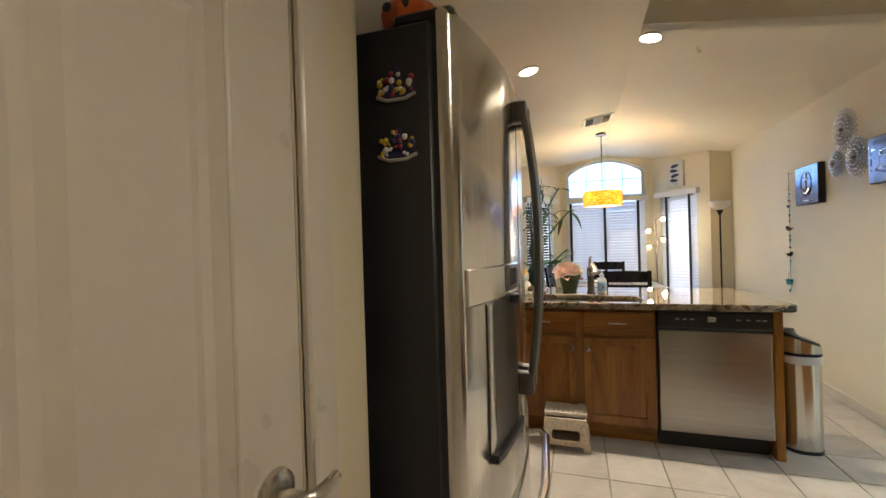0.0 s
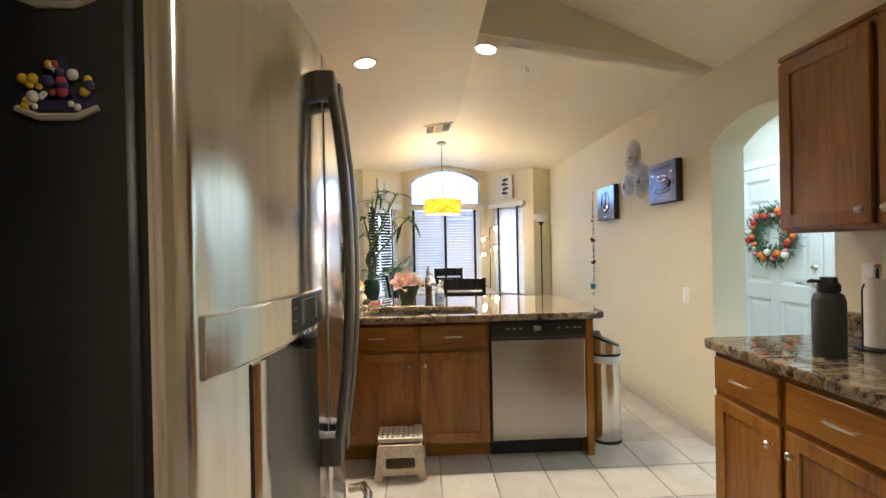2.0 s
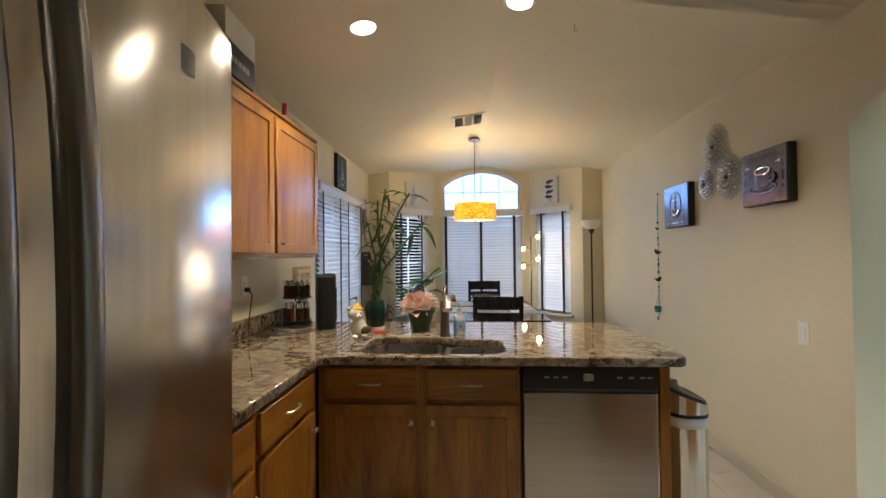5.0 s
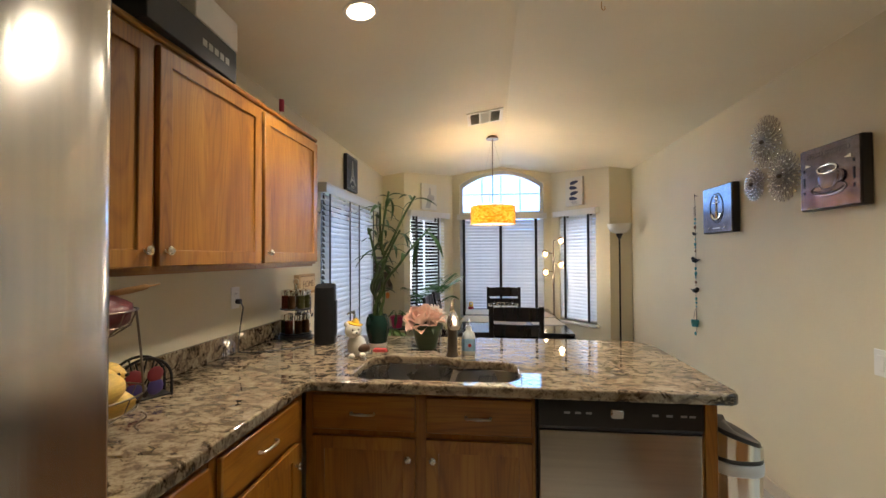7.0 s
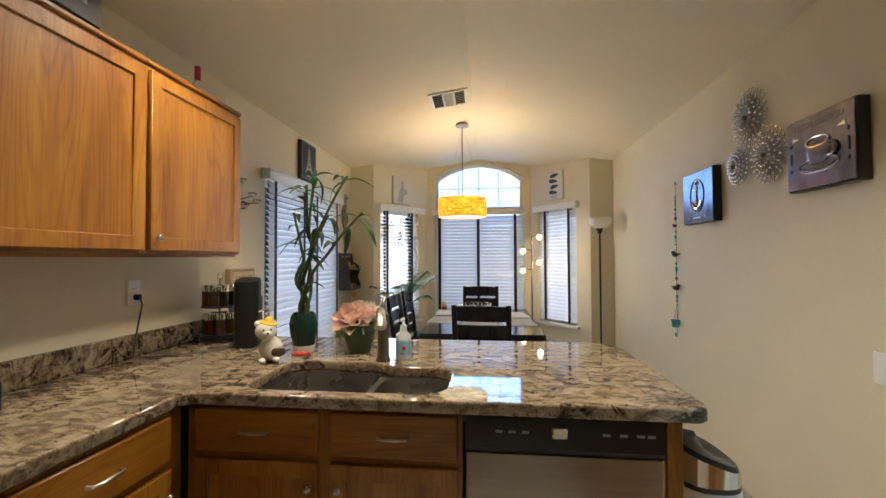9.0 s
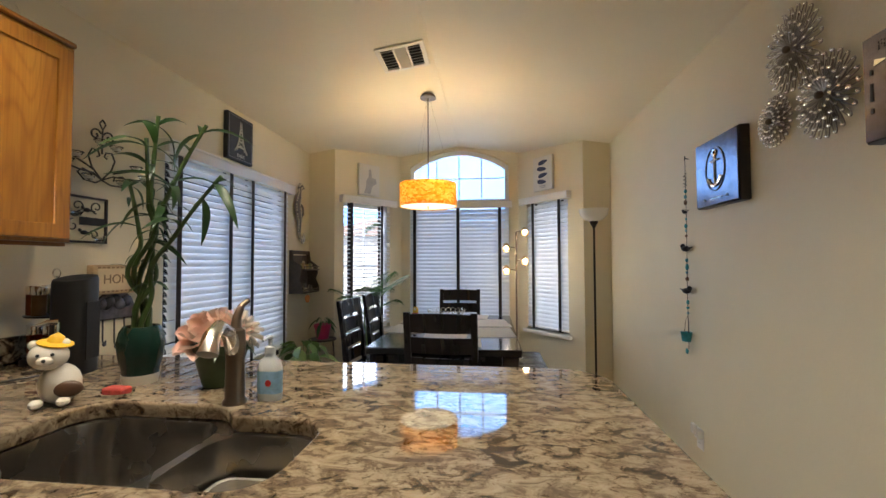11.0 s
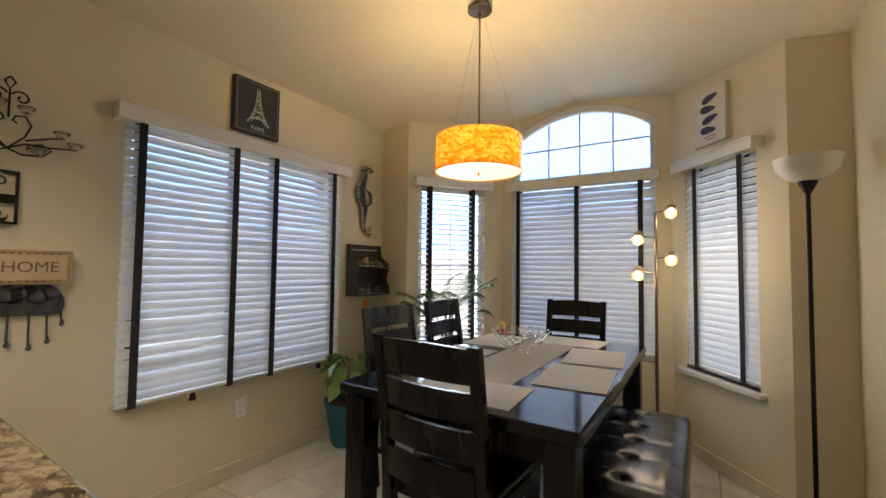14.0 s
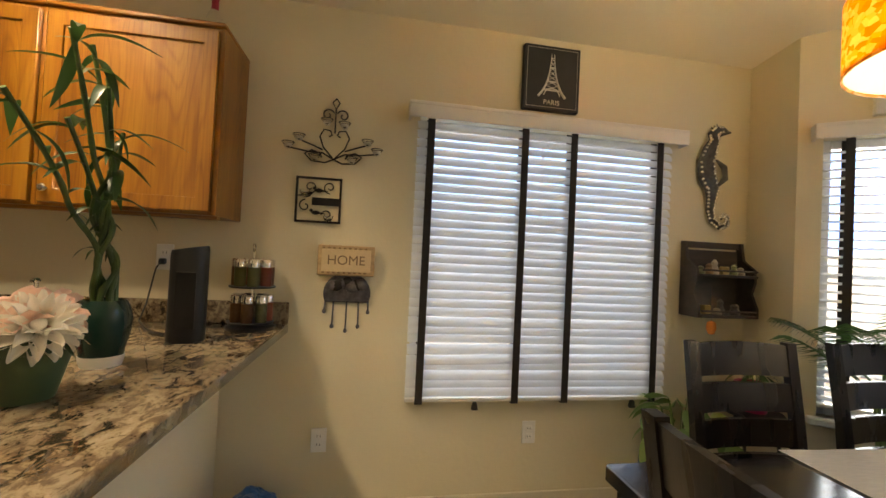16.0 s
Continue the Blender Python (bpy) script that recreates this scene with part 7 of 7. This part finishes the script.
nh = thing("napkin_holder", "black iron napkin holder with a red and purple butterfly", "napkin holder", pose(-0.70, 3.13, 0.9125, 0, 0, 62))
for y in (-0.03, 0.03):
    part("arch", tube([(-0.085, y, 0)] + arc((0, y, 0.06), 0.085, 180, 0, 14) + [(0.085, y, 0)], 0.005, 6), IRON, nh)
    for k, a in enumerate((40, 70, 110, 140)):
        part("spoke", tube([(0, y, 0.01), (0.082 * math.cos(radians(a)), y, 0.06 + 0.08 * math.sin(radians(a)))], 0.003, 5), IRON, nh)
part("floor_bar", box(-0.085, -0.035, 0.0, 0.085, 0.035, 0.006, 0.002), IRON, nh)
WINE, PURPLE = plain("wine_enamel", (0.22, 0.02, 0.03), 0.3), plain("purple_enamel", (0.06, 0.04, 0.16), 0.3)
for s in (-1, 1):
    for cz, mm in ((0.085, WINE), (0.04, PURPLE)):
        part("wing", ball(0.026, 12, None, (0, 0, 0), 1.1, 1.0, 0.2), mm, nh, m=pose(s * 0.032, -0.032, cz, 0, s * 25, 0))


# ---- on the cabinets and the fridge ----
bx = thing("carton", "black appliance box with a white lid on the cabinets", "box", pose(-0.64, 3.10, 2.1225, 0, 0, 4))
part("carton", box(-0.15, -0.24, 0, 0.17, 0.24, 0.13, 0.003), SLATE, bx)
part("lid", box(-0.152, -0.02, 0.1305, 0.172, 0.245, 0.25, 0.003), plain("white_card", (0.72, 0.70, 0.66), 0.7, vary=0.04), bx, "white card upper box")
for k in range(5):
    part("print_bar", box(0.1705, 0.02 + 0.035 * k, 0.05, 0.1715, 0.045 + 0.035 * k, 0.075), GREYINK, bx, smooth=False)
bt = thing("bottle", "clear glass bottle with a red capsule on the cabinet", "bottle", pose(-0.66, 4.04, 2.1225))
part("glass", lathe([(0, 0), (0.036, 0), (0.038, 0.01), (0.038, 0.075), (0.03, 0.10), (0.013, 0.13), (0.012, 0.17), (0, 0.17)], 20), CLEAR, bt)
part("capsule", lathe([(0.0125, 0.135), (0.0140, 0.136), (0.0145, 0.205), (0, 0.207)], 14), plain("red_capsule", (0.40, 0.02, 0.05), 0.35), bt, "red capsule")
pmk = thing("pumpkin", "orange painted pumpkin ornament on the fridge", "pumpkin", pose(-0.09, 1.46, 1.7665))
pb = bmesh.new()
rings = []
for j in range(11):
    t = math.pi * j / 10
    rings.append([((0.065 * math.sin(t) + 0.001) * (1 + 0.07 * math.cos(8 * a)) * math.cos(a), (0.065 * math.sin(t) + 0.001) * (1 + 0.07 * math.cos(8 * a)) * math.sin(a), 0.052 - 0.05 * math.cos(t)) for a in [2 * math.pi * k / 40 for k in range(40)]])
loft(rings, True, True, pb)
part("shell", pb, surf("pumpkin_orange", (0.70, 0.13, 0.02), 0.4, vary=0.1), pmk)
part("stem", tube([(0, 0, 0.098), (0.004, 0, 0.125)], [0.010, 0.006], 8), STALK, pmk)
for x in (-0.03, 0.012):
    part("spot", ball(0.011, 10, None, (0, 0, 0), 1, 1, 0.3), BLACK, pmk, m=pose(x, -0.063, 0.06))
ff = thing("flower_bunch", "bunch of yellow artificial flowers with green leaves", "flowers", pose(-0.10, 1.62, 1.766))
part("leaf_base", lathe([(0, 0), (0.05, 0.0), (0.06, 0.03), (0.03, 0.06), (0, 0.06)], 14), LEAF, ff)
YP = surf("yellow_petal", (0.75, 0.52, 0.04), 0.7, vary=0.15, scale=30)
ypm = daisypetal.copy()
ypm.materials.clear()
ypm.materials.append(YP)
for x, y, z, tl, yw in ((0.02, -0.05, 0.085, 40, 0), (0.06, 0.0, 0.07, 55, 70), (-0.03, -0.02, 0.095, 25, 200)):
    bloom(ff, x, y, z, 0.8, ypm, YP, ((8, 0.006, 30), (10, 0.010, 65)), tl, yw)
for k in range(8):
    part("leaf", bleaf, LEAFL, ff, m=pose(0, 0, 0.045, 0, -25, k * 45) @ Matrix.Scale(0.65, 4))
MAGCOL = [plain("magnet_yellow", (0.60, 0.42, 0.04), 0.4), plain("magnet_white", (0.72, 0.70, 0.70), 0.4), plain("magnet_red", (0.35, 0.04, 0.06), 0.4), plain("magnet_navy", (0.03, 0.03, 0.10), 0.4)]
for z, s in ((1.65, 1), (1.525, 2)):
    mg = thing("fridge_magnet", "colourful cluster-shaped souvenir magnet on the black fridge side", "magnet", pose(-0.09, 1.3715, z), "fridge magnets")
    part("backing", box(-0.042, -0.006, -0.034, 0.042, 0, -0.012, 0.002), MAGCOL[3], mg)
    part("spire", loft([[(-0.014, -0.006, -0.02), (0.016, -0.006, -0.02), (0.016, 0, -0.02), (-0.014, 0, -0.02)], [(-0.004, -0.006, 0.02), (0.010, -0.006, 0.02), (0.010, 0, 0.02), (-0.004, 0, 0.02)], [(0.003, -0.004, 0.05), (0.004, -0.004, 0.05), (0.004, -0.002, 0.05), (0.003, -0.002, 0.05)]], True, True), MAGCOL[3], mg, smooth=False)
    r = random.Random(30 + s)
    for k in range(30):
        x = r.uniform(-0.038, 0.038)
        zz = r.uniform(-0.03, 0.022 - 0.5 * abs(x))
        part("blob", ball(r.uniform(0.0035, 0.0075), 8, None, (0, 0, 0), 1, 1, 0.5), MAGCOL[r.choice((0, 1, 2, 3, 2, 1))] if x > -0.02 else MAGCOL[k % 2], mg, m=pose(x, -0.008, zz))
    part("rim", tube([(-0.044, -0.006, -0.030), (-0.02, -0.007, -0.040), (0.02, -0.007, -0.040), (0.044, -0.006, -0.030)], 0.004, 6), GREYINK, mg)

# ---- east worktop and oven ----
bo = thing("water_bottle", "charcoal steel water bottle with a black spout lid", "bottle", pose(1.765, 2.30, 0.9125))
CHARC = surf("charcoal_coat", (0.045, 0.043, 0.046), 0.45, vary=0.1, bump=0.15, grain=300)
part("flask", lathe([(0, 0), (0.046, 0), (0.048, 0.006), (0.048, 0.20), (0.042, 0.222), (0.030, 0.232), (0, 0.232)], 28), CHARC, bo)
part("lid", lathe([(0.031, 0.232), (0.034, 0.235), (0.034, 0.258), (0.026, 0.266), (0.024, 0.285), (0, 0.287)], 22), BLACK, bo)
part("carry_loop", tube([(-0.02, 0.0, 0.268), (-0.055, 0.01, 0.272), (-0.068, 0.012, 0.268)], [0.010, 0.009, 0.006], 8, flat=0.5), BLACK, bo)
ph = thing("paper_towel_holder", "paper towel roll on a black wire stand", "paper towels", pose(2.02, 2.36, 0.9125))
part("base", lathe([(0, 0), (0.075, 0), (0.076, 0.008), (0, 0.010)], 24), IRON, ph)
part("rod", tube([(0, 0, 0.008), (0, 0, 0.31)], 0.005, 8), IRON, ph)
part("finial", ball(0.010, 10), BRASS, ph, m=pose(0, 0, 0.315))
PAPER = surf("paper_towel", (0.74, 0.70, 0.66), 0.9, vary=0.04, bump=0.5, grain=120)
part("roll", lathe([(0.018, 0.012), (0.038, 0.012), (0.0385, 0.27), (0.018, 0.27), (0.018, 0.012)], 24), PAPER, ph)
part("side_rod", tube([(-0.062, 0.0, 0.006), (-0.062, 0, 0.23), (-0.052, 0, 0.25)], 0.003, 6), IRON, ph)
wall_plate(on_east(2.52, 1.17), "switch", "cream rocker light switch above the worktop")

ov = thing("oven_range", "stainless freestanding oven range with a towel on its handle", "oven", pose(1.56, 1.825, 0, 0, 0, -90))
part("body", box(0.003, 0.0, 0.03, 0.757, 0.61, 0.905, 0.004), BLACK, ov)
part("oven_door", box(0.006, -0.03, 0.20, 0.754, -0.001, 0.80, 0.006), STEELX, ov)
part("oven_glass", box(0.12, -0.033, 0.33, 0.64, -0.0305, 0.66, 0.002), BLACK, ov, "dark oven window")
part("drawer_front", box(0.006, -0.028, 0.04, 0.754, -0.001, 0.19, 0.005), STEELX, ov)
part("hob", box(0.003, 0.0, 0.9055, 0.757, 0.61, 0.918, 0.003), BLACK, ov)
part("control_strip", box(0.006, -0.03, 0.81, 0.754, -0.001, 0.90, 0.005), STEELX, ov)
oh = part("handle", tube([(0.04, -0.03, 0.765), (0.045, -0.075, 0.77), (0.38, -0.085, 0.77), (0.715, -0.075, 0.77), (0.72, -0.03, 0.765)], 0.012, 10), CHROME, ov, "chrome bar handle")
for x in (0.10, 0.22, 0.54, 0.66):
    part("knob", lathe([(0, 0.028), (0.016, 0.026), (0.02, 0.0), (0, 0)], 16), BLACK, ov, m=pose(x, -0.03, 0.855, 90))
tw2 = thing("kitchen_towel", "beige towel folded over the oven handle", "towel", pose(1.56, 1.825, 0, 0, 0, -90))
TOWEL = surf("beige_terry", (0.52, 0.45, 0.36), 0.95, vary=0.1, bump=0.8, grain=260)
rows = []
for k in range(9):
    x = 0.05 + 0.14 * k / 8
    w = 0.004 * math.sin(k * 1.9)
    rows.append([(x, -0.066 + w, 0.50), (x, -0.068 + w, 0.70), (x, -0.069, 0.772), (x, -0.085, 0.787), (x, -0.102, 0.772), (x, -0.102 - w, 0.65), (x, -0.100 - w, 0.44), (x, -0.105 - w, 0.44), (x, -0.108 - w, 0.65), (x, -0.108, 0.776), (x, -0.085, 0.795), (x, -0.063, 0.776), (x, -0.062 + w, 0.70), (x, -0.060 + w, 0.50)])
part("cloth", loft(rows, True, True), TOWEL, tw2, smooth=60)

# ---- on the floor ----
tc = thing("trash_can", "half-round brushed steel trash can with a black sensor lid", "trash can", pose(1.535, 3.70, 0))
ringt = []
for k in range(26):
    a = 2 * math.pi * k / 26
    x, y = 0.105 * math.copysign(abs(math.cos(a)) ** 0.7, math.cos(a)), 0.145 * math.copysign(abs(math.sin(a)) ** 0.8, math.sin(a))
    ringt.append((x, y))
part("body", loft([[(x, y, z) for x, y in ringt] for z in (0.018, 0.56)], True, True), STEEL, tc)
part("base", loft([[(x * 1.02, y * 1.02, z) for x, y in ringt] for z in (0.0, 0.02)], True, True), BLACK, tc)
LINER = surf("white_liner", (0.74, 0.74, 0.74), 0.35, vary=0.05, bump=0.4, grain=30)
part("liner", loft([[(x * k, y * k, z) for x, y in ringt] for k, z in ((1.03, 0.535), (1.045, 0.55), (1.04, 0.578), (1.01, 0.582))], False, True), LINER, tc, "white bin liner edge", smooth=60)
part("band", loft([[(x * k, y * k, z) for x, y in ringt] for k, z in ((1.02, 0.583), (1.03, 0.60))], True, True), BLACK, tc)
part("lid_collar", loft([[(x * k, y * k, z - (0.035 * x / 0.098 if i else 0)) for x, y in ringt] for i, (k, z) in enumerate(((1.03, 0.601), (1.02, 0.668)))], True, True), STEEL, tc)
part("lid", loft([[(x * k, y * k, z - 0.035 * x / 0.098) for x, y in ringt] for k, z in ((0.98, 0.669), (0.94, 0.684), (0.6, 0.69), (0.1, 0.69))], True, True), BLACK, tc)

ss = thing("step_stool", "white folding step stool with a leaf print and round holes", "stool", pose(0.157, 3.36, 0))
SPEX = surf("leaf_print_plastic", (0.66, 0.58, 0.46), 0.5, vary=0.28, scale=38, bump=0.05)
STW = plain("stool_white", (0.72, 0.67, 0.56), 0.45, vary=0.05)
circles = [[(-0.105 + 0.030 * i + 0.0095 * math.cos(2 * math.pi * k / 10), -0.068 + 0.034 * j + 0.0095 * math.sin(2 * math.pi * k / 10)) for k in range(10)] for i in range(8) for j in range(5)]
part("step", slab(rounded(-0.13, -0.095, 0.13, 0.095, 0.02), circles, 0.022, 0.0, 0.232), STW, ss, "white step with round holes", smooth=30)
# added black sheet that puts the shade into the step's holes
part("under_step", box(-0.12, -0.085, 0.195, 0.12, 0.085, 0.2085), BLACK, ss, smooth=False)
for s in (-1, 1):
    outer = [(-0.150, 0.0), (-0.105, 0.0), (-0.10, 0.03), (0.10, 0.03), (0.105, 0.0), (0.150, 0.0), (0.125, 0.209), (-0.125, 0.209)]
    hole = rounded(-0.083, 0.068, 0.083, 0.135, 0.012, 3)
    me = slab(outer, [hole], 0.012)
    me.transform(pose(0, 0, 0, 90))
    part("side_panel", me, SPEX, ss, "leaf-print folding side", pose(0, s * 0.108 - (0.0 if s < 0 else -0.012), 0.0, -6 * s * -1 * -1, 0, 0), smooth=False)
for s in (-1, 1):
    part("end_panel", box(s * 0.118 - 0.006, -0.088, 0.05, s * 0.118 + 0.006, 0.088, 0.2), SPEX, ss, smooth=False)
bg = thing("shopping_bag", "crumpled blue and yellow plastic bag on the floor", "bag", pose(-0.66, 4.30, 0))
bb = bmesh.new()
bmesh.ops.create_icosphere(bb, subdivisions=4, radius=0.12)
for v in bb.verts:
    k = 1 + 0.16 * noise.noise(v.co * 14) + 0.09 * noise.noise(v.co * 34)
    v.co = Vector((v.co.x * k, v.co.y * k * 0.9, max(-0.115, v.co.z * k) + 0.116))
part("bag", bb, surf("blue_plastic_bag", (0.03, 0.13, 0.42), 0.3, vary=0.5, scale=14, bump=0.4), bg, smooth=False)
part("inner_bag", ball(0.05, 12, None, (0, 0, 0), 1.0), YELLOW, bg, m=pose(-0.02, -0.1, 0.10))

# ---- outside: neighbour's house, garden wall and palms ----
gw = thing("garden_wall", "pale block garden wall outside", "wall", pose(0, 0, -0.16))
part("wall", box(-9, 13.0, 0, 14, 13.2, 1.75), STUCCO, gw, smooth=False)
part("coping", box(-9, 12.96, 1.751, 14, 13.24, 1.81, 0.01), STUCCO, gw)
gw2 = thing("garden_wall", "pale block garden wall outside", "wall", pose(0, 0, -0.16))
part("wall", box(-5.2, -4, 0, -5.0, 12.9, 1.75), STUCCO, gw2, smooth=False)
hs2 = thing("house", "distant pale stucco house with a tiled hip roof", "house", pose(-4, 26, -0.16))
part("wall", box(-5, 0, 0, 5, 8, 3.0), STUCCO, hs2, smooth=False)
ROOFT = surf("terracotta_roof", (0.42, 0.30, 0.23), 0.85, vary=0.25, scale=3, bump=0.5, grain=12)
part("roof", loft([[(-5.6, -0.6, 3.0), (5.6, -0.6, 3.0), (5.6, 8.6, 3.0), (-5.6, 8.6, 3.0)], [(-2.0, 3.8, 4.6), (2.0, 3.8, 4.6), (2.0, 4.2, 4.6), (-2.0, 4.2, 4.6)]], True, True), ROOFT, hs2, smooth=False)
for x in (-3.2, 2.0):
    w = part("window", box(x, -0.03, 1.0, x + 1.3, 0.02, 2.2), VINYL, hs2, smooth=False)
    part("pane", box(x + 0.08, -0.04, 1.08, x + 1.22, -0.031, 2.12), BLACK, w, smooth=False)
for x, y, h in ((-2.6, 17.5, 2.6), (3.4, 18.5, 2.7)):
    pt2 = thing("palm_tree", "tall garden palm with drooping fronds", "tree", pose(x, y, -0.2), "garden palms")
    part("trunk", tube([(0, 0, 0), (0.1, 0, h * 0.5), (0.05, 0, h)], [0.16, 0.13, 0.11], 10), SOIL, pt2)
    r = random.Random(int(h * 10))
    for k in range(16):
        part("frond", frond(1.5, r.uniform(0.35, 0.75), 16, 0.02), LEAF, pt2, m=pose(0.05, 0, h, r.uniform(-10, 10), r.uniform(-20, 20), k * 137.5) @ Matrix.Scale(1.0, 4), smooth=False)

tb2 = thing("food_tub", "cloudy plastic tub with a yellow sponge, lying in the sink bowl", "container", pose(0.50, 3.655, 0.7035) @ Matrix.Scale(1.25, 4))
TUB = surf("cloudy_plastic", (0.42, 0.40, 0.36), 0.25, vary=0.1, bump=0.05)
tring = rounded(-0.075, -0.06, 0.075, 0.06, 0.03)
part("tub", loft([[(x * k, y * k, z) for x, y in tring] for k, z in ((0.80, 0), (0.86, 0.004), (0.98, 0.058), (1.05, 0.060), (1.05, 0.064), (0.96, 0.062), (0.84, 0.008), (0.80, 0.006))], True, True), TUB, tb2)
sg = thing("sponge", "yellow washing-up sponge in a plastic tub", "sponge", pose(0.495, 3.65, 0.7125, 0, 0, 20))
part("sponge", box(-0.04, -0.028, 0, 0.04, 0.028, 0.026, 0.006), surf("yellow_sponge", (0.62, 0.42, 0.03), 0.95, vary=0.3, scale=40, bump=0.8, grain=160), sg)

dome = bmesh.new()
ring = [(90 * math.cos(radians(a)), 90 * math.sin(radians(a))) for a in range(20, 221, 10)]
low = [dome.verts.new((x, y, -0.6)) for x, y in ring]
high = [dome.verts.new((x * 0.92, y * 0.92, 60)) for x, y in ring]
for k in range(len(ring) - 1):
    dome.faces.new((low[k], low[k + 1], high[k + 1], high[k]))
gm, gt, gb, _ = nodes_of("bright_sky")
gb.inputs["Base Color"].default_value = (0, 0, 0, 1)
gb.inputs["Emission Color"].default_value, gb.inputs["Emission Strength"].default_value = (0.20, 0.46, 1, 1), 2.4
structure("backdrop", dome, gm, "bright pale blue sky beyond the garden", "sky", smooth=False)
